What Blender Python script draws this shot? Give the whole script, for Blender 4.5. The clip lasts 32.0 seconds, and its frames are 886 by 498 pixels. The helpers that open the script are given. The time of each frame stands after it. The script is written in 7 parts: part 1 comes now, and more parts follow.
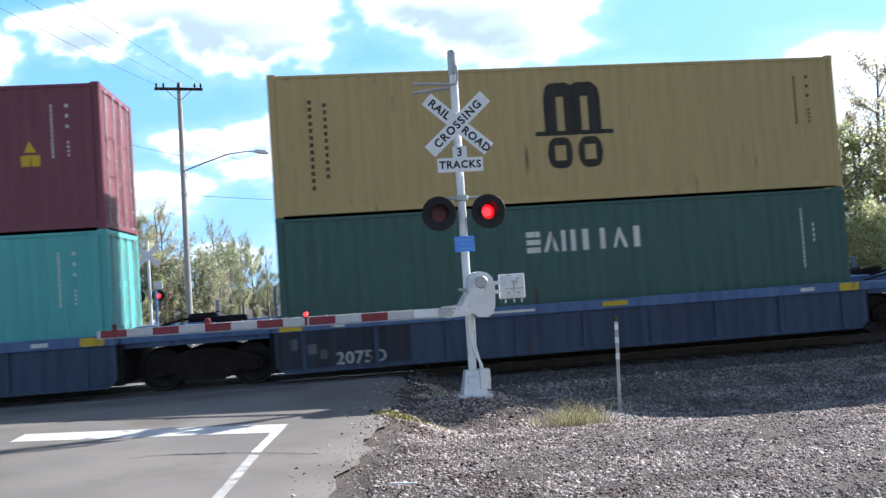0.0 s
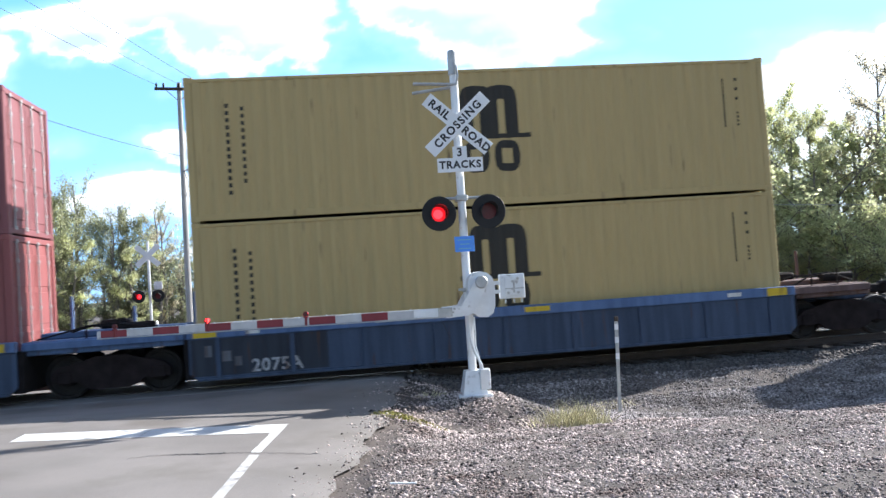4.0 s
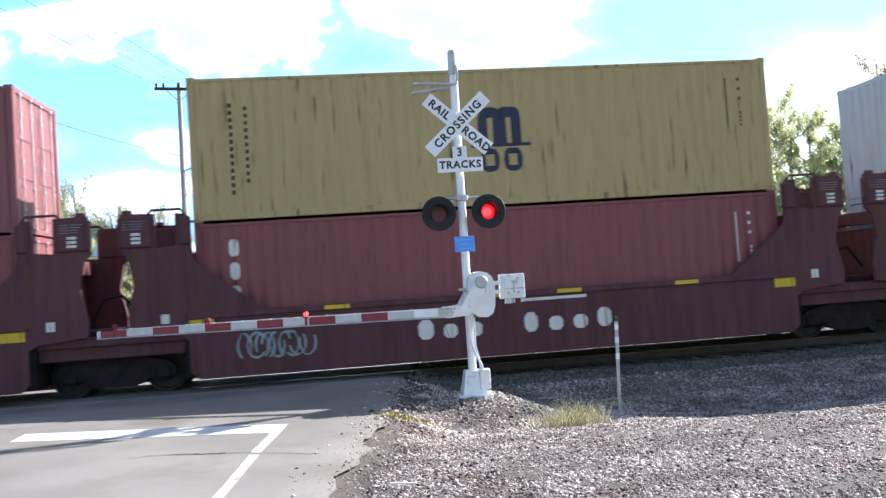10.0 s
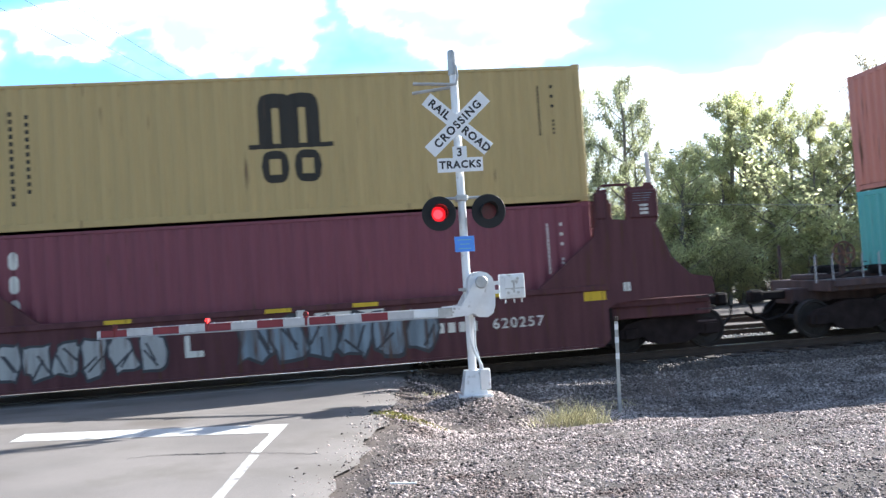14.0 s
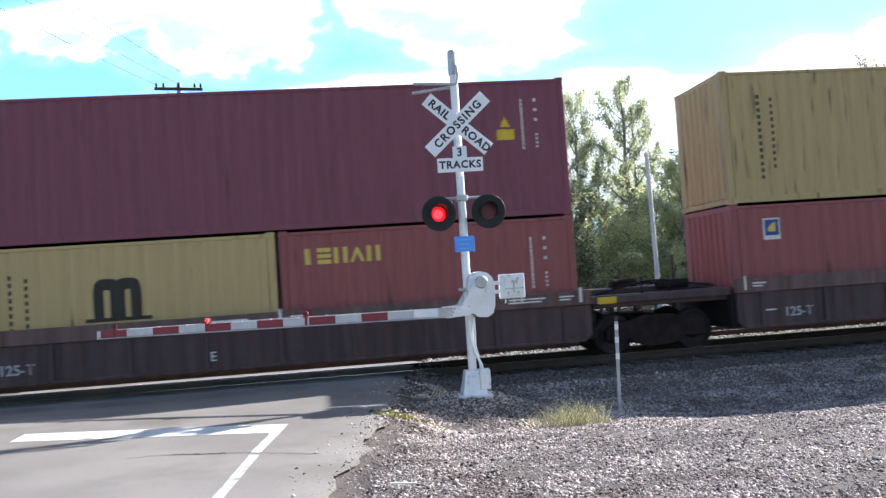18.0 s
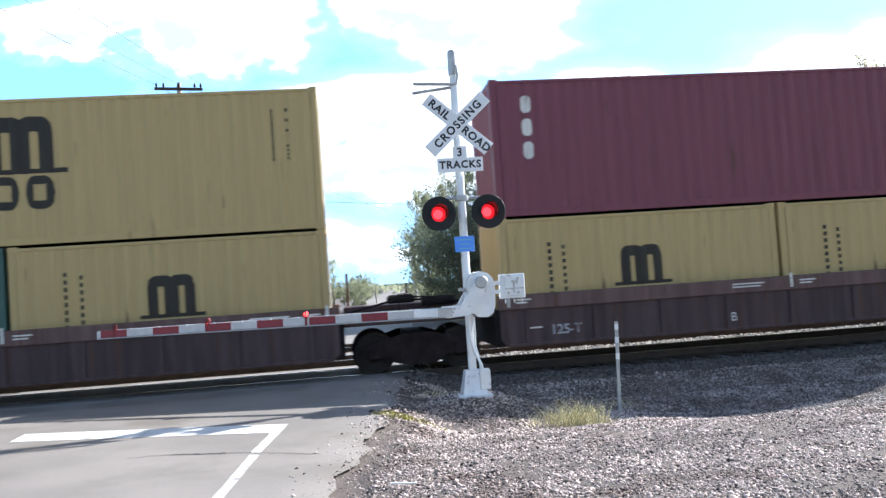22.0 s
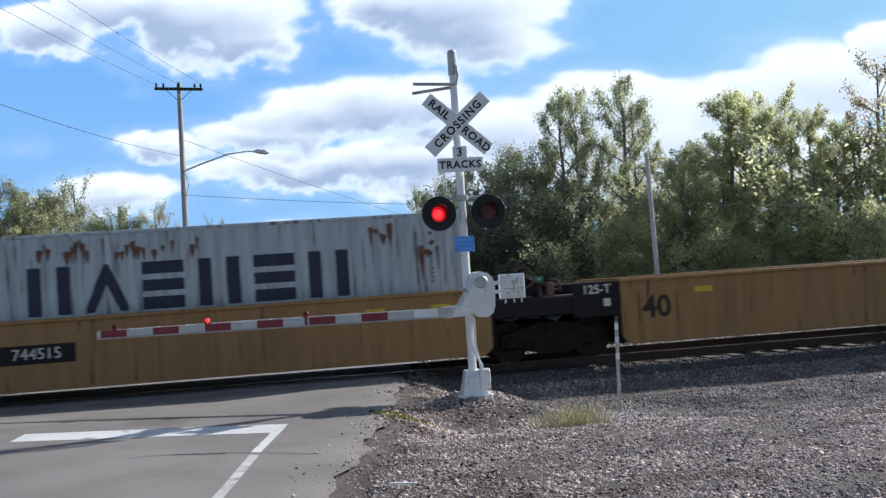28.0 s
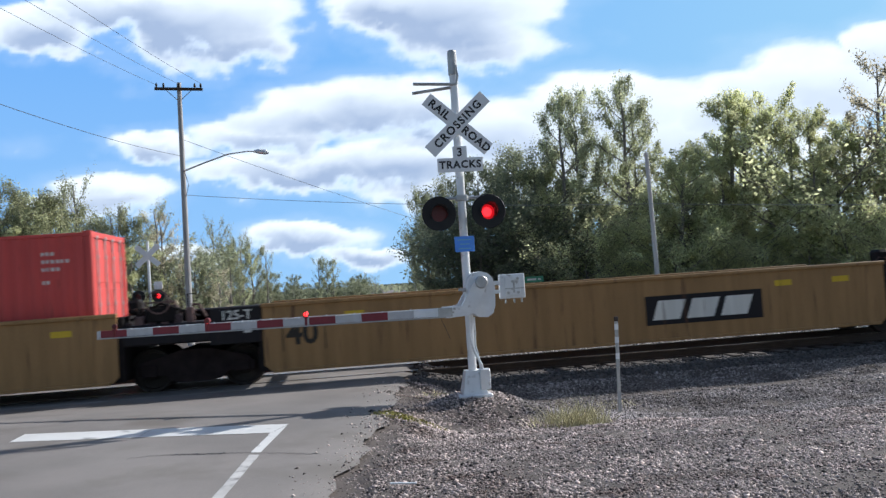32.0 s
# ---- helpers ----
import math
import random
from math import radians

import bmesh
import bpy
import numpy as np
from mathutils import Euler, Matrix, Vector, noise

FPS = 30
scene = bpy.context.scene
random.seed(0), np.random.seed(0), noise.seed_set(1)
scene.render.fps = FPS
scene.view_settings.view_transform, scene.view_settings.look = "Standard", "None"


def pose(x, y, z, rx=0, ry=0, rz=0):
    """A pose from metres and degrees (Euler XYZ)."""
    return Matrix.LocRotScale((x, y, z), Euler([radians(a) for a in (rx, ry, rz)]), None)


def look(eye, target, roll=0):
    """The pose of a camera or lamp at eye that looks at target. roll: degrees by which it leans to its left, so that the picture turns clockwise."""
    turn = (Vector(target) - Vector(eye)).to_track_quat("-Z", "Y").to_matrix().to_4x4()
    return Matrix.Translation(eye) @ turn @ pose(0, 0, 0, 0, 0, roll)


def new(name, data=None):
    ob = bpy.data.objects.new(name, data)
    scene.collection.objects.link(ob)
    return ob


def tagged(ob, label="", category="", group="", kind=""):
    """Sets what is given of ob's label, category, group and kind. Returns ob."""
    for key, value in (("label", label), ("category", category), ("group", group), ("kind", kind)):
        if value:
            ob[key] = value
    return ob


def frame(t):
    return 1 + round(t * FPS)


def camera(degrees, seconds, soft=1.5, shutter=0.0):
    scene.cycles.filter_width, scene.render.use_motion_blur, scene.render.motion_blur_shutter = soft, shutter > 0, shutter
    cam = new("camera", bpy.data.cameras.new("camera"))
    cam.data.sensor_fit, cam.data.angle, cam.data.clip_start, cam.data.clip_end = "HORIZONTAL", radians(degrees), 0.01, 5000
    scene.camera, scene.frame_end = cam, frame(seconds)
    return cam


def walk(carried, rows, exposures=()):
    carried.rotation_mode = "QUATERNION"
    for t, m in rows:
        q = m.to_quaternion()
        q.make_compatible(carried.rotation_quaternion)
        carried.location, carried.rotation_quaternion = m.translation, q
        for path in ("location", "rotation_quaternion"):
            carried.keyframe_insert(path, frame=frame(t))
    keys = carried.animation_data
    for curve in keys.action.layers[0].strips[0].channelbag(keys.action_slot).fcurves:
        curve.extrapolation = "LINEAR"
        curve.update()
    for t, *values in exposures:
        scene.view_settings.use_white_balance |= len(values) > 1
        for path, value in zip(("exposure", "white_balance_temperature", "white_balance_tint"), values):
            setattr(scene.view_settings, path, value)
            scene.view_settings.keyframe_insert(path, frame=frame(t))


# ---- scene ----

# ---- camera: it stands still beside the road ----
cam = camera(56.8, 32.0, soft=1.42, shutter=0.2)
EYE = Vector((-0.058, -16.572, 1.689))
YAW, PITCH = radians(7.165), radians(2.129)
AIM = EYE + 10 * Vector((math.sin(YAW) * math.cos(PITCH), math.cos(YAW) * math.cos(PITCH), math.sin(PITCH)))
VIEW = look(EYE, AIM, -3.883)
walk(cam, [(0.0, VIEW), (32.0, VIEW)],
     exposures=[(0.0, 1.07, 6270, 11), (1.0, 1.72, 6270, 11), (2.0, 1.47, 6270, 11), (3.0, 1.62, 6270, 11), (3.5, 1.47, 6270, 11), (5.5, 0.87, 6270, 11), (5.8, 0.72, 6270, 11), (6.4, 0.77, 6270, 11), (7.0, 1.30, 6270, 11), (8.0, 1.65, 6270, 11), (9.0, 1.87, 6270, 11), (10.0, 1.62, 6270, 11), (11.0, 1.74, 6270, 11), (12.0, 1.32, 6270, 11), (13.0, 1.62, 6270, 11), (14.0, 1.55, 6270, 11), (16.5, 1.27, 6270, 11), (17.2, 1.27, 6270, 11), (18.0, 1.47, 6270, 11), (19.0, 1.22, 6270, 11), (20.0, 1.69, 6270, 11), (21.0, 1.07, 6270, 11), (22.0, 1.57, 6270, 11), (23.0, 1.30, 6270, 11), (24.0, 0.9, 6270, 11), (24.8, 0.45, 6270, 11), (32.0, 0.42, 6270, 11)])

# ---- world, sun ----
SUN_TO = Vector((1.48, 0.70, 1.0)).normalized()
world = bpy.data.worlds.new("sky")
scene.world = world
world.use_nodes = True
wn = world.node_tree
sky = wn.nodes.new("ShaderNodeTexSky")
sky.sky_type, sky.sun_disc = "NISHITA", False
sky.sun_elevation = math.asin(SUN_TO.z)
sky.sun_rotation = math.atan2(SUN_TO.x, SUN_TO.y)
wn.links.new(sky.outputs[0], wn.nodes["Background"].inputs[0])
wn.nodes["Background"].inputs[1].default_value = 0.085
sun = new("sun", bpy.data.lights.new("sun", "SUN"))
sun.data.energy, sun.data.angle, sun.data.color = 4.2, radians(0.53), (1.0, 0.97, 0.92)
sun.matrix_world = look((0, 0, 0), -SUN_TO)


# ---- small tools ----
class Solid:
    """Collects vertices and faces of one mesh."""

    def __init__(self):
        self.v, self.f = [], []

    def add(self, verts, faces):
        n = len(self.v)
        self.v += [tuple(p) for p in verts]
        self.f += [tuple(n + i for i in f) for f in faces]
        return self

    def box(self, x0, x1, y0, y1, z0, z1, bevel=0.0, m=None):
        b = min(bevel, (x1 - x0) * 0.45, (y1 - y0) * 0.45, (z1 - z0) * 0.45)
        if b <= 0:
            vs = [(x, y, z) for x in (x0, x1) for y in (y0, y1) for z in (z0, z1)]
            fs = [(0, 1, 3, 2), (4, 6, 7, 5), (0, 4, 5, 1), (2, 3, 7, 6), (0, 2, 6, 4), (1, 5, 7, 3)]
        else:
            vs = []
            for sx, xo in ((-1, x0), (1, x1)):
                for sy, yo in ((-1, y0), (1, y1)):
                    for sz, zo in ((-1, z0), (1, z1)):
                        vs += [(xo, yo - sy * b, zo - sz * b), (xo - sx * b, yo, zo - sz * b), (xo - sx * b, yo - sy * b, zo)]
            k = lambda i, j, l, a: ((i * 2 + j) * 2 + l) * 3 + a
            fs = []
            for i in (0, 1):
                q = [k(i, 0, 0, 0), k(i, 1, 0, 0), k(i, 1, 1, 0), k(i, 0, 1, 0)]
                fs.append(q if i else q[::-1])
                q = [k(0, i, 0, 1), k(1, i, 0, 1), k(1, i, 1, 1), k(0, i, 1, 1)]
                fs.append(q[::-1] if i else q)
                q = [k(0, 0, i, 2), k(1, 0, i, 2), k(1, 1, i, 2), k(0, 1, i, 2)]
                fs.append(q if i else q[::-1])
            for i in (0, 1):
                for j in (0, 1):
                    fs.append((k(i, j, 0, 0), k(i, j, 1, 0), k(i, j, 1, 1), k(i, j, 0, 1)))
                    fs.append((k(i, 0, j, 0), k(i, 1, j, 0), k(i, 1, j, 2), k(i, 0, j, 2)))
                    fs.append((k(0, i, j, 1), k(1, i, j, 1), k(1, i, j, 2), k(0, i, j, 2)))
            for i in (0, 1):
                for j in (0, 1):
                    for l in (0, 1):
                        fs.append((k(i, j, l, 0), k(i, j, l, 1), k(i, j, l, 2)))
        if m is not None:
            vs = [m @ Vector(p) for p in vs]
        return self.add(vs, fs)

    def tube(self, path, radii, sides=8, cap=True):
        """A round bar along a path of points."""
        pts = [Vector(p) for p in path]
        rings = []
        for i, p in enumerate(pts):
            d = (pts[min(i + 1, len(pts) - 1)] - pts[max(i - 1, 0)]).normalized()
            a = d.cross(Vector((0, 0, 1)) if abs(d.z) < 0.9 else Vector((1, 0, 0))).normalized()
            b = d.cross(a)
            r = radii[i] if isinstance(radii, (list, tuple)) else radii
            rings.append([p + r * (math.cos(2 * math.pi * j / sides) * a + math.sin(2 * math.pi * j / sides) * b) for j in range(sides)])
        vs = [q for ring in rings for q in ring]
        fs = [(i * sides + j, i * sides + (j + 1) % sides, (i + 1) * sides + (j + 1) % sides, (i + 1) * sides + j)
              for i in range(len(pts) - 1) for j in range(sides)]
        if cap:
            fs += [tuple(range(sides))[::-1], tuple((len(pts) - 1) * sides + j for j in range(sides))]
        return self.add(vs, fs)

    def prism(self, outline, y0, y1, m=None):
        """An outline in x, z drawn out from y0 to y1."""
        n = len(outline)
        vs = [(x, y0, z) for x, z in outline] + [(x, y1, z) for x, z in outline]
        fs = [tuple(range(n)), tuple(range(n, 2 * n))[::-1]] + [(i, i + n, (i + 1) % n + n, (i + 1) % n) for i in range(n)]
        if m is not None:
            vs = [m @ Vector(p) for p in vs]
        return self.add(vs, fs)

    def lathe(self, profile, sides=24, m=None):
        """A profile of (radius, y) turned round the y axis."""
        n = len(profile)
        vs = [(r * math.cos(2 * math.pi * j / sides), y, r * math.sin(2 * math.pi * j / sides)) for j in range(sides) for r, y in profile]
        fs = [(j * n + i, ((j + 1) % sides) * n + i, ((j + 1) % sides) * n + i + 1, j * n + i + 1) for j in range(sides) for i in range(n - 1)]
        if m is not None:
            vs = [m @ Vector(p) for p in vs]
        return self.add(vs, fs)

    def mesh(self, name, smooth=False):
        me = bpy.data.meshes.new(name)
        me.from_pydata(self.v, [], self.f)
        bm = bmesh.new()
        bm.from_mesh(me)
        bmesh.ops.recalc_face_normals(bm, faces=bm.faces)
        bm.to_mesh(me)
        bm.free()
        if smooth:
            me.shade_smooth()
        return me


def part(name, shape, material, parent=None, label="", at=None):
    """One mesh object under a thing or a part; shape is a Solid or a mesh that alike parts share."""
    me = shape.mesh(name) if isinstance(shape, Solid) else shape
    ob = new(name, me)
    if not me.materials:
        me.materials.append(material)
    if me.materials[0] != material:
        ob.material_slots[0].link = "OBJECT"
        ob.material_slots[0].material = material
    if at is not None:
        ob.matrix_basis = at
    if parent is not None:
        ob.parent = parent
    if label:
        tagged(ob, label)
    return ob


def thing(name, label, category, group="", at=None, kind=""):
    ob = tagged(new(name), label, category, group, kind)
    ob.empty_display_size = 0.2
    if at is not None:
        ob.matrix_basis = at
    return ob


CACHE = {}


def shared(key, build):
    if key not in CACHE:
        CACHE[key] = build()
    return CACHE[key]


def words(text, size, depth=0.004, spacing=1.0, bold=0.0):
    """A mesh of letters, centred, in the x-z plane, facing -y."""
    cu = bpy.data.curves.new("letters", "FONT")
    cu.body, cu.size, cu.extrude, cu.offset = text, size, depth, bold
    cu.align_x, cu.align_y, cu.space_character, cu.resolution_u = "CENTER", "CENTER", spacing, 3
    ob = new("letters", cu)
    me = bpy.data.meshes.new_from_object(ob.evaluated_get(bpy.context.evaluated_depsgraph_get()))
    bpy.data.objects.remove(ob)
    me.transform(Matrix.Rotation(radians(90), 4, "X"))
    return me


# ---- materials ----
def material(name, base, rough=0.6, metal=0.0, var=0.25, scale=3.0, fine=60.0, bump=0.15, stain=None, stain_amount=0.0,
             stretch=(1, 1, 1), glow=0.0, island=0.0, each=0.0, spec=0.5, detail=6.0):
    """Paint, metal, stone or leaf: base colour varied at two scales, with stains and fine relief."""
    m = bpy.data.materials.new(name)
    m.use_nodes = True
    t = m.node_tree
    N, L = t.nodes.new, t.links.new
    sh = t.nodes["Principled BSDF"]
    sh.inputs["Roughness"].default_value, sh.inputs["Metallic"].default_value = rough, metal
    sh.inputs["Specular IOR Level"].default_value = spec
    co = N("ShaderNodeTexCoord")
    mp = N("ShaderNodeMapping")
    mp.inputs["Scale"].default_value = stretch
    L(co.outputs["Object"], mp.inputs[0])
    big, small = N("ShaderNodeTexNoise"), N("ShaderNodeTexNoise")
    big.inputs["Scale"].default_value, big.inputs["Detail"].default_value = scale, detail
    small.inputs["Scale"].default_value, small.inputs["Detail"].default_value = fine, 3.0
    L(mp.outputs[0], big.inputs[0])
    L(co.outputs["Object"], small.inputs[0])
    dark = tuple(c * (1 - var) for c in base) + (1,)
    light = tuple(min(1, c * (1 + var)) for c in base) + (1,)
    ramp = N("ShaderNodeMapRange")
    ramp.inputs["From Min"].default_value, ramp.inputs["From Max"].default_value = 0.3, 0.7
    add = N("ShaderNodeMath")
    add.operation = "MULTIPLY_ADD"
    L(small.outputs[0], add.inputs[0])
    add.inputs[1].default_value = 0.3
    L(big.outputs[0], add.inputs[2])
    sub = N("ShaderNodeMath")
    sub.operation = "SUBTRACT"
    L(add.outputs[0], sub.inputs[0])
    sub.inputs[1].default_value = 0.15
    L(sub.outputs[0], ramp.inputs[0])
    mix = N("ShaderNodeMix")
    mix.data_type = "RGBA"
    mix.inputs["A"].default_value, mix.inputs["B"].default_value = dark, light
    L(ramp.outputs[0], mix.inputs["Factor"])
    col = mix.outputs["Result"]
    if stain:
        sn = N("ShaderNodeTexNoise")
        sn.inputs["Scale"].default_value, sn.inputs["Detail"].default_value = scale * 1.7, 8.0
        mv = N("ShaderNodeMapping")
        mv.inputs["Location"].default_value, mv.inputs["Scale"].default_value = (7.3, 1.1, 3.7), stretch
        L(co.outputs["Object"], mv.inputs[0])
        L(mv.outputs[0], sn.inputs[0])
        sr = N("ShaderNodeMapRange")
        sr.inputs["From Min"].default_value = 0.66 - 0.3 * stain_amount
        sr.inputs["From Max"].default_value = 0.78 - 0.2 * stain_amount
        L(sn.outputs[0], sr.inputs[0])
        sm = N("ShaderNodeMix")
        sm.data_type = "RGBA"
        L(sr.outputs[0], sm.inputs["Factor"])
        L(col, sm.inputs["A"])
        sm.inputs["B"].default_value = tuple(stain) + (1,)
        col = sm.outputs["Result"]
    if island or each:
        src = N("ShaderNodeNewGeometry").outputs["Random Per Island"] if island else N("ShaderNodeObjectInfo").outputs["Random"]
        hv = N("ShaderNodeHueSaturation")
        mr = N("ShaderNodeMapRange")
        amount = island or each
        mr.inputs["To Min"].default_value, mr.inputs["To Max"].default_value = 1 - amount, 1 + amount
        L(src, mr.inputs[0])
        L(mr.outputs[0], hv.inputs["Value"])
        L(col, hv.inputs["Color"])
        col = hv.outputs[0]
    L(col, sh.inputs["Base Color"])
    if glow:
        L(col, sh.inputs["Emission Color"])
        sh.inputs["Emission Strength"].default_value = glow
    if bump:
        bp = N("ShaderNodeBump")
        bp.inputs["Strength"].default_value, bp.inputs["Distance"].default_value = bump, 0.02
        L(add.outputs[0], bp.inputs["Height"])
        L(bp.outputs[0], sh.inputs["Normal"])
    return m


def coat(name, base, rough=0.55, rust=0.35, var=0.085, spec=0.35):
    """Painted, weathered steel with rust running down it."""
    return material(name, base, rough, 0.0, var, 0.9, 45.0, 0.06, (0.10, 0.05, 0.03), rust, (7.0, 7.0, 0.55), spec=spec, detail=9.0)


M_YELLOW = coat("yellow_paint", (0.47, 0.35, 0.155), rust=0.0, var=0.045)
M_YELLOW_WORN = coat("rust_streaked_yellow_paint", (0.43, 0.325, 0.145), rust=0.22, var=0.07)
M_GREEN = coat("dark_green_paint", (0.054, 0.120, 0.102), rust=0.0)
M_TEAL = coat("teal_paint", (0.105, 0.42, 0.405), rust=0.05)
M_PLUM = coat("plum_red_paint", (0.20, 0.060, 0.082), rust=0.06)
M_MAROON = coat("maroon_paint", (0.225, 0.080, 0.086), rust=0.1)
M_OXIDE = coat("oxide_red_paint", (0.275, 0.084, 0.082), rust=0.15)
M_WINE = coat("dark_wine_paint", (0.150, 0.052, 0.064), rust=0.1)
M_OXIDE_DARK = coat("dark_oxide_paint", (0.225, 0.070, 0.072), rust=0.15)
M_CRIMSON = coat("crimson_paint", (0.420, 0.048, 0.067), rust=0.05)
M_ORANGE = coat("faded_orange_red_paint", (0.53, 0.215, 0.168), rust=0.25)
M_RED = coat("bright_red_paint", (0.598, 0.081, 0.072), rust=0.1)
M_GREY = coat("pale_grey_paint", (0.385, 0.445, 0.525), rust=0.0, var=0.08)
M_GREY_OLD = coat("weathered_grey_paint", (0.43, 0.48, 0.51), rust=0.36, var=0.2)
M_NAVY = coat("navy_paint", (0.025, 0.032, 0.06), rust=0.0)
M_INK = coat("black_lettering", (0.03, 0.026, 0.02), rust=0.0)
M_WHITE = coat("white_lettering", (0.68, 0.67, 0.62), rust=0.2)
M_RUSTPATCH = material("bare_rusted_steel", (0.16, 0.075, 0.045), 0.8, 0.0, 0.35, 5.0, 40.0, 0.2, (0.05, 0.03, 0.025), 0.5)
M_FADED = coat("faded_white_lettering", (0.40, 0.41, 0.43), rust=0.45, var=0.2)
M_SKYBLUE = coat("light_blue_panel", (0.20, 0.50, 0.70), rust=0.0)
M_RUSTDOOR = coat("rust_eaten_door_paint", (0.46, 0.33, 0.28), rust=0.85, var=0.3)
M_SPRAYTEAL = coat("pale_teal_spray_paint", (0.25, 0.33, 0.34), rust=0.2, var=0.2)
M_SPRAYPALE = coat("pale_grey_spray_paint", (0.36, 0.37, 0.37), rust=0.35, var=0.2)
M_SPRAY = coat("faded_grey_blue_spray_paint", (0.20, 0.26, 0.31), rust=0.5, var=0.3)
M_DARKGREY = coat("dark_grey_spray_paint", (0.05, 0.055, 0.065), rust=0.3)
M_LOGOGREEN = coat("green_panel", (0.05, 0.32, 0.18), rust=0.1)
M_LOGOBLUE = coat("blue_panel", (0.03, 0.07, 0.25), rust=0.0)
M_GOLD = coat("yellow_lettering", (0.62, 0.47, 0.10), rust=0.1)
M_MARK = coat("yellow_marking", (0.62, 0.42, 0.03), rust=0.2)
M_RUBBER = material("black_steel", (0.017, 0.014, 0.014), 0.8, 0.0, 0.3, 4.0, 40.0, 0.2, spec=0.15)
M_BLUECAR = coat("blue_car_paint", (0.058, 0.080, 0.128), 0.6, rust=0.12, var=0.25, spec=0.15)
M_SLATE = coat("dark_slate_repaint", (0.040, 0.046, 0.060), 0.6, rust=0.25, var=0.2, spec=0.15)
M_DUSTMARK = coat("dusty_scuff", (0.13, 0.14, 0.16), 0.7, rust=0.6, var=0.3, spec=0.15)
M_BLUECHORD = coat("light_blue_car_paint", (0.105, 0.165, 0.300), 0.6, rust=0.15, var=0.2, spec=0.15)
M_BROWNCAR = coat("red_brown_car_paint", (0.104, 0.044, 0.05), 0.6, rust=0.3, var=0.2, spec=0.15)
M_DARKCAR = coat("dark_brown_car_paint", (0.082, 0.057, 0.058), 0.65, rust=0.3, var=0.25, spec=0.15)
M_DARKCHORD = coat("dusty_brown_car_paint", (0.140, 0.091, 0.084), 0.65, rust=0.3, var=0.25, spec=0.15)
M_PLUMCAR = coat("plum_brown_car_paint", (0.066, 0.030, 0.038), 0.6, rust=0.25, var=0.2, spec=0.15)
M_OCHRECAR = coat("ochre_yellow_car_paint", (0.315, 0.180, 0.072), 0.6, rust=0.2, var=0.16)
M_BLACKCAR = coat("black_car_paint", (0.022, 0.020, 0.022), 0.6, rust=0.2, spec=0.15)
M_TRUCK = material("grimy_brown_cast_steel", (0.026, 0.019, 0.019), 0.85, 0.0, 0.35, 4.0, 40.0, 0.2, spec=0.12)
M_WHEEL = material("wheel_steel", (0.022, 0.018, 0.017), 0.7, 0.2, 0.3, 5.0, 60.0, 0.1)
M_SILVER = material("aluminium_paint", (0.744, 0.768, 0.792), 0.4, 0.25, 0.08, 4.0, 70.0, 0.08, (0.25, 0.24, 0.22), 0.15)
M_GALV = material("galvanised_steel", (0.45, 0.46, 0.46), 0.45, 0.5, 0.15, 8.0, 70.0, 0.08)
M_SIGN = material("white_sign_sheeting", (0.806, 0.819, 0.832), 0.5, 0.0, 0.06, 5.0, 80.0, 0.03)
M_SIGNBLACK = material("black_sign_paint", (0.02, 0.02, 0.022), 0.6, 0.0, 0.1)
M_BLUESIGN = material("blue_sign_sheeting", (0.090, 0.300, 0.860), 0.45, 0.0, 0.06)
M_GREENSIGN = material("green_sign_sheeting", (0.04, 0.22, 0.12), 0.45, 0.0, 0.06)
M_ARMRED = material("red_reflective_sheeting", (0.21, 0.019, 0.032), 0.45, 0.0, 0.1, 6.0)
M_ARMWHITE = material("white_reflective_sheeting", (0.50, 0.50, 0.51), 0.45, 0.0, 0.1, 6.0)
M_CASERED = material("dark_red_lamp_case", (0.20, 0.018, 0.026), 0.5, 0.0, 0.1)
M_BLACKHOOD = material("matt_black_hood", (0.012, 0.012, 0.013), 0.7, 0.0, 0.2)
M_LENS_DARK = material("dark_red_lens", (0.09, 0.005, 0.010), 0.35, 0.0, 0.1)
M_LIT = material("lit_red_lamp", (1.0, 0.016, 0.022), 0.4, 0.0, 0.05, glow=2.6, bump=0)
M_LENSLIT = material("lit_red_lens", (0.75, 0.010, 0.018), 0.4, 0.0, 0.05, glow=0.5, bump=0)
M_LITSMALL = material("lit_small_red_lamp", (1.0, 0.03, 0.03), 0.4, 0.0, 0.05, glow=5.0, bump=0)
M_ASPHALT = material("worn_asphalt", (0.205, 0.187, 0.172), 0.85, 0.0, 0.22, 0.45, 70.0, 0.45, (0.15, 0.133, 0.115), 0.46, detail=9.0)
M_LINEWORN = material("half_worn_road_paint", (0.50, 0.49, 0.47), 0.75, 0.0, 0.15, 3.0, 60.0, 0.2, (0.17, 0.165, 0.16), 0.55)
M_CRACK = material("crack_filler", (0.03, 0.03, 0.03), 0.8, 0.0, 0.2)
M_LINE = material("worn_road_paint", (0.62, 0.62, 0.60), 0.7, 0.0, 0.08, 2.0, 60.0, 0.2, (0.14, 0.14, 0.14), 0.2)
M_GROUND = material("gravelly_earth", (0.098, 0.080, 0.070), 0.92, 0.0, 0.3, 0.7, 34.0, 0.9, (0.080, 0.066, 0.058), 0.5, detail=10.0)
M_STONE = material("crushed_stone", (0.40, 0.332, 0.302), 0.85, 0.0, 0.40, 0.9, 60.0, 0.1, (0.16, 0.115, 0.098), 0.40, island=0.95)
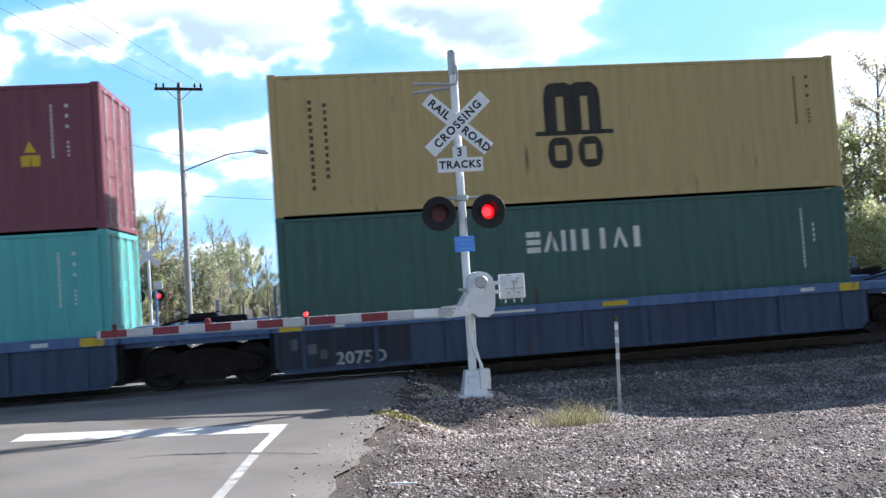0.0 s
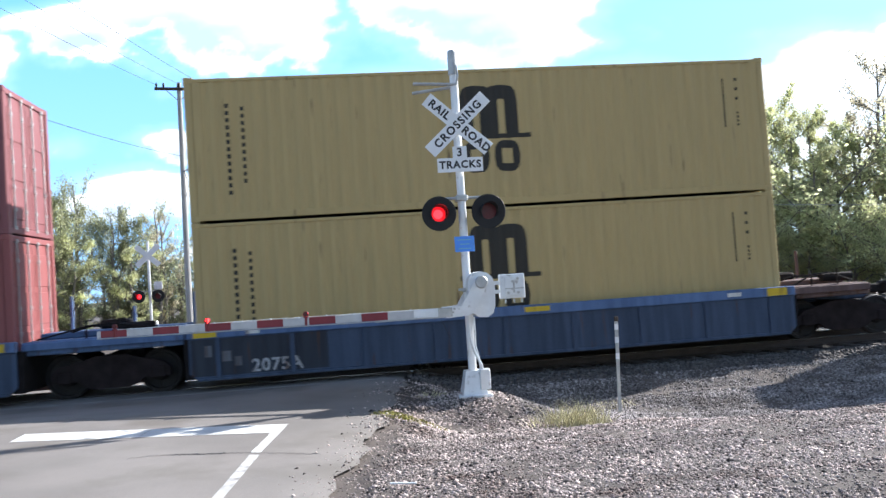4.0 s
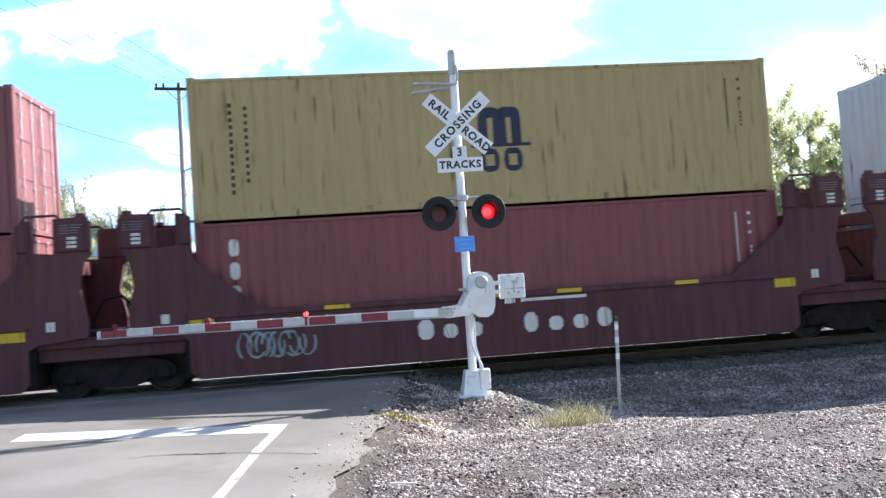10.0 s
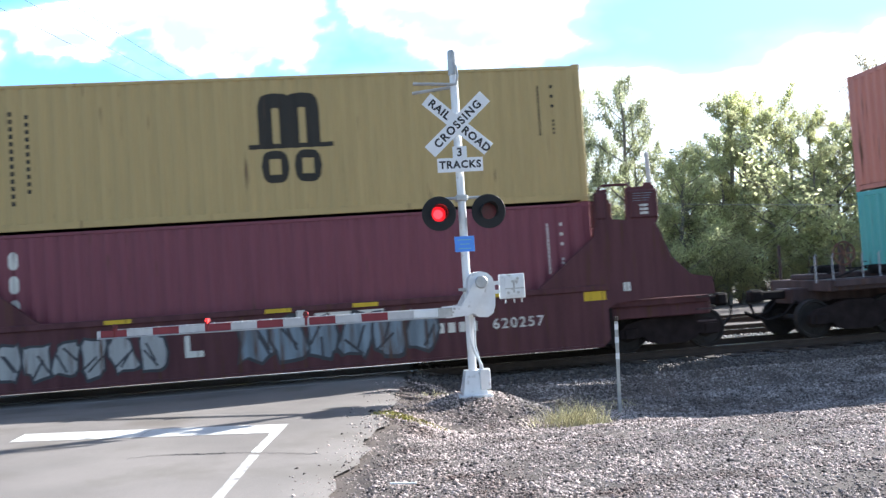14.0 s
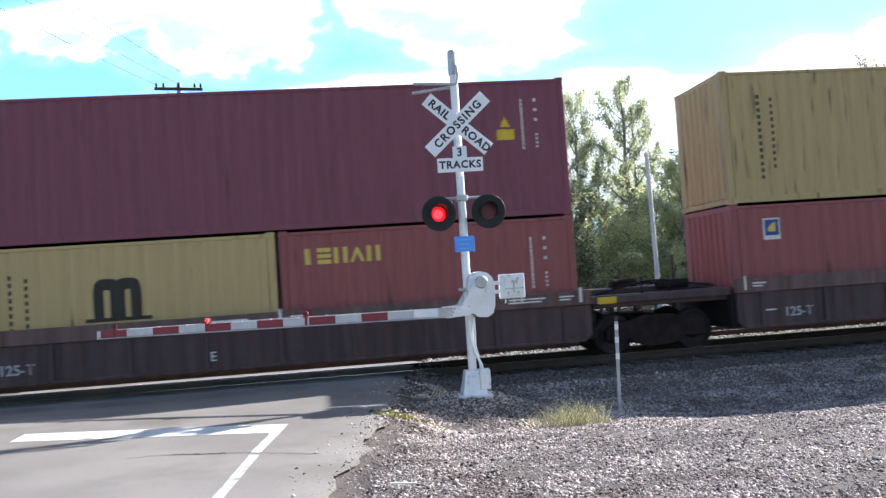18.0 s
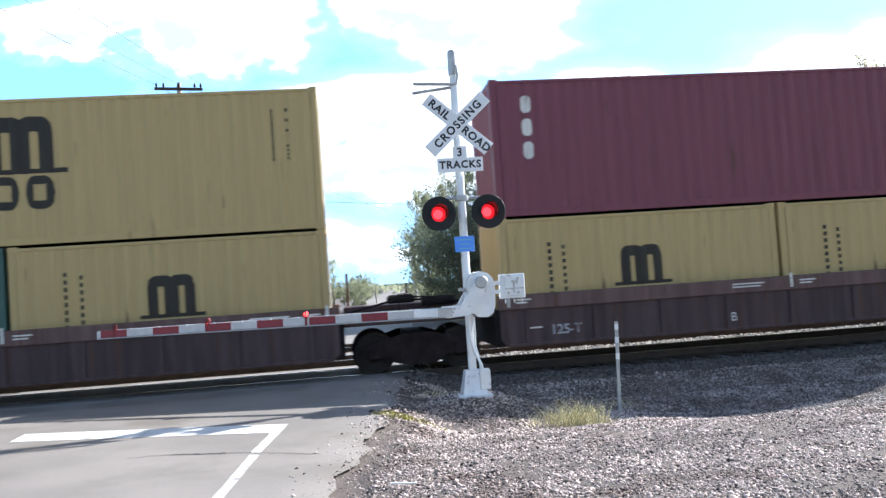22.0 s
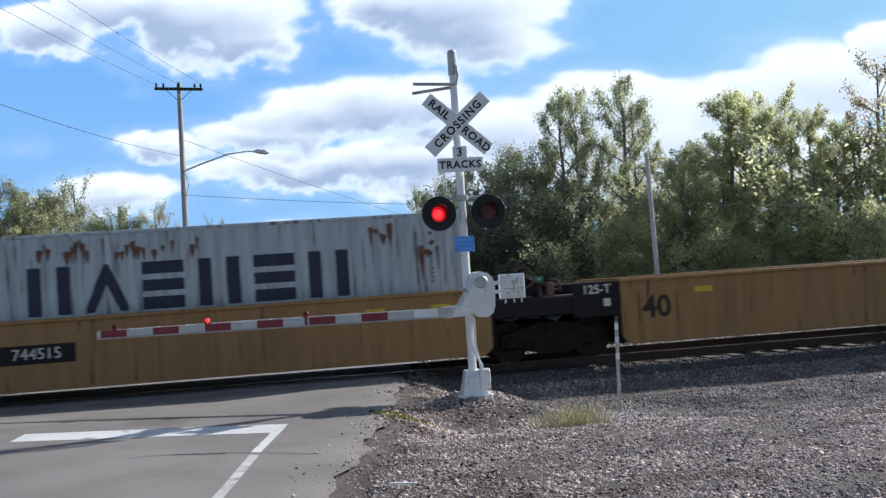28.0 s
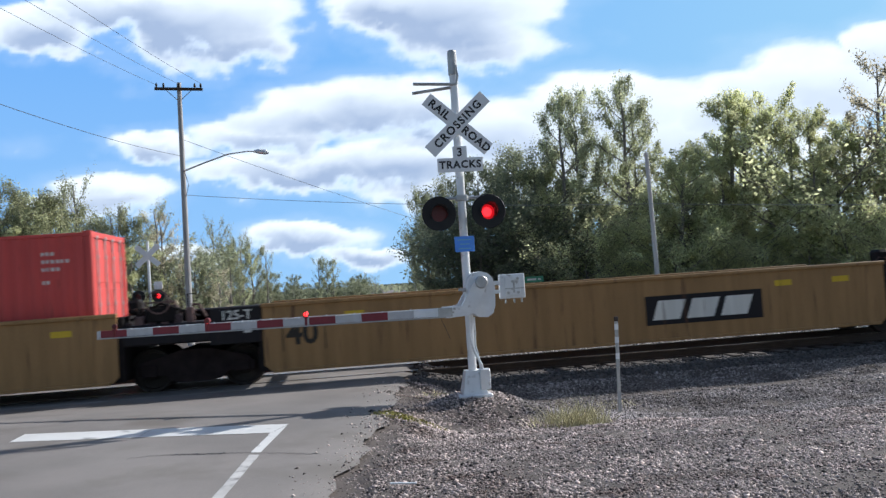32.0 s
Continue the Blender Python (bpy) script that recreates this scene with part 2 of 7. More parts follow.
# Greyer copy of the verge stone, with the ditch's shade put into its colour.
M_DITCHSTONE = material("shade_tone_ditch_stone", (0.292, 0.263, 0.25), 0.9, 0.0, 0.35, 1.1, 60.0, 0.1, (0.13, 0.11, 0.10), 0.45, island=0.85)
# Ballast beyond the near track: sunlight is put into its paler colour.
M_PALEBALLAST = material("sunlit_tone_ballast_stone", (0.36, 0.34, 0.32), 0.85, 0.0, 0.2, 9.0, 60.0, 0.2, island=0.5)
# Ballast round the near track: oily stain, darkened further for the train's shade.
M_BALLAST = material("stained_shade_tone_ballast_stone", (0.105, 0.094, 0.088), 0.85, 0.0, 0.2, 9.0, 60.0, 0.2, island=0.5)
M_RAIL = material("rusty_rail_steel", (0.045, 0.032, 0.026), 0.8, 0.0, 0.25, 3.0, 50.0, 0.2)
M_RAILTOP = material("polished_rail_head", (0.5, 0.5, 0.5), 0.25, 1.0, 0.1, 3.0)
M_TIE = material("creosoted_wood", (0.055, 0.042, 0.034), 0.85, 0.0, 0.3, 3.0, 40.0, 0.4, None, 0.0, (0.3, 4, 4))
M_WOODPOLE = material("weathered_pole_wood", (0.38, 0.37, 0.36), 0.85, 0.0, 0.25, 3.0, 50.0, 0.3, None, 0.0, (6, 6, 0.3))
M_PALEPOLE = material("pale_grey_pole", (0.60, 0.58, 0.55), 0.8, 0.0, 0.12, 3.0, 50.0, 0.2, None, 0.0, (6, 6, 0.3))
M_BARK = material("pale_grey_bark", (0.22, 0.20, 0.175), 0.9, 0.0, 0.3, 5.0, 40.0, 0.5, None, 0.0, (3, 3, 0.6))
M_MOSS = material("yellow_green_moss", (0.34, 0.31, 0.08), 0.85, 0.0, 0.25, 3.0, 20.0, 0.0, island=0.35)
M_GRASS = material("dry_pale_grass", (0.58, 0.53, 0.31), 0.8, 0.0, 0.2, 3.0, 20.0, 0.0, island=0.35)
M_WIRE = material("black_cable", (0.02, 0.02, 0.022), 0.6, 0.0, 0.1)


def leaf_material(name, base, other):
    """Thin leaves that also let light through."""
    m = bpy.data.materials.new(name)
    m.use_nodes = True
    t = m.node_tree
    N, L = t.nodes.new, t.links.new
    sh, out = t.nodes["Principled BSDF"], t.nodes["Material Output"]
    geo = N("ShaderNodeNewGeometry")
    mix = N("ShaderNodeMix")
    mix.data_type = "RGBA"
    mix.inputs["A"].default_value, mix.inputs["B"].default_value = (*base, 1), (*other, 1)
    L(geo.outputs["Random Per Island"], mix.inputs["Factor"])
    oi = N("ShaderNodeObjectInfo")
    hv = N("ShaderNodeHueSaturation")
    mr = N("ShaderNodeMapRange")
    mr.inputs["To Min"].default_value, mr.inputs["To Max"].default_value = 0.8, 1.2
    L(oi.outputs["Random"], mr.inputs[0])
    L(mr.outputs[0], hv.inputs["Value"])
    L(mix.outputs["Result"], hv.inputs["Color"])
    co, nz, cr, clump = N("ShaderNodeTexCoord"), N("ShaderNodeTexNoise"), N("ShaderNodeMapRange"), N("ShaderNodeHueSaturation")
    nz.inputs["Scale"].default_value, nz.inputs["Detail"].default_value = 0.75, 3.0
    L(co.outputs["Object"], nz.inputs[0])
    cr.inputs["From Min"].default_value, cr.inputs["From Max"].default_value = 0.32, 0.68
    cr.inputs["To Min"].default_value, cr.inputs["To Max"].default_value = 0.74, 1.36
    L(nz.outputs[0], cr.inputs[0])
    clump.inputs["Saturation"].default_value = 0.76
    L(cr.outputs[0], clump.inputs["Value"])
    L(hv.outputs[0], clump.inputs["Color"])
    hv = clump
    L(hv.outputs[0], sh.inputs["Base Color"])
    sh.inputs["Roughness"].default_value, sh.inputs["Specular IOR Level"].default_value = 0.75, 0.2
    tr = N("ShaderNodeBsdfTranslucent")
    tl = N("ShaderNodeHueSaturation")
    tl.inputs["Value"].default_value, tl.inputs["Saturation"].default_value = 1.65, 1.0
    L(hv.outputs[0], tl.inputs["Color"])
    L(tl.outputs[0], tr.inputs["Color"])
    ms = N("ShaderNodeMixShader")
    ms.inputs[0].default_value = 0.58
    L(sh.outputs[0], ms.inputs[1])
    L(tr.outputs[0], ms.inputs[2])
    L(ms.outputs[0], out.inputs["Surface"])
    return m


M_LEAF = leaf_material("green_leaves", (0.28, 0.305, 0.14), (0.44, 0.46, 0.22))
M_LEAF_DARK = leaf_material("dark_green_leaves", (0.24, 0.265, 0.145), (0.38, 0.405, 0.22))
M_LEAF_YELLOW = leaf_material("yellowing_leaves", (0.33, 0.35, 0.155), (0.48, 0.49, 0.235))
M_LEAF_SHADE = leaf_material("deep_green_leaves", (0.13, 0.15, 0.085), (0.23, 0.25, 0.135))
M_LEAF_OLIVE = leaf_material("olive_leaves", (0.19, 0.205, 0.105), (0.33, 0.35, 0.17))
M_LEAF_PALE = leaf_material("pale_autumn_leaves", (0.32, 0.285, 0.18), (0.46, 0.41, 0.27))


# ---- sky backdrop with drifting clouds ----
def smooth(a, b, x):
    x = np.clip((x - a) / (b - a), 0, 1)
    return x * x * (3 - 2 * x)


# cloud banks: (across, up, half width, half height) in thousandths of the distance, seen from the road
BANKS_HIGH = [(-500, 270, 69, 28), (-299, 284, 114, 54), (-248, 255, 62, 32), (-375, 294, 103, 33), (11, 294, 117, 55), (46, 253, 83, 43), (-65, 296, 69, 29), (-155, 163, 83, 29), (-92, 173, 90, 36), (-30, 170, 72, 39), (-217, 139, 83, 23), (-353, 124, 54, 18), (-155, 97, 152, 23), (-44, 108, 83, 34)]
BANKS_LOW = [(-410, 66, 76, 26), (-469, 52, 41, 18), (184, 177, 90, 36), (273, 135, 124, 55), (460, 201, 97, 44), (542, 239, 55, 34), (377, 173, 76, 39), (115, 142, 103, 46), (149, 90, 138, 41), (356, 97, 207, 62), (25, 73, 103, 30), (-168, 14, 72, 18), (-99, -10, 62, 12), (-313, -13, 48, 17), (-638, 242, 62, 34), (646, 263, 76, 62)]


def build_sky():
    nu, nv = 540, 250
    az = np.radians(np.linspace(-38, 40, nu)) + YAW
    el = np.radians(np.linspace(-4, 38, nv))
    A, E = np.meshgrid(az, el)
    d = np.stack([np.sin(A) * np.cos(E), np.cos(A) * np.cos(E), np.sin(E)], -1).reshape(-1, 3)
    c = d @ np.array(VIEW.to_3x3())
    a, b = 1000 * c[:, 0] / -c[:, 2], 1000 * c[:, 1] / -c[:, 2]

    def field(sx, sy, seed, octaves):
        return np.array([noise.fractal(Vector((p / sx, q / sy, seed)), 0.9, 2.1, octaves) for p, q in zip(a, b)])
    puffs, rags, streaks, wide = field(52, 34, 0.0, 7), field(70, 48, 9.0, 6), field(190, 30, 4.0, 6), field(210, 110, 14.0, 4)
    aa, bb = a + 20 * rags + 6 * puffs, b + 12 * puffs
    dens = np.full(len(a), -0.75)
    low = np.zeros(len(a))
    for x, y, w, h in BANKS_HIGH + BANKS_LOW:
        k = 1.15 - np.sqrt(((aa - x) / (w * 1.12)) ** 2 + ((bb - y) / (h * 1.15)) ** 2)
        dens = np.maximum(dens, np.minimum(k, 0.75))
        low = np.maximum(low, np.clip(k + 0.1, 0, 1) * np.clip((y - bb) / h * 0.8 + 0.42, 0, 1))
    away = np.maximum(np.abs(a) - 580, 0) / 100 + np.maximum(b - 320, 0) / 80
    dens = np.maximum(dens, wide * 0.9 - 0.1 - (away <= 0) * 0.95)
    dens = dens + 0.19 * puffs + 0.19 * streaks + 0.10 * wide - 0.05
    soft = np.clip(low * 1.6, 0, 1)
    body = smooth(0.0 - 0.16 * soft, 0.24 + 0.34 * soft, dens)
    cover = 0.97 * body + 0.12 * smooth(-0.5, 0.1, dens) * (1 - body)
    shade = np.clip(low * 1.5 * smooth(0.12, 0.55, dens) + 0.30 * wide * smooth(0.2, 0.6, dens) + 0.20 * puffs + 0.10 * streaks, 0, 1)
    shade = shade * (1 - 0.5 * smooth(40, 160, a))
    rad = 2200.0
    me = bpy.data.meshes.new("sky_backdrop")
    v = d * rad
    f = [(j * nu + i, j * nu + i + 1, (j + 1) * nu + i + 1, (j + 1) * nu + i) for j in range(nv - 1) for i in range(nu - 1)]
    me.from_pydata(v.tolist(), [], f)
    me.attributes.new("cover", "FLOAT", "POINT").data.foreach_set("value", cover.astype(np.float32))
    me.attributes.new("shade", "FLOAT", "POINT").data.foreach_set("value", shade.astype(np.float32))
    me.shade_smooth()
    m = bpy.data.materials.new("sky_and_clouds")
    m.use_nodes = True
    t = m.node_tree
    N, L = t.nodes.new, t.links.new
    t.nodes.remove(t.nodes["Principled BSDF"])
    em = N("ShaderNodeEmission")
    at1, at2 = N("ShaderNodeAttribute"), N("ShaderNodeAttribute")
    at1.attribute_name, at2.attribute_name = "cover", "shade"
    co, sep = N("ShaderNodeTexCoord"), N("ShaderNodeSeparateXYZ")
    L(co.outputs["Object"], sep.inputs[0])
    up = N("ShaderNodeMapRange")
    up.inputs["From Min"].default_value, up.inputs["From Max"].default_value = -30, 800
    L(sep.outputs["Z"], up.inputs[0])
    blue = N("ShaderNodeMix")
    blue.data_type = "RGBA"
    blue.inputs["A"].default_value, blue.inputs["B"].default_value = (0.36, 0.65, 0.99, 1), (0.155, 0.44, 0.96, 1)
    L(up.outputs[0], blue.inputs["Factor"])
    side = N("ShaderNodeMapRange")
    side.inputs["From Min"].default_value, side.inputs["From Max"].default_value = -200, 1300
    side.inputs["To Max"].default_value = 0.95
    L(sep.outputs["X"], side.inputs[0])
    pale = N("ShaderNodeMix")
    pale.data_type = "RGBA"
    L(side.outputs[0], pale.inputs["Factor"])
    L(blue.outputs["Result"], pale.inputs["A"])
    pale.inputs["B"].default_value = (0.36, 0.68, 0.96, 1)
    cl = N("ShaderNodeMix")
    cl.data_type = "RGBA"
    cl.inputs["A"].default_value, cl.inputs["B"].default_value = (1.08, 1.18, 1.25, 1), (0.44, 0.56, 0.77, 1)
    L(at2.outputs["Fac"], cl.inputs["Factor"])
    al = N("ShaderNodeMix")
    al.data_type = "RGBA"
    L(at1.outputs["Fac"], al.inputs["Factor"])
    L(pale.outputs["Result"], al.inputs["A"])
    L(cl.outputs["Result"], al.inputs["B"])
    L(al.outputs["Result"], em.inputs["Color"])
    em.inputs["Strength"].default_value = 0.72
    L(em.outputs[0], t.nodes["Material Output"].inputs["Surface"])
    me.materials.append(m)
    return tagged(new("backdrop_sky", me), "blue sky with drifting white cumulus clouds", "sky", kind="structure")


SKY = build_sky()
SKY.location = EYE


# ---- ground, road ----
def edge_right(y):
    """The ragged right edge of the asphalt."""
    base = 0.95 + 0.145 * (y + 1.5) if y < 3 else 0.95 + 0.08 * (y - 3) + 0.145 * 4.5
    base -= min(0.2, 0.032 * max(0.0, -6.0 - y))
    return base + 0.07 * math.sin(3.1 * y) + 0.05 * math.sin(7.7 * y + 1.0)


def edge_left(y):
    return -8.6 + 0.09 * y


def step(a, b, x):
    x = min(1, max(0, (x - a) / (b - a)))
    return x * x * (3 - 2 * x)


RAIL_TOP = -0.15
DITCH_Y = [-60, -16, -8.2, -6.6, -4.8, -3.1, -1.9, -1.1, -0.5, 0.0]
DITCH_Z = [-0.06, -0.06, -0.13, -0.30, -0.58, -0.74, -0.68, -0.47, -0.38, -0.37]


def road_base(x, y):
    """The road climbs a little to its left and lies level where it meets the rails."""
    return -0.13 - 0.035 * step(-4.5, -0.8, y) + 0.035 * (0.3 - max(x, -8.0)) * step(-0.8, -4.5, y)


def ground_z(x, y):
    right = float(np.interp(y, DITCH_Y, DITCH_Z)) - 0.14 * step(4.0, 6.0, x) * step(-7.2, -5.2, y) * step(-2.2, -3.6, y)
    mound = math.exp(-(((x - 1.85) / 1.25) ** 2 + ((y + 3.4) / 0.92) ** 2) ** 1.3)
    right = right * (1 - mound) + (-0.17) * mound
    side = step(edge_right(y) - 0.1, edge_right(y) + 1.2, x)
    other = step(-0.4, -1.8, x - edge_left(y) + 0.4) if x < edge_left(y) else 0
    z = right * side + road_base(x, y) * (1 - side)
    if other:
        z = z * (1 - other) - 0.25 * other
    if y > -0.5:
        far = -0.165 - 0.205 * max(side, step(2.0, 2.7, y))
        z = far if y < 12 else far - 0.6 * step(12, 34, y)
    bumps = 0.02 * noise.noise(Vector((x * 0.9, y * 0.9, 0))) + 0.03 * noise.noise(Vector((x * 0.25, y * 0.25, 5)))
    return z + bumps * side


def line_values(lo, hi, fine_lo, fine_hi, fine):
    v = list(np.arange(fine_lo, fine_hi + 1e-6, fine))
    s, a, b = fine, fine_lo, fine_hi
    while a > lo:
        s *= 1.35
        a -= s
        v.insert(0, a)
    s = fine
    while b < hi:
        s *= 1.35
        b += s
        v.append(b)
    return v


def sheet(name, xs_of, ys, zf, mat):
    rows = [xs_of(y) for y in ys]
    n = len(rows[0])
    v = [(x, y, zf(x, y)) for y, r in zip(ys, rows) for x in r]
    f = [(j * n + i, j * n + i + 1, (j + 1) * n + i + 1, (j + 1) * n + i) for j in range(len(ys) - 1) for i in range(n - 1)]
    me = bpy.data.meshes.new(name)
    me.from_pydata(v, [], f)
    me.shade_smooth()
    me.materials.append(mat)
    return new(name, me)


def on_road(x, y):
    return edge_left(y) + 0.1 < x < edge_right(y) - 0.05


gx = line_values(-2500, 2500, -11, 13, 0.2)
gy = line_values(-400, 2600, -17, 14, 0.2)
ground = tagged(sheet("ground", lambda y: gx, gy, lambda x, y: ground_z(x, y) - (0.06 if on_road(x, y) or on_road(x - 0.42, y) else 0.0), M_GROUND),
                "grey brown gravelly ground beside the railway line", "ground", kind="structure")
ROAD_T = [0, 0.004, 0.02, 0.06] + [0.1 + 0.8 * i / 24 for i in range(25)] + [0.94, 0.98, 0.996, 1]
ry = [y for y in line_values(-60, 420, -14, 8, 0.25)]


def road_xs(y):
    return [edge_left(y) + (edge_right(y) - edge_left(y)) * k for k in ROAD_T]


def road_z(x, y):
    w = edge_right(y) - edge_left(y)
    e = min(x - edge_left(y), edge_right(y) - x) / w
    surface = road_base(x, y) if y < -0.5 else ground_z(edge_left(y) + w / 2, y)
    return surface + 0.006 - (0.03 * (1 - e / 0.02) if e < 0.02 else 0)


road = tagged(sheet("road", road_xs, ry, road_z, M_ASPHALT), "worn grey asphalt road over a level crossing", "road", kind="structure")


def marking(name, corners, label, mat=M_LINE):
    """A painted strip on the asphalt between four corners, cut into short lengths."""
    a, b, c, d = [Vector((*p, 0)) for p in corners]
    n = 24
    s = Solid()
    vs = []
    for i in range(n + 1):
        k = i / n
        wob = 0.012 * noise.noise(Vector((k * 19, a.x * 3, 2)))
        for p in (a.lerp(b, k), d.lerp(c, k)):
            vs.append((p.x + wob, p.y + wob, road_z(p.x, p.y) + 0.005))
    s.add(vs, [(2 * i, 2 * i + 1, 2 * i + 3, 2 * i + 2) for i in range(n)])
    return tagged(part(name, s, mat), label, "road marking", kind="structure")


marking("stop_line", [(-2.66, -5.29), (-4.29, -5.16), (-4.27, -5.72), (-2.70, -5.88)], "broad worn white stop line on the asphalt")
marking("stop_line", [(-0.87, -5.46), (-2.65, -5.29), (-2.69, -5.88), (-1.06, -6.07)], "broad worn white stop line on the asphalt")
marking("edge_line", [(-0.885, -5.55), (-1.06, -7.29), (-1.17, -7.26), (-1.06, -6.08)], "white edge line along the road")
marking("edge_line", [(-1.06, -7.40), (-1.46, -13.0), (-1.54, -13.0), (-1.17, -7.38)], "worn thin white edge line along the road", M_LINEWORN)


def crack(points, w):
    """A dark crack across the asphalt."""
    s = Solid()
    rnd = random.Random(4)
    vs = []
    for i in range(41):
        k = i / 40 * (len(points) - 1)
        j = min(int(k), len(points) - 2)
        q = Vector(points[j]).lerp(Vector(points[j + 1]), k - j)
        q.y += rnd.uniform(-0.03, 0.03)
        ww = w * rnd.uniform(0.25, 1.0)
        vs += [(q.x, q.y - ww, road_z(q.x, q.y) + 0.004), (q.x, q.y + ww, road_z(q.x, q.y) + 0.004)]
    s.add(vs, [(2 * i, 2 * i + 1, 2 * i + 3, 2 * i + 2) for i in range(40)])
    tagged(part("road_crack", s, M_CRACK), "dark filled crack across the asphalt", "crack", kind="structure")


crack([(-2.05, -7.12), (-1.75, -7.18), (-1.45, -7.2)], 0.032)
crack([(-1.45, -7.2), (-1.1, -7.27), (-0.4, -7.55)], 0.012)
crack([(-2.5, -7.22), (-2.25, -7.12), (-2.05, -7.12)], 0.010)
part("plastic_strip", Solid().box(-0.125, 0.125, -0.012, 0.012, 0.0, 0.015, 0.004), M_SIGN, None, "", pose(0.37, -9.2, ground_z(0.37, -9.2) + 0.03, 0, 0, -20))
tagged(bpy.data.objects["plastic_strip"], "short white plastic strip lying on the gravel", "litter")


# ---- tracks ----
TRACK_Y = 1.22
RAIL_Y = (TRACK_Y - 0.753, TRACK_Y + 0.753)
RAIL_OUT = [(-0.07, -0.17), (0.07, -0.17), (0.07, -0.155), (0.012, -0.135), (0.012, -0.045), (0.035, -0.035), (0.035, -0.004), (0.025, 0), (-0.025, 0),
            (-0.035, -0.004), (-0.035, -0.035), (-0.012, -0.045), (-0.012, -0.135), (-0.07, -0.155)]


def track(dy, label, with_pieces):
    t = thing("railway_track", label, "railway track", "the three tracks", pose(0, TRACK_Y + dy, RAIL_TOP if dy == 0 else -0.22))
    turn = Matrix.Rotation(radians(90), 4, "Z")
    for y in (-0.753, 0.753):
        r = part("rail", shared("rail", lambda: Solid().prism(RAIL_OUT, -330, 330, turn).mesh("rail")), M_RAIL, t, "rusty steel rail", pose(0, y, 0))
        part("rail_head", shared("head", lambda: Solid().box(-330, 330, -0.024, 0.024, 0.0, 0.002).mesh("rail_head")), M_RAILTOP, r, "polished running surface", pose(0, 0, 0.0005))
    tie = shared("tie", lambda: Solid().box(-0.115, 0.115, -1.3, 1.3, -0.36, -0.172, 0.012).mesh("tie"))
    rnd = random.Random(7)
    if with_pieces:
        for i in range(-24, 56):
            x = 1.2 + 0.533 * i
            if not edge_left(0) < x < 1.15:
                part("tie", tie, M_TIE, t, "", pose(x, rnd.uniform(-0.03, 0.03), rnd.uniform(-0.01, 0.005), 0, 0, rnd.uniform(-1, 1)))
        for y0, y1 in ((-0.66, 0.66), (-1.7, -0.85)):
            part("crossing_panel", Solid().box(-9.0, 0.7, y0, y1, -0.12, -0.004, 0.01), M_ASPHALT, t, "asphalt panel between the rails")
    return t


track(0, "near railway track with rusty rails on dark ties", True)
track(4.4, "middle railway track with rusty rails", False)
track(8.8, "far railway track with rusty rails", False)


def stone_meshes(count, seed, fine):
    """A few crushed stone shapes as vertex and face lists."""
    rnd = random.Random(seed)
    out = []
    for _ in range(count):
        if fine:
            vs = [(1, 0, 0), (-1, 0, 0), (0, 1, 0), (0, -1, 0), (0, 0, 1), (0, 0, -0.6)]
            fs = [(0, 2, 4), (2, 1, 4), (1, 3, 4), (3, 0, 4), (2, 0, 5), (1, 2, 5), (3, 1, 5), (0, 3, 5)]
            vs = [tuple(c + rnd.uniform(-0.3, 0.3) for c in v) for v in vs]
        else:
            bm = bmesh.new()
            bmesh.ops.create_icosphere(bm, subdivisions=1, radius=1)
            vs = [tuple(v.co * rnd.uniform(0.65, 1.15)) for v in bm.verts]
            fs = [[v.index for v in f.verts] for f in bm.faces]
            bm.free()
        q = (rnd.uniform(0.8, 1.4), rnd.uniform(0.65, 1.05), rnd.uniform(0.5, 0.85))
        out.append((np.array(vs) * q, np.array(fs)))
    return out


def scatter(name, label, category, places, sizes, mat, seed, fine=False):
    """Loose stones joined into one mesh."""
    rng = np.random.default_rng(seed)
    kinds = stone_meshes(8, seed, fine)
    V, F, n = [], [], 0
    for (x, y, z), s in zip(places, sizes):
        vs, fs = kinds[rng.integers(8)]
        a, b = rng.uniform(0, 6.28), rng.uniform(-0.5, 0.5)
        ca, sa, cb, sb = math.cos(a), math.sin(a), math.cos(b), math.sin(b)
        rot = np.array([[ca, -sa * cb, sa * sb], [sa, ca * cb, -ca * sb], [0, sb, cb]])
        V.append(vs @ rot.T * s + (x, y, z))
        F.append(fs + n)
        n += len(vs)
    V, F = np.concatenate(V), np.concatenate(F)
    me = bpy.data.meshes.new(name)
    me.vertices.add(len(V))
    me.vertices.foreach_set("co", V.astype(np.float32).ravel())
    me.loops.add(F.size)
    me.loops.foreach_set("vertex_index", F.astype(np.int32).ravel())
    me.polygons.add(len(F))
    me.polygons.foreach_set("loop_start", np.arange(0, F.size, 3, dtype=np.int32))
    me.update(calc_edges=True)
    me.materials.append(mat)
    return tagged(new(name, me), label, category, kind="stuff")


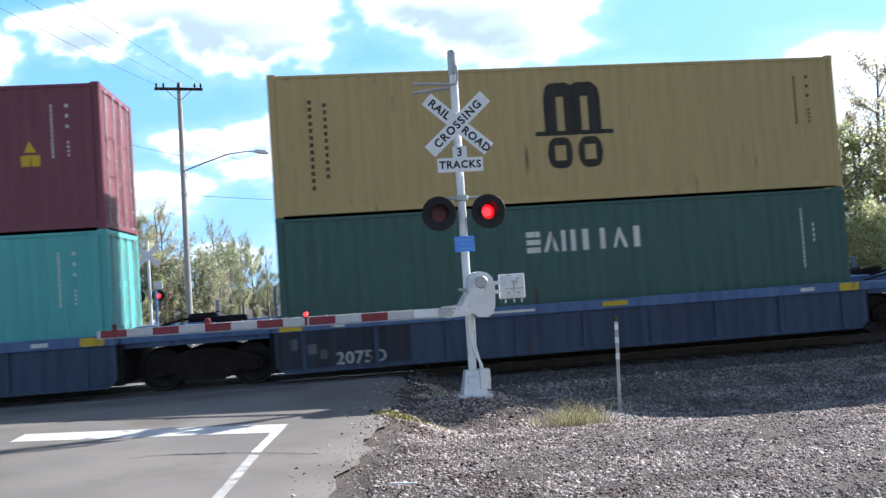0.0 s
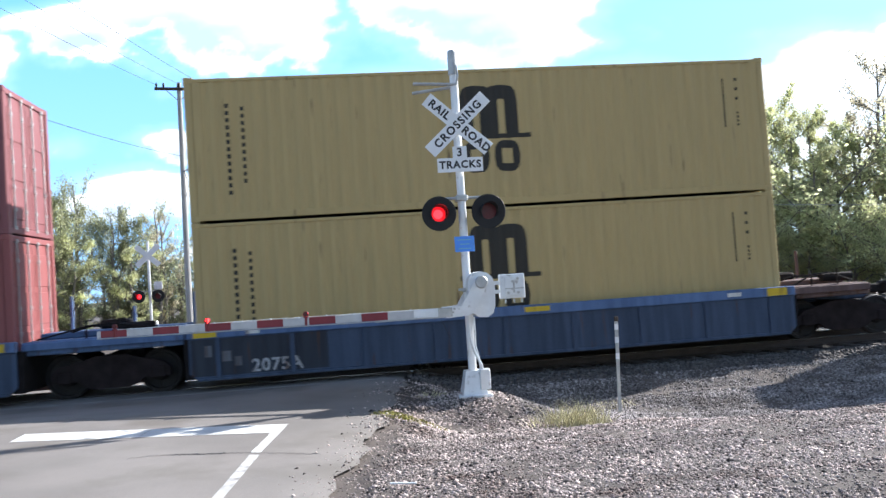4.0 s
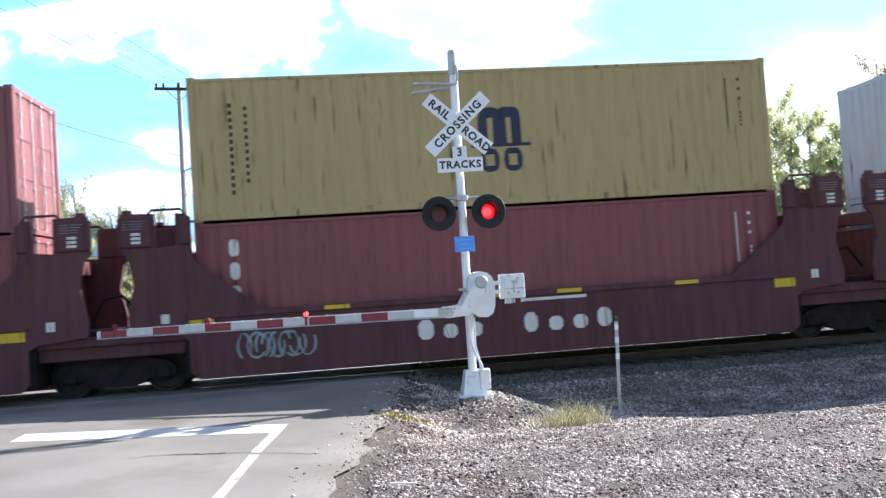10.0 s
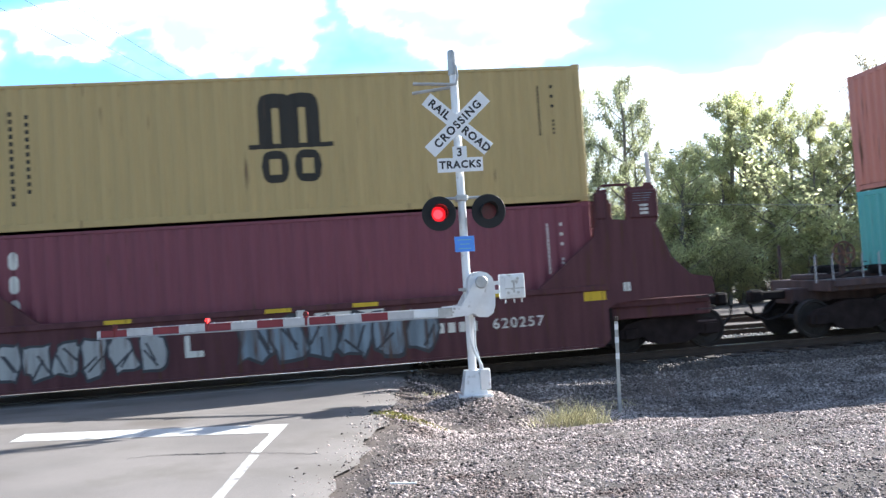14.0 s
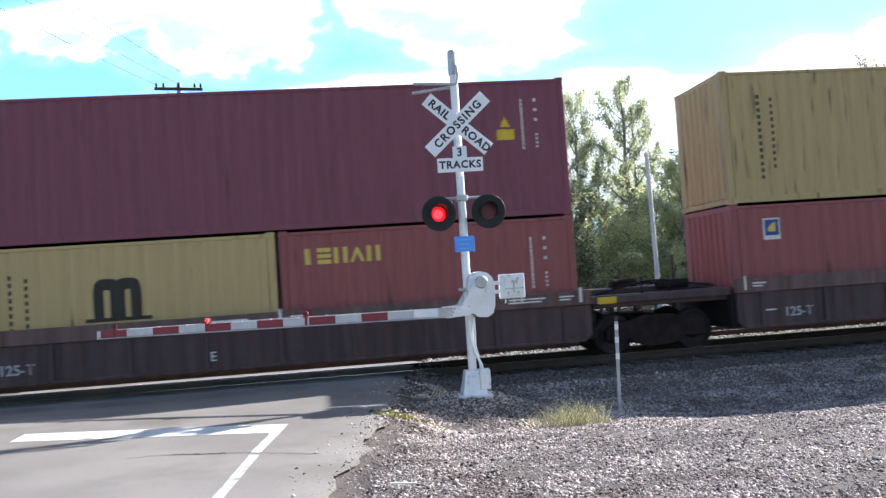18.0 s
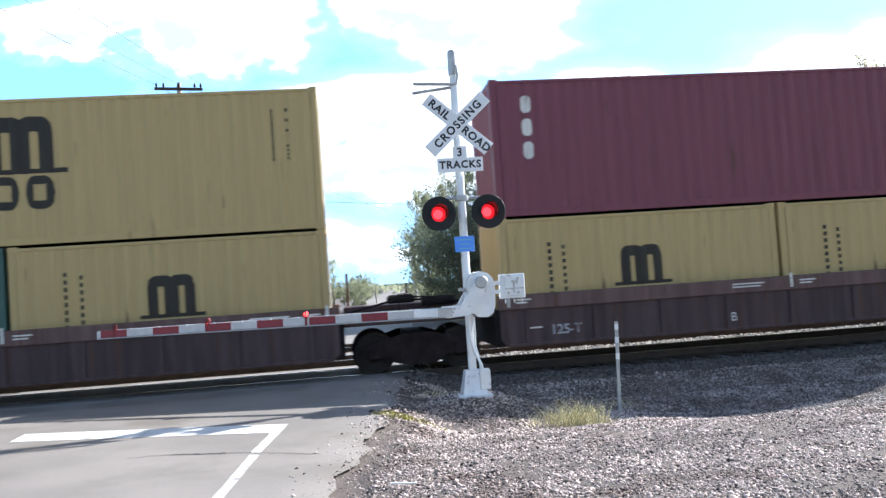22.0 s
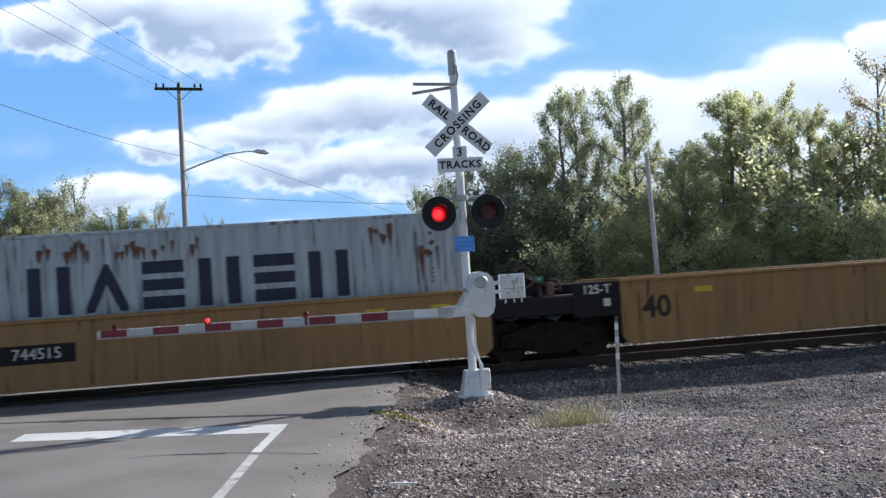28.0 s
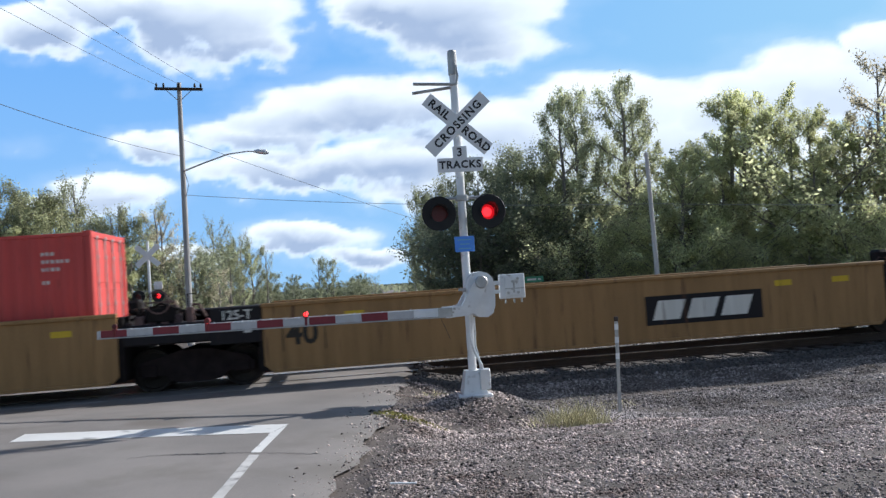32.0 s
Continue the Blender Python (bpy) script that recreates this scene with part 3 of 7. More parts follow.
def lay_stones():
    rng = np.random.default_rng(3)
    places, sizes, low = [], [], ([], [])
    while len(places) + len(low[0]) < 185000:
        y = -12.6 + 11.6 * rng.random() ** 1.35 if len(places) + len(low[0]) < 140000 else rng.uniform(-6.0, -0.9)
        reach = 0.60 * (y + 16.6) + 0.6
        x = rng.uniform(-1.7, min(12, reach + 1.0))
        loose = x - edge_right(y)
        if loose < -0.9 or (loose < 0.35 and rng.random() > 0.34 * ((loose + 0.9) / 1.25) ** 3):
            continue
        if noise.noise(Vector((x * 0.8, y * 1.1, 3))) + 0.5 * noise.noise(Vector((x * 2.4, y * 2.9, 7))) < -0.18 and rng.random() < 0.65:
            continue
        s = rng.choice([0.0065, 0.0100, 0.0145, 0.023], p=[0.46, 0.36, 0.15, 0.03]) * rng.uniform(0.75, 1.3) * (1.0 if y < -6.0 else 1.35)
        z = (road_z(x, y) if on_road(x, y) else ground_z(x, y)) + s * 0.2
        spot, size = low if y > -4.4 - 0.5 * noise.noise(Vector((x, y, 2))) and x > 2.6 else (places, sizes)
        spot.append((x, y, z))
        size.append(s)
    scatter("gravel", "blue grey crushed stone in the ditch, darkened for the shade there", "gravel", *low, M_DITCHSTONE, 6, True)
    scatter("gravel", "loose grey and brown crushed stone gravel on the verge", "gravel", places, sizes, M_STONE, 5, True)
    places, sizes = [], []
    while len(places) < 9000:
        x = rng.uniform(0.8, 15)
        y = rng.uniform(-0.95, 1.6)
        if abs(y - RAIL_Y[0]) < 0.08 or abs(y - RAIL_Y[1]) < 0.08 or x < edge_right(y) + 0.1:
            continue
        s = rng.uniform(0.022, 0.045)
        places.append((x, y, ground_z(x, y) + s * 0.35))
        sizes.append(s)
    scatter("track_ballast", "coarse stained ballast stones round the track, darkened for the train's shade", "ballast", places, sizes, M_BALLAST, 8)
    places, sizes = [], []
    while len(places) < 12000:
        x, y = rng.uniform(0.8, 24), rng.uniform(1.6, 7.2)
        if abs(y - RAIL_Y[1]) < 0.08 or x < edge_right(y) + 0.1:
            continue
        s = rng.uniform(0.025, 0.05)
        places.append((x, y, ground_z(x, y) + s * 0.35))
        sizes.append(s)
    scatter("track_ballast", "ballast stones beyond the near track, paled for the sunlight", "ballast", places, sizes, M_PALEBALLAST, 9)


lay_stones()


# ---- crossing signal ----
BLINK, PHASE = 1.2426, 0.25


LAMPS = []


def lamp_head(parent, x, z, y, left, lead=0.0, size=1.0):
    """A flashing lamp: black background disc, hood, bulb and a vane that opens and shuts before it."""
    at = pose(x, y, z)
    h = part("lamp_head", shared(("disc", size), lambda: Solid().lathe([(0.128 * size, 0.012), (0.272 * size, 0.0), (0.278 * size, -0.012), (0.27 * size, -0.02), (0.128 * size, -0.012), (0.128 * size, 0.012)], 32).mesh("lamp_head")), M_BLACKHOOD, parent, "black round background disc", at)
    part("housing", shared(("hous", size), lambda: Solid().lathe([(0.127 * size, -0.004), (0.135 * size, 0.06), (0.135 * size, 0.26), (0.10 * size, 0.30), (0.0, 0.31)], 24).mesh("housing")), M_BLACKHOOD, h, "black lamp housing")

    def hood():
        s, vs, n = Solid(), [], 18
        for j in range(n + 1):
            a = radians(-35 + 250 * j / n)
            c, q = math.cos(a), math.sin(a)
            reach = 0.08 + 0.17 * max(0.0, q + 0.2) / 1.2
            for r, y0 in ((0.140, -0.018), (0.140, -0.018 - reach), (0.134, -0.018 - reach), (0.134, -0.018)):
                vs.append((r * size * c, y0 * size, r * size * q))
        s.add(vs, [(4 * j + i, 4 * j + (i + 1) % 4, 4 * j + 4 + (i + 1) % 4, 4 * j + 4 + i) for j in range(n) for i in range(4)])
        return s.mesh("hood")
    part("hood", shared(("hood", size), hood), M_BLACKHOOD, h, "black visor hood")
    part("bulb", shared(("bulb", size), lambda: Solid().lathe([(0.078 * size, 0.148), (0.05 * size, 0.138), (0.0, 0.134)], 24).mesh("bulb")), M_LIT, h, "glowing red lamp")
    part("lens", shared(("lens", size), lambda: Solid().lathe([(0.126 * size, 0.150), (0.079 * size, 0.146)], 24).mesh("lens")), M_LENSLIT, h, "red lens round the lamp")
    vane = part("vane", shared(("vane", size), lambda: Solid().lathe([(0.0, -0.004), (0.1265 * size, -0.003), (0.1265 * size, 0.003), (0.0, 0.004)], 28).mesh("vane")), M_LENS_DARK, h, "dark red lens vane", pose(0, 0.0, 0))
    LAMPS.append((vane, left, lead, (0, 0.0, 0), 0.14))
    return h


def crossbuck(parent, z, y, lettered):
    for ang, text, dy in ((-41.5, "RAIL   ROAD", 0.0), (42.5, "CROSSING", -0.012)):
        at = pose(0, y + dy, z) @ Matrix.Rotation(-radians(ang), 4, "Y")
        b = part("crossbuck_blade", shared("blade", lambda: Solid().box(-0.645, 0.645, -0.003, 0.003, -0.117, 0.117, 0.002).mesh("blade")), M_SIGN, parent, "white crossbuck board", at)
        if lettered:
            word = text.split()
            if len(word) == 2:
                for w, x in zip(word, (-0.375, 0.385)):
                    part("lettering", words(w, 0.180, 0.001, 1.12, 0.006), M_SIGNBLACK, b, "black letters", pose(x, -0.0045, -0.005))
            else:
                part("lettering", words(text, 0.180, 0.001, 1.24, 0.006), M_SIGNBLACK, b, "black letters", pose(0, -0.0045, -0.005))


def build_signal():
    t = thing("crossing_signal", "silver railroad crossing signal with flashing red lamps and lowered gate", "crossing signal", at=pose(1.93, -3.5, -0.19, 0, 0.2, 0))
    part("foundation", Solid().add(*frustum(0.20, 0.20, 0.13, 0.13, 0.0, 0.40)).box(-0.27, 0.27, -0.24, 0.24, -0.12, 0.03, 0.015), M_SILVER, t, "tapered silver base")
    part("junction_box", Solid().box(0.08, 0.25, -0.22, -0.05, 0.10, 0.42, 0.012), M_SILVER, t, "silver junction box")
    part("mast", Solid().tube([(0, 0, 0.3), (0, 0, 5.25)], 0.068, 20), M_SILVER, t, "silver tubular mast")
    part("bell", Solid().tube([(-0.01, -0.02, 5.18), (-0.01, -0.02, 5.55), (-0.01, -0.02, 5.58)], [0.075, 0.075, 0.06], 16), M_GALV, t, "grey warning bell")
    part("bell_bracket", Solid().tube([(0.02, -0.1, 5.0), (0.05, -0.11, 5.15), (0.03, -0.1, 5.32)], 0.018, 8), M_GALV, t)
    for i, (z0, z1, y) in enumerate(((5.02, 5.03, -0.12), (5.00, 4.93, 0.1))):
        part("bracket", Solid().tube([(0.02, y * 0.4, z0), (-0.68, y, z1)], 0.026, 8), M_GALV, t, "grey side bracket")
    crossbuck(t, 4.36, -0.10, True)
    part("track_count_plate", Solid().box(-0.11, 0.12, -0.104, -0.098, 3.79, 4.0), M_SIGN, t, "white number plate under the crossbuck")
    part("lettering", words("3", 0.19, 0.001, 1.0, 0.005), M_SIGNBLACK, t, "black figure", pose(0.0, -0.106, 3.90))
    part("tracks_plate", Solid().box(-0.37, 0.37, -0.112, -0.106, 3.585, 3.815, 0.002), M_SIGN, t, "white sign with black letters")
    part("lettering", words("TRACKS", 0.165, 0.001, 1.16, 0.006), M_SIGNBLACK, t, "black letters", pose(0, -0.1135, 3.70))
    part("cross_bar", Solid().tube([(-0.40, -0.03, 3.17), (0.40, -0.03, 3.17)], 0.024, 10).box(-0.1, 0.1, -0.09, 0.09, 3.12, 3.22, 0.02), M_GALV, t, "galvanised lamp arm")
    lamp_head(t, -0.40, 2.925, -0.16, True)
    lamp_head(t, 0.40, 2.925, -0.16, False)
    part("info_plate", Solid().box(-0.17, 0.15, -0.09, -0.084, 2.30, 2.55, 0.002), M_BLUESIGN, t, "small blue plate with faint white lines")
    for i, w in enumerate((0.22, 0.16, 0.2)):
        part("lettering", Solid().box(-w / 2 - 0.01, w / 2 - 0.01, -0.0925, -0.0915, 2.485 - 0.07 * i, 2.50 - 0.07 * i), M_SKYBLUE, t, "faint pale line")
    # gate mechanism
    out = [(0.0, -0.30), (0.10, -0.37), (0.24, -0.38), (0.33, -0.32), (0.37, -0.20), (0.38, 0.12), (0.35, 0.24), (0.27, 0.32), (0.16, 0.35), (0.05, 0.33), (-0.03, 0.25), (-0.06, 0.1)]
    part("gate_mechanism", Solid().prism([(x + 0.02, z + 1.62) for x, z in out], -0.28, 0.12), M_SILVER, t, "rounded silver gate mechanism housing")
    part("mechanism_cap", Solid().lathe([(0.0, -0.06), (0.05, -0.06), (0.05, 0.02)], 14, pose(0.17, -0.1, 1.93, 90)), M_GALV, t)
    part("pivot", Solid().lathe([(0.0, -0.43), (0.085, -0.43), (0.10, -0.41), (0.10, -0.26)], 20, pose(0.17, 0, 1.80)), M_GALV, t, "round pivot of the gate arm")
    part("support_arm", Solid().prism([(0.10, 1.88), (0.24, 1.87), (0.26, 1.74), (0.02, 1.33), (-0.06, 1.29), (-0.42, 1.27), (-0.42, 1.43), (-0.16, 1.45)], -0.37, -0.31), M_SILVER, t, "bent silver arm support")
    part("support_arm", Solid().prism([(0.10, 1.88), (0.24, 1.87), (0.26, 1.74), (0.02, 1.33), (-0.06, 1.29), (-0.42, 1.27), (-0.42, 1.43), (-0.16, 1.45)], 0.15, 0.20), M_SILVER, t, "bent silver arm support")
    for z in (1.31, 1.36, 1.41):
        part("bolt", Solid().lathe([(0.0, -0.395), (0.016, -0.395), (0.018, -0.36)], 8, pose(-0.33 + 0.5 * (z - 1.31), 0, z)), M_GALV, t)
    part("counterweight_frame", Solid().box(0.36, 0.55, -0.30, -0.26, 1.60, 1.66).box(0.36, 0.55, -0.30, -0.26, 1.74, 1.80), M_SILVER, t, "silver counterweight bars")
    part("counterweight", Solid().box(0.47, 0.88, -0.31, -0.22, 1.51, 1.90, 0.012).box(0.55, 0.80, -0.33, -0.31, 1.55, 1.86, 0.008), M_SILVER, t, "square silver counterweight plate")
    for x, z in ((0.60, 1.60), (0.76, 1.82), (0.68, 1.66), (0.68, 1.78), (0.76, 1.60)):
        part("bolt", shared("bolt", lambda: Solid().lathe([(0.0, -0.02), (0.022, -0.02), (0.024, 0.0)], 8).mesh("bolt")), M_GALV, t, "", pose(x, -0.331, z))
    part("counterweight_slot", Solid().box(0.68, 0.71, -0.334, -0.328, 1.60, 1.78).box(0.55, 0.86, -0.334, -0.328, 1.66, 1.675), M_GALV, t)
    for x in (0.56, 0.70, 0.82):
        part("bolt_end", Solid().tube([(x, -0.28, 1.5), (x, -0.28, 1.44)], 0.015, 8), M_GALV, t)
    # cables down the mast
    part("cable", Solid().tube([(-0.02, -0.12, 1.28), (-0.03, -0.13, 0.95), (0.03, -0.15, 0.7), (0.12, -0.17, 0.5), (0.14, -0.16, 0.40)], 0.022, 8), M_SILVER, t, "grey flexible conduit")
    part("cable", Solid().tube([(0.06, -0.12, 1.25), (0.05, -0.13, 0.8), (0.10, -0.15, 0.55), (0.11, -0.14, 0.40)], 0.016, 8), M_SILVER, t, "grey flexible conduit")
    part("clamp", Solid().box(-0.09, 0.09, -0.09, 0.09, 1.66, 1.72, 0.02).box(-0.15, -0.06, -0.11, -0.03, 1.68, 1.72), M_GALV, t)
    return t


def frustum(a, b, c, d, z0, z1):
    vs = [(-a, -b, z0), (a, -b, z0), (a, b, z0), (-a, b, z0), (-c, -d, z1), (c, -d, z1), (c, d, z1), (-c, d, z1)]
    return vs, [(0, 1, 2, 3), (4, 5, 6, 7), (0, 1, 5, 4), (1, 2, 6, 5), (2, 3, 7, 6), (3, 0, 4, 7)]


build_signal()


def build_arm():
    """The lowered gate arm: stripes of red and white sheeting, lamps on top."""
    a, b = Vector((1.52, -3.85, 1.176)), Vector((-3.91, -3.10, 1.19))
    d = b - a
    t = thing("gate_arm", "lowered gate arm striped red and white with small red lamps", "crossing gate arm",
              at=pose(a.x, a.y, a.z, 0, math.degrees(-math.asin(d.z / d.length)), math.degrees(math.atan2(d.y, d.x))))
    n = d.length
    part("butt", Solid().box(-0.1, 0.12, -0.03, 0.03, -0.07, 0.07, 0.008), M_GALV, t, "bolted metal clamp")
    part("stripe", Solid().box(0.1, 0.50, -0.022, 0.022, -0.062, 0.062, 0.004), M_SILVER, t, "bare aluminium end")
    x, k, w = 0.5, 0, 0.41
    while x < n - 0.02:
        e = min(x + w, n)
        hgt = 0.062 - 0.010 * x / n
        part("stripe", Solid().box(x, e, -0.022, 0.022, -hgt, hgt, 0.003), M_ARMRED if k % 2 else M_ARMWHITE, t, "red stripe" if k % 2 else "white stripe")
        x, k = e, k + 1
    part("stiffener", Solid().tube([(0.0, 0.03, -0.075), (n, 0.03, -0.066)], 0.011, 6), M_GALV, t, "thin metal rod under the arm")
    for x, left in ((2.19, False), (3.74, True), (n - 0.28, None)):
        part("lamp_bracket", Solid().box(x - 0.04, x + 0.04, -0.03, 0.03, 0.05, 0.075, 0.008).box(x - 0.02, x + 0.02, -0.035, 0.035, -0.08, 0.055, 0.01), M_CASERED, t, "dark red lamp bracket")
        if left is None:
            part("lamp", Solid().lathe([(0.0, -0.04), (0.034, -0.03), (0.038, 0.025), (0.0, 0.035)], 14, pose(x, 0, 0.112)), M_LENS_DARK, t, "unlit red lamp")
            continue
        part("lamp_case", Solid().lathe([(0.037, 0.03), (0.043, 0.03), (0.043, -0.04), (0.0, -0.05)], 18, pose(x, 0, 0.112)), M_CASERED, t, "small red lamp case")
        part("bulb", Solid().lathe([(0.038, -0.02), (0.0, -0.015)], 14, pose(x, 0, 0.112)), M_LITSMALL, t, "glowing red lamp")
        vane = part("vane", shared("smallvane", lambda: Solid().lathe([(0.0, -0.003), (0.0365, -0.002), (0.0365, 0.002), (0.0, 0.003)], 20).mesh("vane")), M_LENS_DARK, t, "dark red lens vane", pose(x, 0.03, 0.112))
        LAMPS.append((vane, left, 0.11, (x, 0.03, 0.112), 0.0))
    part("lamp_wire", Solid().tube([(0.1, 0.0, 0.066), (n * 0.5, 0.0, 0.068), (n - 0.3, 0.0, 0.060)], 0.005, 5), M_SILVER, t, "pale thin wire along the arm")
    for i in range(11):
        part("bolt", shared("armbolt", lambda: Solid().box(-0.012, 0.012, -0.014, 0.014, 0.0, 0.026, 0.004).mesh("bolt")), M_SILVER, t, "", pose(0.55 + 0.44 * i, 0.0, 0.056 - 0.0008 * i))
    part("dangling_wire", Solid().tube([(0.1, -0.03, -0.06), (0.02, -0.03, -0.25), (-0.04, -0.03, -0.42)], 0.004, 5), M_WIRE, t, "loose thin wire")
    return t


build_arm()


def build_far_signal():
    t = thing("crossing_signal", "far crossing signal with crossbuck and flashing red lamps", "crossing signal", at=pose(-8.43, 20.75, -0.85))
    part("mast", Solid().tube([(0, 0, 0), (0, 0, 5.1)], 0.065, 12), M_SILVER, t, "silver tubular mast")
    part("foundation", Solid().add(*frustum(0.22, 0.22, 0.14, 0.14, 0, 0.4)), M_SILVER, t)
    crossbuck(t, 4.45, -0.10, False)
    part("cross_bar", Solid().tube([(-0.42, -0.03, 2.9), (0.40, -0.03, 2.9)], 0.024, 8), M_GALV, t)
    lamp_head(t, -0.45, 2.68, -0.16, True)
    lamp_head(t, 0.37, 2.67, -0.16, False)
    part("gate_mechanism", Solid().box(-0.18, 0.22, 0.05, 0.4, 0.9, 1.6, 0.06), M_SILVER, t)
    part("sign_box", Solid().box(0.2, 0.55, -0.08, -0.02, 2.95, 3.3, 0.01), M_SILVER, t)
    return t


build_far_signal()


# ---- marker post, poles, wires ----
def build_marker():
    t = thing("marker_post", "thin grey metal marker post leaning in the gravel", "marker post", at=pose(4.40, -3.25, ground_z(4.40, -3.25) - 0.05, 0, 1.9, 0))
    part("post", Solid().box(-0.028, 0.028, -0.014, 0.014, 0, 1.60, 0.004), M_GALV, t, "thin grey post")
    for z in (0.95, 1.22, 1.44):
        part("band", Solid().box(-0.0295, 0.0295, -0.0155, 0.0155, z, z + 0.10), M_SIGN, t, "scuffed white reflective band")
    part("cap", Solid().box(-0.034, 0.034, -0.022, 0.022, 1.58, 1.66, 0.008), M_RAIL, t, "dark post top")


build_marker()


def build_pole():
    t = thing("utility_pole", "weathered wooden utility pole with crossarm and street lamp", "utility pole", at=pose(-7.85, 26.5, -0.8))
    part("pole", Solid().tube([(0, 0, -0.2), (0.12, 0, 13.5)], [0.17, 0.11], 14), M_WOODPOLE, t, "grey weathered wooden pole")
    part("crossarm", Solid().box(-1.2, 1.2, -0.06, 0.06, -0.07, 0.07, 0.01, pose(0.12, -0.12, 13.15, 0, 3, 0)), M_TIE, t, "dark wooden crossarm")
    for x in (-1.1, -0.75, 0.0, 0.8, 1.1):
        part("insulator", shared("insul", lambda: Solid().tube([(0, 0, 0), (0, 0, 0.1), (0, 0, 0.2), (0, 0, 0.26)], [0.03, 0.06, 0.05, 0.02], 8).mesh("insulator")), M_BLACKHOOD, t, "dark insulator", pose(0.12 + x, -0.12, 13.2 - 0.05 * x))
    part("brace", Solid().tube([(0.12, -0.12, 12.5), (-0.5, -0.14, 13.1)], 0.02, 6).tube([(0.12, -0.12, 12.5), (0.75, -0.14, 13.05)], 0.02, 6), M_GALV, t)
    part("lamp_arm", Solid().tube([(0.1, -0.1, 8.9), (1.0, -0.2, 9.2), (2.4, -0.4, 9.62), (3.4, -0.55, 9.70), (3.9, -0.6, 9.66)], [0.045, 0.04, 0.035, 0.03, 0.03], 8), M_GALV, t, "curved grey lamp arm")
    part("street_lamp_head", Solid().tube([(3.75, -0.58, 9.68), (4.0, -0.6, 9.66), (4.35, -0.63, 9.60), (4.5, -0.64, 9.55)], [0.07, 0.13, 0.13, 0.05], 10), M_SILVER, t, "grey street lamp head")
    part("cable_drop", Solid().tube([(0.16, -0.12, 8.9), (0.35, -0.1, 8.2), (0.18, -0.1, 7.6)], 0.015, 5), M_WIRE, t)


build_pole()


def simple_pole(x, y, z, h, r, label, mat, lean=0.0):
    t = thing("utility_pole", label, "utility pole", at=pose(x, y, z, 0, lean, 0))
    part("pole", Solid().tube([(0, 0, 0), (0, 0, h)], [r * 1.25, r], 10), mat, t)
    part("pole_cap", Solid().tube([(0, 0, h), (0, 0, h + 0.05)], [r * 1.05, r * 0.6], 10), mat, t)
    return t


simple_pole(15.25, 21.9, -0.8, 8.0, 0.10, "slim pale grey pole before the trees", M_PALEPOLE, -0.8)
simple_pole(-13.0, 21.3, -0.8, 4.75, 0.06, "slim short grey pole before the trees", M_PALEPOLE)
p = simple_pole(9.9, 77.8, -0.8, 9.0, 0.14, "distant wooden utility pole", M_WOODPOLE)
p = simple_pole(9.7, 93.0, -0.8, 7.0, 0.14, "distant wooden utility pole with crossarm", M_WOODPOLE)
part("crossarm", Solid().box(-1.2, 1.2, -0.08, 0.08, 6.2, 6.4).box(-0.9, 0.9, -0.08, 0.08, 5.2, 5.35), M_WOODPOLE, p)


def wire(name, a, b, sag, r, label, mat=None):
    a, b = Vector(a), Vector(b)
    pts = [a.lerp(b, k / 16) - Vector((0, 0, sag * 4 * (k / 16) * (1 - k / 16))) for k in range(17)]
    return tagged(part(name, Solid().tube(pts, r, 5), mat or M_WIRE), label, "cable", "overhead wires")


for x0, x1, z1 in ((-1.1, -13.2, 10.5), (0.0, -12.0, 10.5), (1.1, -10.6, 10.5)):
    wire("overhead_wire", (-7.73 + x0, 26.35, 12.6), (x1, -16, z1), 0.5, 0.008, "thin black overhead wire")
wire("overhead_wire", (-7.8, 26.4, 8.9), (-13.4, -16, 8.6), 0.9, 0.011, "sagging black overhead cable")
wire("overhead_wire", (-7.8, 26.5, 6.9), (15.15, 21.8, 4.7), 0.25, 0.012, "thin pale overhead wire between poles", M_GALV)
wire("overhead_wire", (15.15, 21.8, 4.7), (42, 18.5, 3.4), 0.25, 0.012, "thin pale overhead wire between poles", M_GALV)
wire("overhead_wire", (-7.8, 26.5, 9.8), (15.0, 44, 3.0), 0.3, 0.012, "thin overhead wire over the road")


def build_street_sign():
    t = thing("street_sign", "small green street sign on a thin post", "street sign", at=pose(8.3, 18.7, -0.8))
    part("post", Solid().tube([(0, 0, 0), (0, 0, 2.2)], 0.03, 8), M_GALV, t)
    part("plate", Solid().box(-0.42, 0.42, -0.04, -0.03, 2.1, 2.36), M_GREENSIGN, t, "green plate")
    part("lettering", Solid().box(-0.3, 0.1, -0.043, -0.041, 2.19, 2.27).box(0.18, 0.3, -0.043, -0.041, 2.19, 2.27), M_WHITE, t, "white bars")


build_street_sign()


# ---- the train: containers ----
MOVING = []          # (thing, place along the train, y, z)
SPEED0, SPEED1, SPEED2 = 0.156, 8.084, 0.02725


def travelled(t):
    """Metres that the train has rolled to the left by t seconds."""
    return SPEED0 + SPEED1 * t + SPEED2 * t * t


WAVE, DEEP = 0.278, 0.036


def wave_points(lo, hi):
    """Breaks of the corrugation between lo and hi: (place, depth)."""
    out, n = [], int((hi - lo) / WAVE)
    start = (lo + hi) / 2 - n * WAVE / 2
    out.append((lo, 0.0))
    for i in range(n):
        x = start + i * WAVE
        out += [(x + 0.034, 0.0), (x + 0.104, DEEP), (x + 0.174, DEEP), (x + 0.244, 0.0)]
    out.append((hi, 0.0))
    return out


def wave_depth(pts, x):
    for (a, da), (b, db) in zip(pts, pts[1:]):
        if a <= x <= b:
            return da + (db - da) * (x - a) / (b - a)
    return 0.0


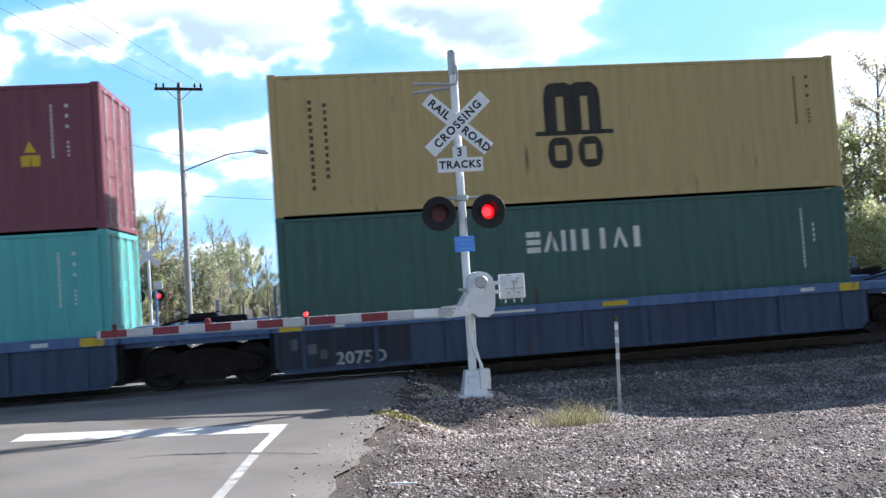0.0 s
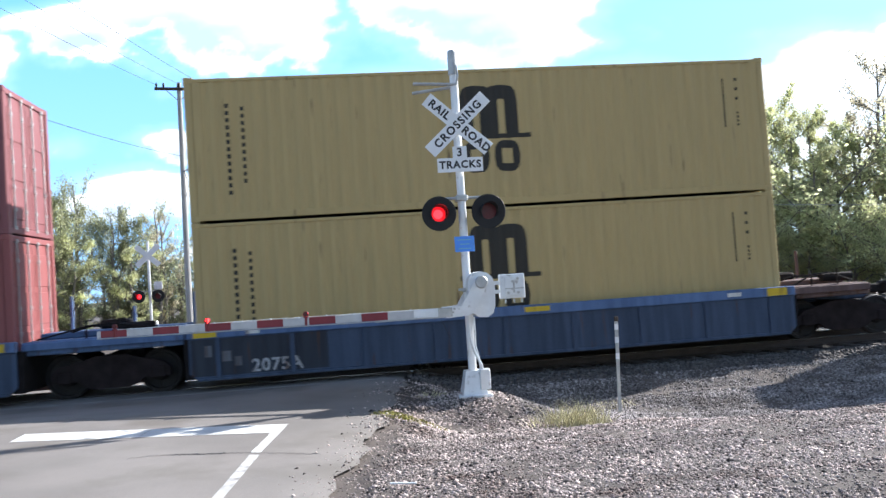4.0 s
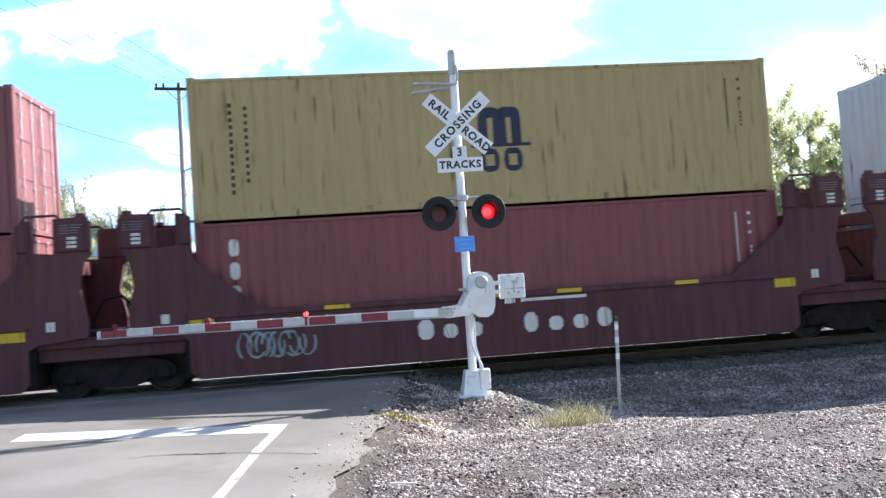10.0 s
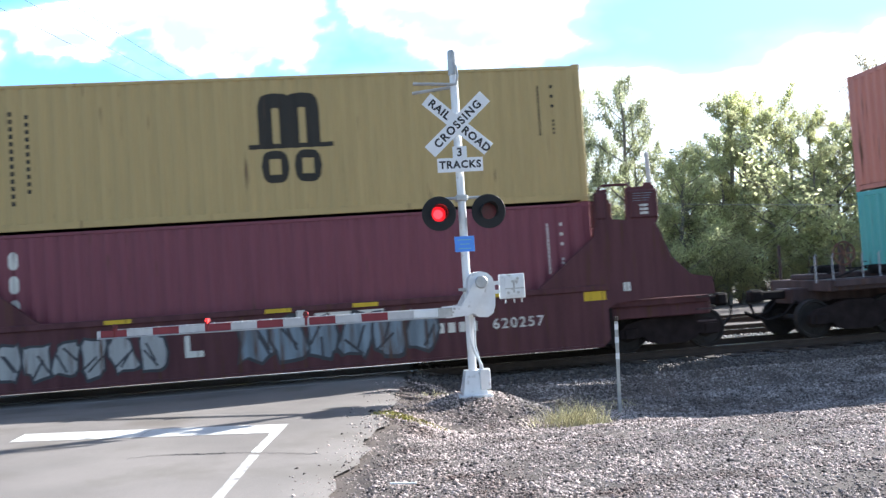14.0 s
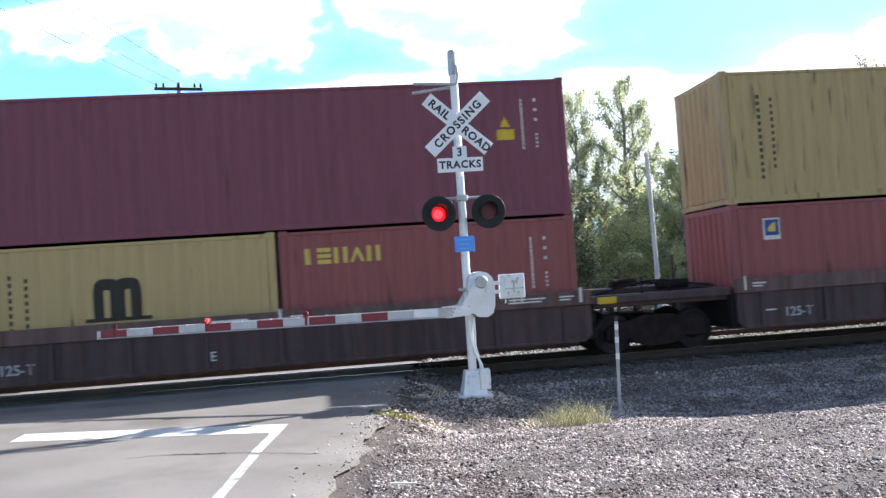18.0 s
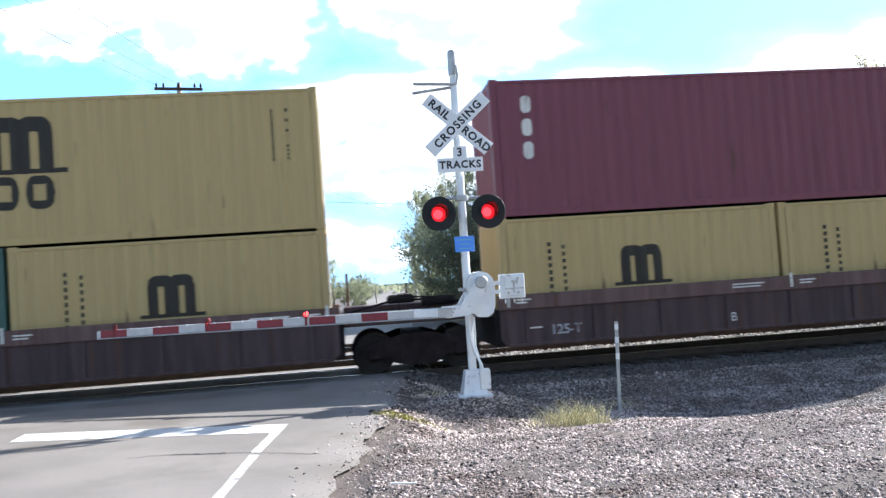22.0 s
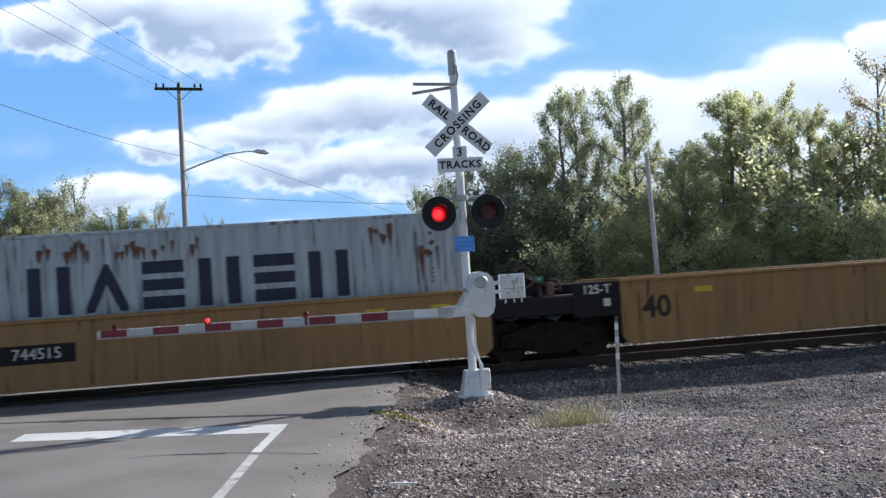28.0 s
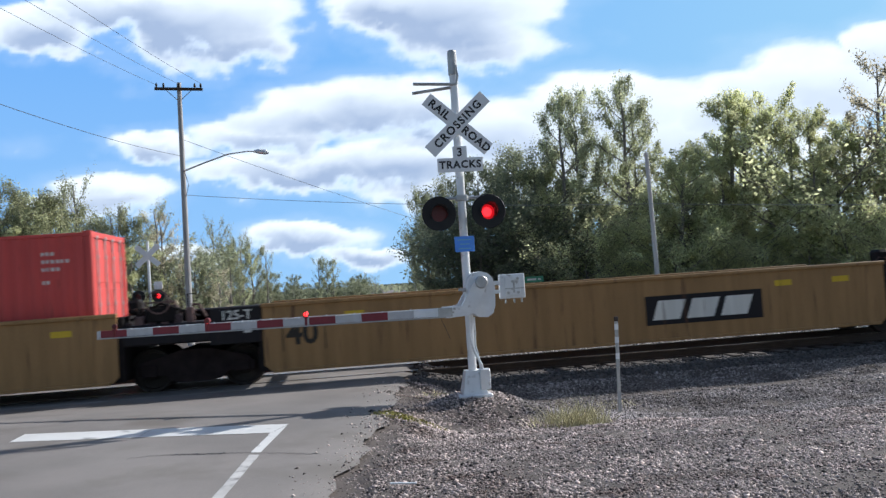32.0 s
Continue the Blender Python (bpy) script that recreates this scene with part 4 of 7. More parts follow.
def corrugated(lo, hi, z0, z1):
    """A corrugated wall in x and z, its outer face at y = 0, folds going to +y."""
    s = Solid()
    pts = wave_points(lo, hi)
    vs = [(x, d, z) for x, d in pts for z in (z0, z1)]
    s.add(vs, [(2 * i, 2 * i + 2, 2 * i + 3, 2 * i + 1) for i in range(len(pts) - 1)])
    vs = [(x, d + 0.003, z) for x, d in pts for z in (z0, z1)]
    s.add(vs, [(2 * i, 2 * i + 1, 2 * i + 3, 2 * i + 2) for i in range(len(pts) - 1)])
    return s


def panel_mesh(name, lo, hi, z0, z1):
    s = corrugated(lo, hi, z0, z1)
    me = bpy.data.meshes.new(name)
    me.from_pydata(s.v, [], s.f)
    return me


def door_mesh(w, h):
    """One door leaf: pressed panel with a raised frame and three shallow swages."""
    s = Solid().box(0, 0.04, 0.012, w - 0.012, 0.16, h - 0.13, 0.008)
    for k in range(3):
        z0 = 0.32 + k * (h - 0.55) / 3
        s.box(0.038, 0.055, 0.14, w - 0.14, z0, z0 + (h - 0.55) / 3 - 0.12, 0.015)
    return s.mesh("door")


def rod_mesh(h):
    s = Solid().tube([(0.085, 0, 0.10), (0.085, 0, h - 0.08)], 0.017, 8)
    for z in (0.14, 0.5, 0.95, h * 0.5, h - 0.5, h - 0.12):
        s.box(0.05, 0.11, -0.04, 0.04, z - 0.035, z + 0.035, 0.006)
    return s.mesh("lock_rod")


def decal(parent, mat, length, pieces, label, name="lettering", lift=0.004, small=False):
    """Paint on the corrugated side: pieces are (x0, x1, low(x), high(x)); it follows the folds."""
    lo, hi = -length / 2 + 0.16, length / 2 - 0.16
    pts = wave_points(lo, hi)
    s = Solid()
    for x0, x1, low, high in pieces:
        cuts = sorted({x0, x1, *[x for x, _ in pts if x0 < x < x1], *np.arange(x0, x1, min(0.06, (x1 - x0) / 4)).tolist()})
        for a, b in zip(cuts, cuts[1:]):
            if b - a < 1e-4:
                continue
            q = []
            for x in (a, b):
                y = -1.219 + wave_depth(pts, x) - lift
                q += [(x, y, low(x)), (x, y, high(x))]
            s.add(q, [(0, 2, 3, 1)])
    me = bpy.data.meshes.new(name)
    me.from_pydata(s.v, [], s.f)
    me.materials.append(mat)
    ob = new(name, me)
    ob.parent = parent
    tagged(ob, label, kind="stuff" if small else "")
    return ob


def flat(v):
    return lambda x: v


def bar(x0, x1, z0, z1):
    return (x0, x1, flat(z0), flat(z1))


def rounded(x0, x1, z0, z1, cut=0.16):
    """A block with rounded corners."""
    m, w, h = (x0 + x1) / 2, (x1 - x0) / 2, z1 - z0
    drop = lambda x: cut * h * min(1.0, abs((x - m) / w)) ** 5
    return (x0, x1, lambda x: z0 + drop(x), lambda x: z1 - drop(x))


def blocks(t, mat, L, x, z, kinds, w, gap, h, label):
    """A word as plain bars, one part for each letter: upright pairs, level rows or one block."""
    for k, kind in enumerate(kinds):
        a, b = x + k * (w + gap), x + k * (w + gap) + w
        if kind == "v":
            piece = [bar(a, a + w * 0.32, z, z + h), bar(b - w * 0.32, b, z, z + h)]
        elif kind == "a":
            m = (a + b) / 2
            piece = [(a, m, lambda q: z + max(0.0, (q - a) / (m - a) - 0.42) * h, lambda q: z + min(1.0, 0.12 + (q - a) / (m - a)) * h),
                     (m, b, lambda q: z + max(0.0, (b - q) / (m - a) - 0.42) * h, lambda q: z + min(1.0, 0.12 + (b - q) / (m - a)) * h)]
        elif kind == "h":
            piece = [bar(a, b, z, z + h * 0.26), bar(a, b, z + h * 0.74, z + h), bar(a, b, z + h * 0.38, z + h * 0.62)]
        else:
            piece = [bar(a + w * 0.3, b - w * 0.3, z, z + h)]
        decal(t, mat, L, piece, label)


def column_word(x, ztop, count, w, h, gap):
    return [bar(x, x + w, ztop - (k + 1) * h - k * gap, ztop - k * h - k * gap) for k in range(count)]


def arch_logo(x, z, s):
    """The dark arched mark over a thin sill, as plain shapes."""
    def arch(a, b):
        m, w = (a + b) / 2, (b - a) / 2
        crown = lambda q: z + (0.70 + 0.30 * math.sqrt(max(0.0, 1 - ((q - m) / w) ** 4))) * s
        hole = lambda q: z + (0.62 + 0.10 * math.sqrt(max(0.0, 1 - ((q - m) / (w * 0.45)) ** 2))) * s
        return [(a, a + 0.26 * s, flat(z), crown), (b - 0.26 * s, b, flat(z), crown), (a + 0.26 * s, b - 0.26 * s, hole, crown)]
    return arch(x, x + 0.66 * s) + arch(x + 0.50 * s, x + 1.16 * s) + [bar(x - 0.2 * s, x + 1.4 * s, z - 0.06 * s, z + 0.03 * s)]


def ring_blocks(t, mat, L, x, z, s):
    """The two rounded rings below the emblem."""
    for a in (0.02, 0.64):
        m, w = x + (a + 0.26) * s, 0.26 * s
        half = lambda q, k: k * math.sqrt(max(0.0, 1 - abs((q - m) / w) ** 3.5))
        mid = z - 0.41 * s
        inner = 0.11 * s
        pieces = [(m - w, m - inner, lambda q: mid - half(q, 0.31 * s), lambda q: mid + half(q, 0.31 * s)),
                  (m + inner, m + w, lambda q: mid - half(q, 0.31 * s), lambda q: mid + half(q, 0.31 * s)),
                  (m - inner, m + inner, flat(mid + 0.15 * s), lambda q: mid + half(q, 0.31 * s)),
                  (m - inner, m + inner, lambda q: mid - half(q, 0.31 * s), flat(mid - 0.15 * s))]
        decal(t, mat, L, pieces, "dark rounded ring", name="emblem")


def serials(L, H, x=None):
    """The small upright rows of code marks near the door end."""
    x = L / 2 - 0.95 if x is None else x
    return column_word(x, H - 0.42, 13, 0.035, 0.07, 0.012) + column_word(x + 0.28, H - 0.42, 3, 0.055, 0.065, 0.14) + column_word(x + 0.29, H - 1.15, 4, 0.04, 0.05, 0.035)


def container(u, z, L, H, mat, label, category="shipping container", door_mat=None):
    """A container whose left end stands at u along the train; doors at its right end."""
    t = thing("shipping_container", label, category, "containers on the train")
    W = 2.438
    wall = panel_mesh
    side = shared(("side", L, H), lambda: wall("side_panel", -L / 2 + 0.16, L / 2 - 0.16, 0.16, H - 0.10))
    part("side_panel", side, mat, t, "", pose(0, -W / 2, 0))
    part("side_panel", side, mat, t, "", pose(0, W / 2, 0, 0, 0, 180))
    end = shared(("end", H), lambda: wall("front_wall", -W / 2 + 0.14, W / 2 - 0.14, 0.16, H - 0.10))
    part("front_wall", end, mat, t, "corrugated end wall", pose(-L / 2, 0, 0, 0, 0, -90))
    leaf = shared(("door", H), lambda: door_mesh(W / 2 - 0.1, H))
    rod = shared(("rod", H), lambda: rod_mesh(H))
    for y in (-W / 2 + 0.1, 0):
        d = part("door", leaf, door_mat or mat, t, "steel door leaf", pose(L / 2 - 0.08, y, 0))
        for yy in (0.28, 0.85):
            part("lock_rod", rod, M_GALV, d, "galvanised locking rod", pose(-0.02, yy, 0))
    post = shared(("post", H), lambda: Solid().box(-0.08, 0.08, -0.07, 0.07, 0.1, H - 0.1, 0.02).mesh("corner_post"))
    cast = shared("cast", lambda: Solid().box(-0.09, 0.09, -0.081, 0.081, -0.059, 0.059, 0.012).mesh("corner_casting"))
    for sx in (-1, 1):
        for sy in (-1, 1):
            part("corner_post", post, mat, t, "", pose(sx * (L / 2 - 0.081), sy * (W / 2 - 0.071), 0))
            for zz in (0.06, H - 0.06):
                part("corner_casting", cast, mat, t, "", pose(sx * (L / 2 - 0.089), sy * (W / 2 - 0.08), zz))
    for sy in (-1, 1):
        part("bottom_rail", shared(("brail", L), lambda: Solid().box(-L / 2 + 0.15, L / 2 - 0.15, -0.03, 0.03, 0.03, 0.17, 0.01).mesh("bottom_rail")), mat, t, "", pose(0, sy * (W / 2 - 0.034), 0))
        part("top_rail", shared(("trail", L), lambda: Solid().box(-L / 2 + 0.15, L / 2 - 0.15, -0.03, 0.03, -0.04, 0.03, 0.01).mesh("top_rail")), mat, t, "", pose(0, sy * (W / 2 - 0.034), H - 0.06))
    for sx in (-1, 1):
        part("end_sill", shared("sill", lambda: Solid().box(-0.05, 0.05, -W / 2 + 0.15, W / 2 - 0.15, -0.06, 0.06, 0.01).mesh("end_sill")), mat, t, "", pose(sx * (L / 2 - 0.06), 0, 0.09))
        part("end_header", shared("sill", None), mat, t, "", pose(sx * (L / 2 - 0.06), 0, H - 0.07))
    part("roof", shared(("roof", L), lambda: Solid().box(-L / 2 + 0.1, L / 2 - 0.1, -W / 2 + 0.06, W / 2 - 0.06, -0.012, 0.0).mesh("roof")), mat, t, "", pose(0, 0, H - 0.035))
    part("floor", shared(("floor", L), lambda: Solid().box(-L / 2 + 0.1, L / 2 - 0.1, -W / 2 + 0.06, W / 2 - 0.06, 0.10, 0.15).mesh("floor")), M_RUBBER, t)
    MOVING.append((t, (u + L / 2), TRACK_Y, z))
    return t


L40, L20, HC, STD = 12.192, 6.058, 2.896, 2.591


def yellow_box(u, z, L=L40, H=HC, logo=6.1, worn="", lift=0.0, small=False):
    t = container(u, z, L, H, M_YELLOW_WORN if worn else M_YELLOW, ("long" if L > 7 else "short") + " ochre yellow shipping container with dark arched emblem" + worn)
    a = -L / 2
    s = (0.78 if small else 1.05) if L > 7 else 0.78 if not lift else 0.76
    zz = (H - (1.72 if small else 1.53)) if L > 7 else H - 1.60 + (lift - 0.08 if lift else 0.0)
    decal(t, M_NAVY if worn else M_INK, L, arch_logo(a + logo, zz + 0.1, s), "dark arched emblem", name="emblem")
    if L > 7 or lift:
        ring_blocks(t, M_NAVY if worn else M_INK, L, a + logo, zz + 0.1, s)
    x = a + (0.78 if L > 7 else 1.0)
    decal(t, M_INK, L, column_word(x, H - 0.55, 13, 0.07, 0.085, 0.06) + column_word(x + 0.30, H - 0.62, 11, 0.065, 0.08, 0.065), "columns of small dark letter bars", small=True)
    if L > 7:
        decal(t, M_INK, L, serials(L, H), "small dark code marks", small=True)
    return t


def maroon_box(u, z, mat, H=HC, tex=False, L=L40, note="", tex_big=1.0):
    t = container(u, z, L, H, mat, ("plum red" if mat is M_PLUM else "dark wine red" if mat is M_WINE else "maroon" if mat is M_MAROON else "red oxide") + " corrugated shipping container" + note)
    a = -L / 2
    if tex:
        x = a + 0.62
        w, h = 0.26 * tex_big, 0.36 * tex_big
        for k in range(3):
            z1 = H - 0.36 - k * (h + 0.10 * tex_big)
            decal(t, M_WHITE, L, [rounded(x + 0.03, x + w * 0.85, z1 - h * 0.95, z1, 0.2)], "white block letter")
    decal(t, M_WHITE, L, serials(L, H), "small white code marks", small=True)
    return t


def hazard(t, L, x, z):
    decal(t, M_MARK, L, [(x + 0.04, x + 0.26, flat(z), lambda q: z + 0.22 * (1 - abs(q - x - 0.15) / 0.11))], "yellow warning triangle", name="label")
    decal(t, M_MARK, L, [bar(x - 0.03, x + 0.33, z - 0.27, z - 0.05)], "yellow label", name="label")


def grey_box(u, z, H, mat, L=L40, half=1.0, worn=""):
    t = container(u, z, L, H, mat, "pale grey shipping container with blue star panel" + worn, door_mat=M_RUSTDOOR if worn else None)
    a = -L / 2
    k = L / L40 * (1.15 if L < 7 else 1.0)
    x, w = a + 1.27 * k, 1.62 * k
    z0, z1 = H * 0.30, H * 0.86
    if L < 7:
        z0, z1 = H * 0.44, H * 0.86
    decal(t, M_SKYBLUE, L, [bar(x, x + w, z0, z1)], "light blue square panel", name="panel")
    cx, cz, r = x + w / 2, (z0 + z1) / 2, (z1 - z0) * 0.44

    out = []
    for i in range(14):
        an, rr = math.pi / 2 + i * math.pi / 7, r if i % 2 == 0 else r * 0.42
        out.append((cx + rr * math.cos(an), cz + rr * math.sin(an)))
    part("star", Solid().prism(out, -1.2255, -1.2235), M_WHITE, t, "white seven-pointed star")
    x = a + (3.72 if worn else 3.45) * k
    w, g = (0.80 if worn else 0.92) * k, (0.27 if worn else 0.31) * k
    h = 0.93 * k
    zl = H * 0.445
    if L < 7:
        zl, h, w, g = H * 0.53, 0.48, 0.45, 0.155
    blocks(t, M_NAVY, L, x, zl, "vahvhv", w, g, h, "dark navy block letter")
    decal(t, M_INK, L, serials(L, H), "small dark code marks", small=True)
    return t


# ---- the train: cars ----
def wheelset(car, x):
    ws = part("wheelset", shared("wheels", lambda: wheel_mesh()), M_WHEEL, car, "steel wheels on an axle", pose(x, 0, RAIL_TOP + 0.42))
    WHEELS.append((ws, x, car))
    return ws


WHEELS = []


def wheel_mesh():
    s = Solid()
    for y in (-0.72, 0.72):
        k = 1 if y > 0 else -1
        prof = [(0.07, y + k * 0.05), (0.15, y + k * 0.06), (0.20, y + k * 0.02), (0.35, y + k * 0.03), (0.37, y + k * 0.065), (0.42, y + k * 0.06), (0.425, y - k * 0.03), (0.45, y - k * 0.055), (0.44, y - k * 0.07), (0.36, y - k * 0.06), (0.2, y - k * 0.02), (0.07, y - k * 0.04)]
        s.lathe(prof, 28)
        for i in range(4):
            an = i * math.pi / 2
            s.box(-0.03, 0.03, -0.012, 0.012, -0.03, 0.03, 0.005, pose(0.27 * math.cos(an), y + k * 0.04, 0.27 * math.sin(an)))
    s.lathe([(0.0, -0.95), (0.065, -0.95), (0.08, -0.66), (0.07, -0.3), (0.07, 0.3), (0.08, 0.66), (0.065, 0.95), (0.0, 0.95)], 14)
    return s.mesh("wheelset")


def truck_frame():
    """Cast side frames with springs, axle boxes and bolster."""
    s = Solid()
    for y in (-1.02, 0.90):
        out = [(-1.12, 0.50), (-0.98, 0.62), (-0.55, 0.72), (-0.3, 0.80), (0.3, 0.80), (0.55, 0.72), (0.98, 0.62), (1.12, 0.50), (1.12, 0.33), (0.62, 0.33), (0.5, 0.22), (0.3, 0.16), (-0.3, 0.16), (-0.5, 0.22), (-0.62, 0.33), (-1.12, 0.33)]
        s.prism(out, y, y + 0.12)
        for x in (-0.16, 0.0, 0.16):
            s.tube([(x, y + 0.06, 0.18), (x, y + 0.06, 0.46)], 0.065, 8)
        for x in (-0.89, 0.89):
            s.box(x - 0.14, x + 0.14, y - 0.03, y + 0.12, 0.30, 0.54, 0.02)
    s.box(-0.22, 0.22, -0.95, 0.95, 0.48, 0.80, 0.03)
    return s.mesh("truck_frame")


def truck(car, x):
    part("truck_frame", shared("truck", truck_frame), M_TRUCK, car, "grimy dark brown cast truck frame", pose(x, 0, RAIL_TOP))
    for k in (-0.89, 0.89):
        wheelset(car, x + k)


def well_sides(car, half, bottom, top, band, chord_mat, web_mat, ribs=True):
    """Both sides of a well: top chord, web plate, stiffening ribs and bottom sill."""
    for sy in (-1, 1):
        y0, y1 = (-1.50, -1.44) if sy < 0 else (1.44, 1.50)
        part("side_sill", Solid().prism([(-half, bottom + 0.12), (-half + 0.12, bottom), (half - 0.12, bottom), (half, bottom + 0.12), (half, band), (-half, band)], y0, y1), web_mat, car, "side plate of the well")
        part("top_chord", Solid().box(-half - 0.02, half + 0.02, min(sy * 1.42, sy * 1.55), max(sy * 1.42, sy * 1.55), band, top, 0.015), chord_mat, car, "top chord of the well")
        part("bottom_flange", Solid().box(-half + 0.15, half - 0.15, min(sy * 1.40, sy * 1.54), max(sy * 1.40, sy * 1.54), bottom - 0.03, bottom + 0.03, 0.008), web_mat, car)
        if ribs:
            n = 9
            for i in range(n):
                x = -half + 0.55 + (2 * half - 1.1) * i / (n - 1)
                part("rib", shared(("rib", round(band - bottom, 2)), lambda: Solid().prism([(-0.045, 0.02), (0.045, 0.02), (0.045, band - bottom), (-0.045, band - bottom)], -0.03, 0.03).mesh("rib")), web_mat, car, "", pose(x, sy * 1.515, bottom))
    for sy in (-1, 1):
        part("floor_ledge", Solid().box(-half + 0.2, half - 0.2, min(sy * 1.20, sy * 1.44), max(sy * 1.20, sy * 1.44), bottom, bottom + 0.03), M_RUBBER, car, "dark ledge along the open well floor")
    for k in range(5):
        x = -half + 0.6 + (2 * half - 1.2) * k / 4
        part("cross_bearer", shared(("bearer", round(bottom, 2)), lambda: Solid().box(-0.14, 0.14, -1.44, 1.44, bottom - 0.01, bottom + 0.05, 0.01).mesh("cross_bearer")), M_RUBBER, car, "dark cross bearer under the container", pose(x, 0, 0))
    for sx in (-1, 1):
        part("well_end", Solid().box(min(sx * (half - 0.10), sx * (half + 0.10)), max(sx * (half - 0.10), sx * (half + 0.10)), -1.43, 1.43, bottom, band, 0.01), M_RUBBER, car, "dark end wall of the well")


def end_deck(car, x0, x1, top, mat, rails=True, thick=0.26):
    """Platform over a truck between two wells."""
    part("end_platform", Solid().box(x0, x1, -1.25, 1.25, top - thick, top, 0.02).box(x0 + 0.1, x1 - 0.1, -0.5, 0.5, top, top + 0.12, 0.02), mat, car, "end platform over the truck")
    for y in (-1.3, 1.3):
        part("step_plate", Solid().box(x0 + 0.05, x1 - 0.05, y - 0.06, y + 0.06, top - 0.16, top - 0.02, 0.01), mat, car)
    if rails:
        s = Solid()
        xm = (x0 + x1) / 2
        for dx in (-0.35, 0.25):
            s.tube([(xm + dx, -1.2, top), (xm + dx, -1.2, top + 0.34), (xm + dx + 0.12, -1.2, top + 0.34)], 0.018, 6)
        s.box(xm - 0.5, xm + 0.1, 0.2, 0.6, top + 0.1, top + 0.3, 0.05)
        s.tube([(xm + 0.15, -0.75, top + 0.15), (xm + 0.85, -0.75, top + 0.15)], 0.10, 10)
        s.tube([(x0 + 0.25, -1.1, top + 0.03), (xm - 0.3, -1.15, top + 0.24), (xm + 0.1, -1.15, top + 0.26), (x1 - 0.3, -1.1, top + 0.06)], 0.02, 6)
        for dx, high in ((0.22, 0.85), (0.5 * (x1 - x0), 0.55), (x1 - x0 - 0.25, 0.78)):
            part("upright_post", Solid().box(x0 + dx - 0.03, x0 + dx + 0.03, 1.10, 1.16, top - 0.05, top + high, 0.008), mat, car, "thin dark upright post")
        s.tube([(xm - 0.8, -0.6, top + 0.12), (xm - 0.4, -0.7, top + 0.22), (xm + 0.3, -0.65, top + 0.18), (xm + 0.9, -0.7, top + 0.1)], 0.025, 6)
        part("brake_gear", s, M_RUBBER, car, "black brake gear and hoses")


def coupler(car, x, d):
    s = Solid().box(min(x, x + d * 0.75), max(x, x + d * 0.75), -0.09, 0.09, 0.72, 0.92, 0.03)
    s.box(min(x + d * 0.65, x + d * 0.95), max(x + d * 0.65, x + d * 0.95), -0.15, 0.15, 0.68, 0.97, 0.05)
    s.tube([(x, 0.35, 0.7), (x + d * 0.3, 0.36, 0.42), (x + d * 0.6, 0.34, 0.30), (x + d * 0.9, 0.3, 0.45)], 0.045, 8)
    s.tube([(x, -0.35, 0.66), (x + d * 0.35, -0.36, 0.36), (x + d * 0.7, -0.3, 0.28), (x + d * 0.95, -0.2, 0.42), (x + d * 1.0, -0.15, 0.66)], 0.035, 8)
    part("coupler", s, M_RUBBER, car, "black knuckle coupler with air hose")


def number(car, text, size, x, z, mat=None, y=-1.504, spacing=1.0, bold=0.0):
    part("lettering", words(text, size, 0.001, spacing, bold), mat or M_WHITE, car, "pale painted number", pose(x, y, z))


def patch(car, x0, x1, z0, z1, mat, label="painted marking", y=-1.504):
    part("marking", Solid().box(x0, x1, y - 0.003, y, z0, z1), mat, car, label)


def car_thing(label, u_mid):
    t = thing("well_car", label, "rail car", "cars of the train")
    MOVING.append((t, u_mid, TRACK_Y, 0.0))
    return t


def blue_car(u, digits, left_end, right_end, gap=3.38):
    c = car_thing("weathered blue double-stack well car with pale painted number", u + L40 / 2)
    h = L40 / 2 + 0.12
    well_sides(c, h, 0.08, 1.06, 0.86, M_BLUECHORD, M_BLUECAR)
    patch(c, -h + 0.05, -h + 2.65, 0.14, 0.84, M_SLATE, "dark repainted panel", -1.5035)
    number(c, digits, 0.34, -h + 1.66, 0.27, M_FADED, -1.508, 1.1, 0.008)
    for k, x in enumerate((0.30, 0.62, 0.86)):
        patch(c, -h + x, -h + x + 0.13 + 0.05 * (k % 2), 0.50 - 0.1 * k, 0.72 - 0.12 * k, M_DUSTMARK, "faded scuffed bar", -1.507)
    patch(c, 0.4, 0.92, 0.92, 1.02, M_MARK, "yellow marking", -1.554)
    for x in (-h + 0.1, h - 0.62):
        patch(c, x, x + 0.44, 0.88, 1.04, M_MARK, "yellow marking", -1.554)
    patch(c, -h + 1.1, -h + 1.36, 0.90, 1.02, M_WHITE, "white marking", -1.554)
    patch(c, -h + 3.6, -h + 5.2, 0.93, 0.98, M_WHITE, "row of small white marks", -1.554)
    patch(c, h - 1.5, h - 1.2, 0.92, 1.0, M_WHITE, "white marking", -1.554)
    if left_end:
        end_deck(c, -h - 1.6, -h, 1.02, M_BLUECAR)
    end_deck(c, h, h + (gap - 0.3 if not right_end else 1.9), 1.02, M_DARKCHORD if right_end else M_BLUECHORD)
    if right_end:
        truck(c, h + 1.45)
        coupler(c, h + 1.9 + 0.5, 0.9)
        part("draft_sill", Solid().box(h + 0.2, h + 2.5, -0.3, 0.3, 0.62, 0.95, 0.03), M_BLUECAR, c)
    else:
        truck(c, h + gap / 2 - 0.12)
    if left_end:
        truck(c, -h - 1.2)
    return c


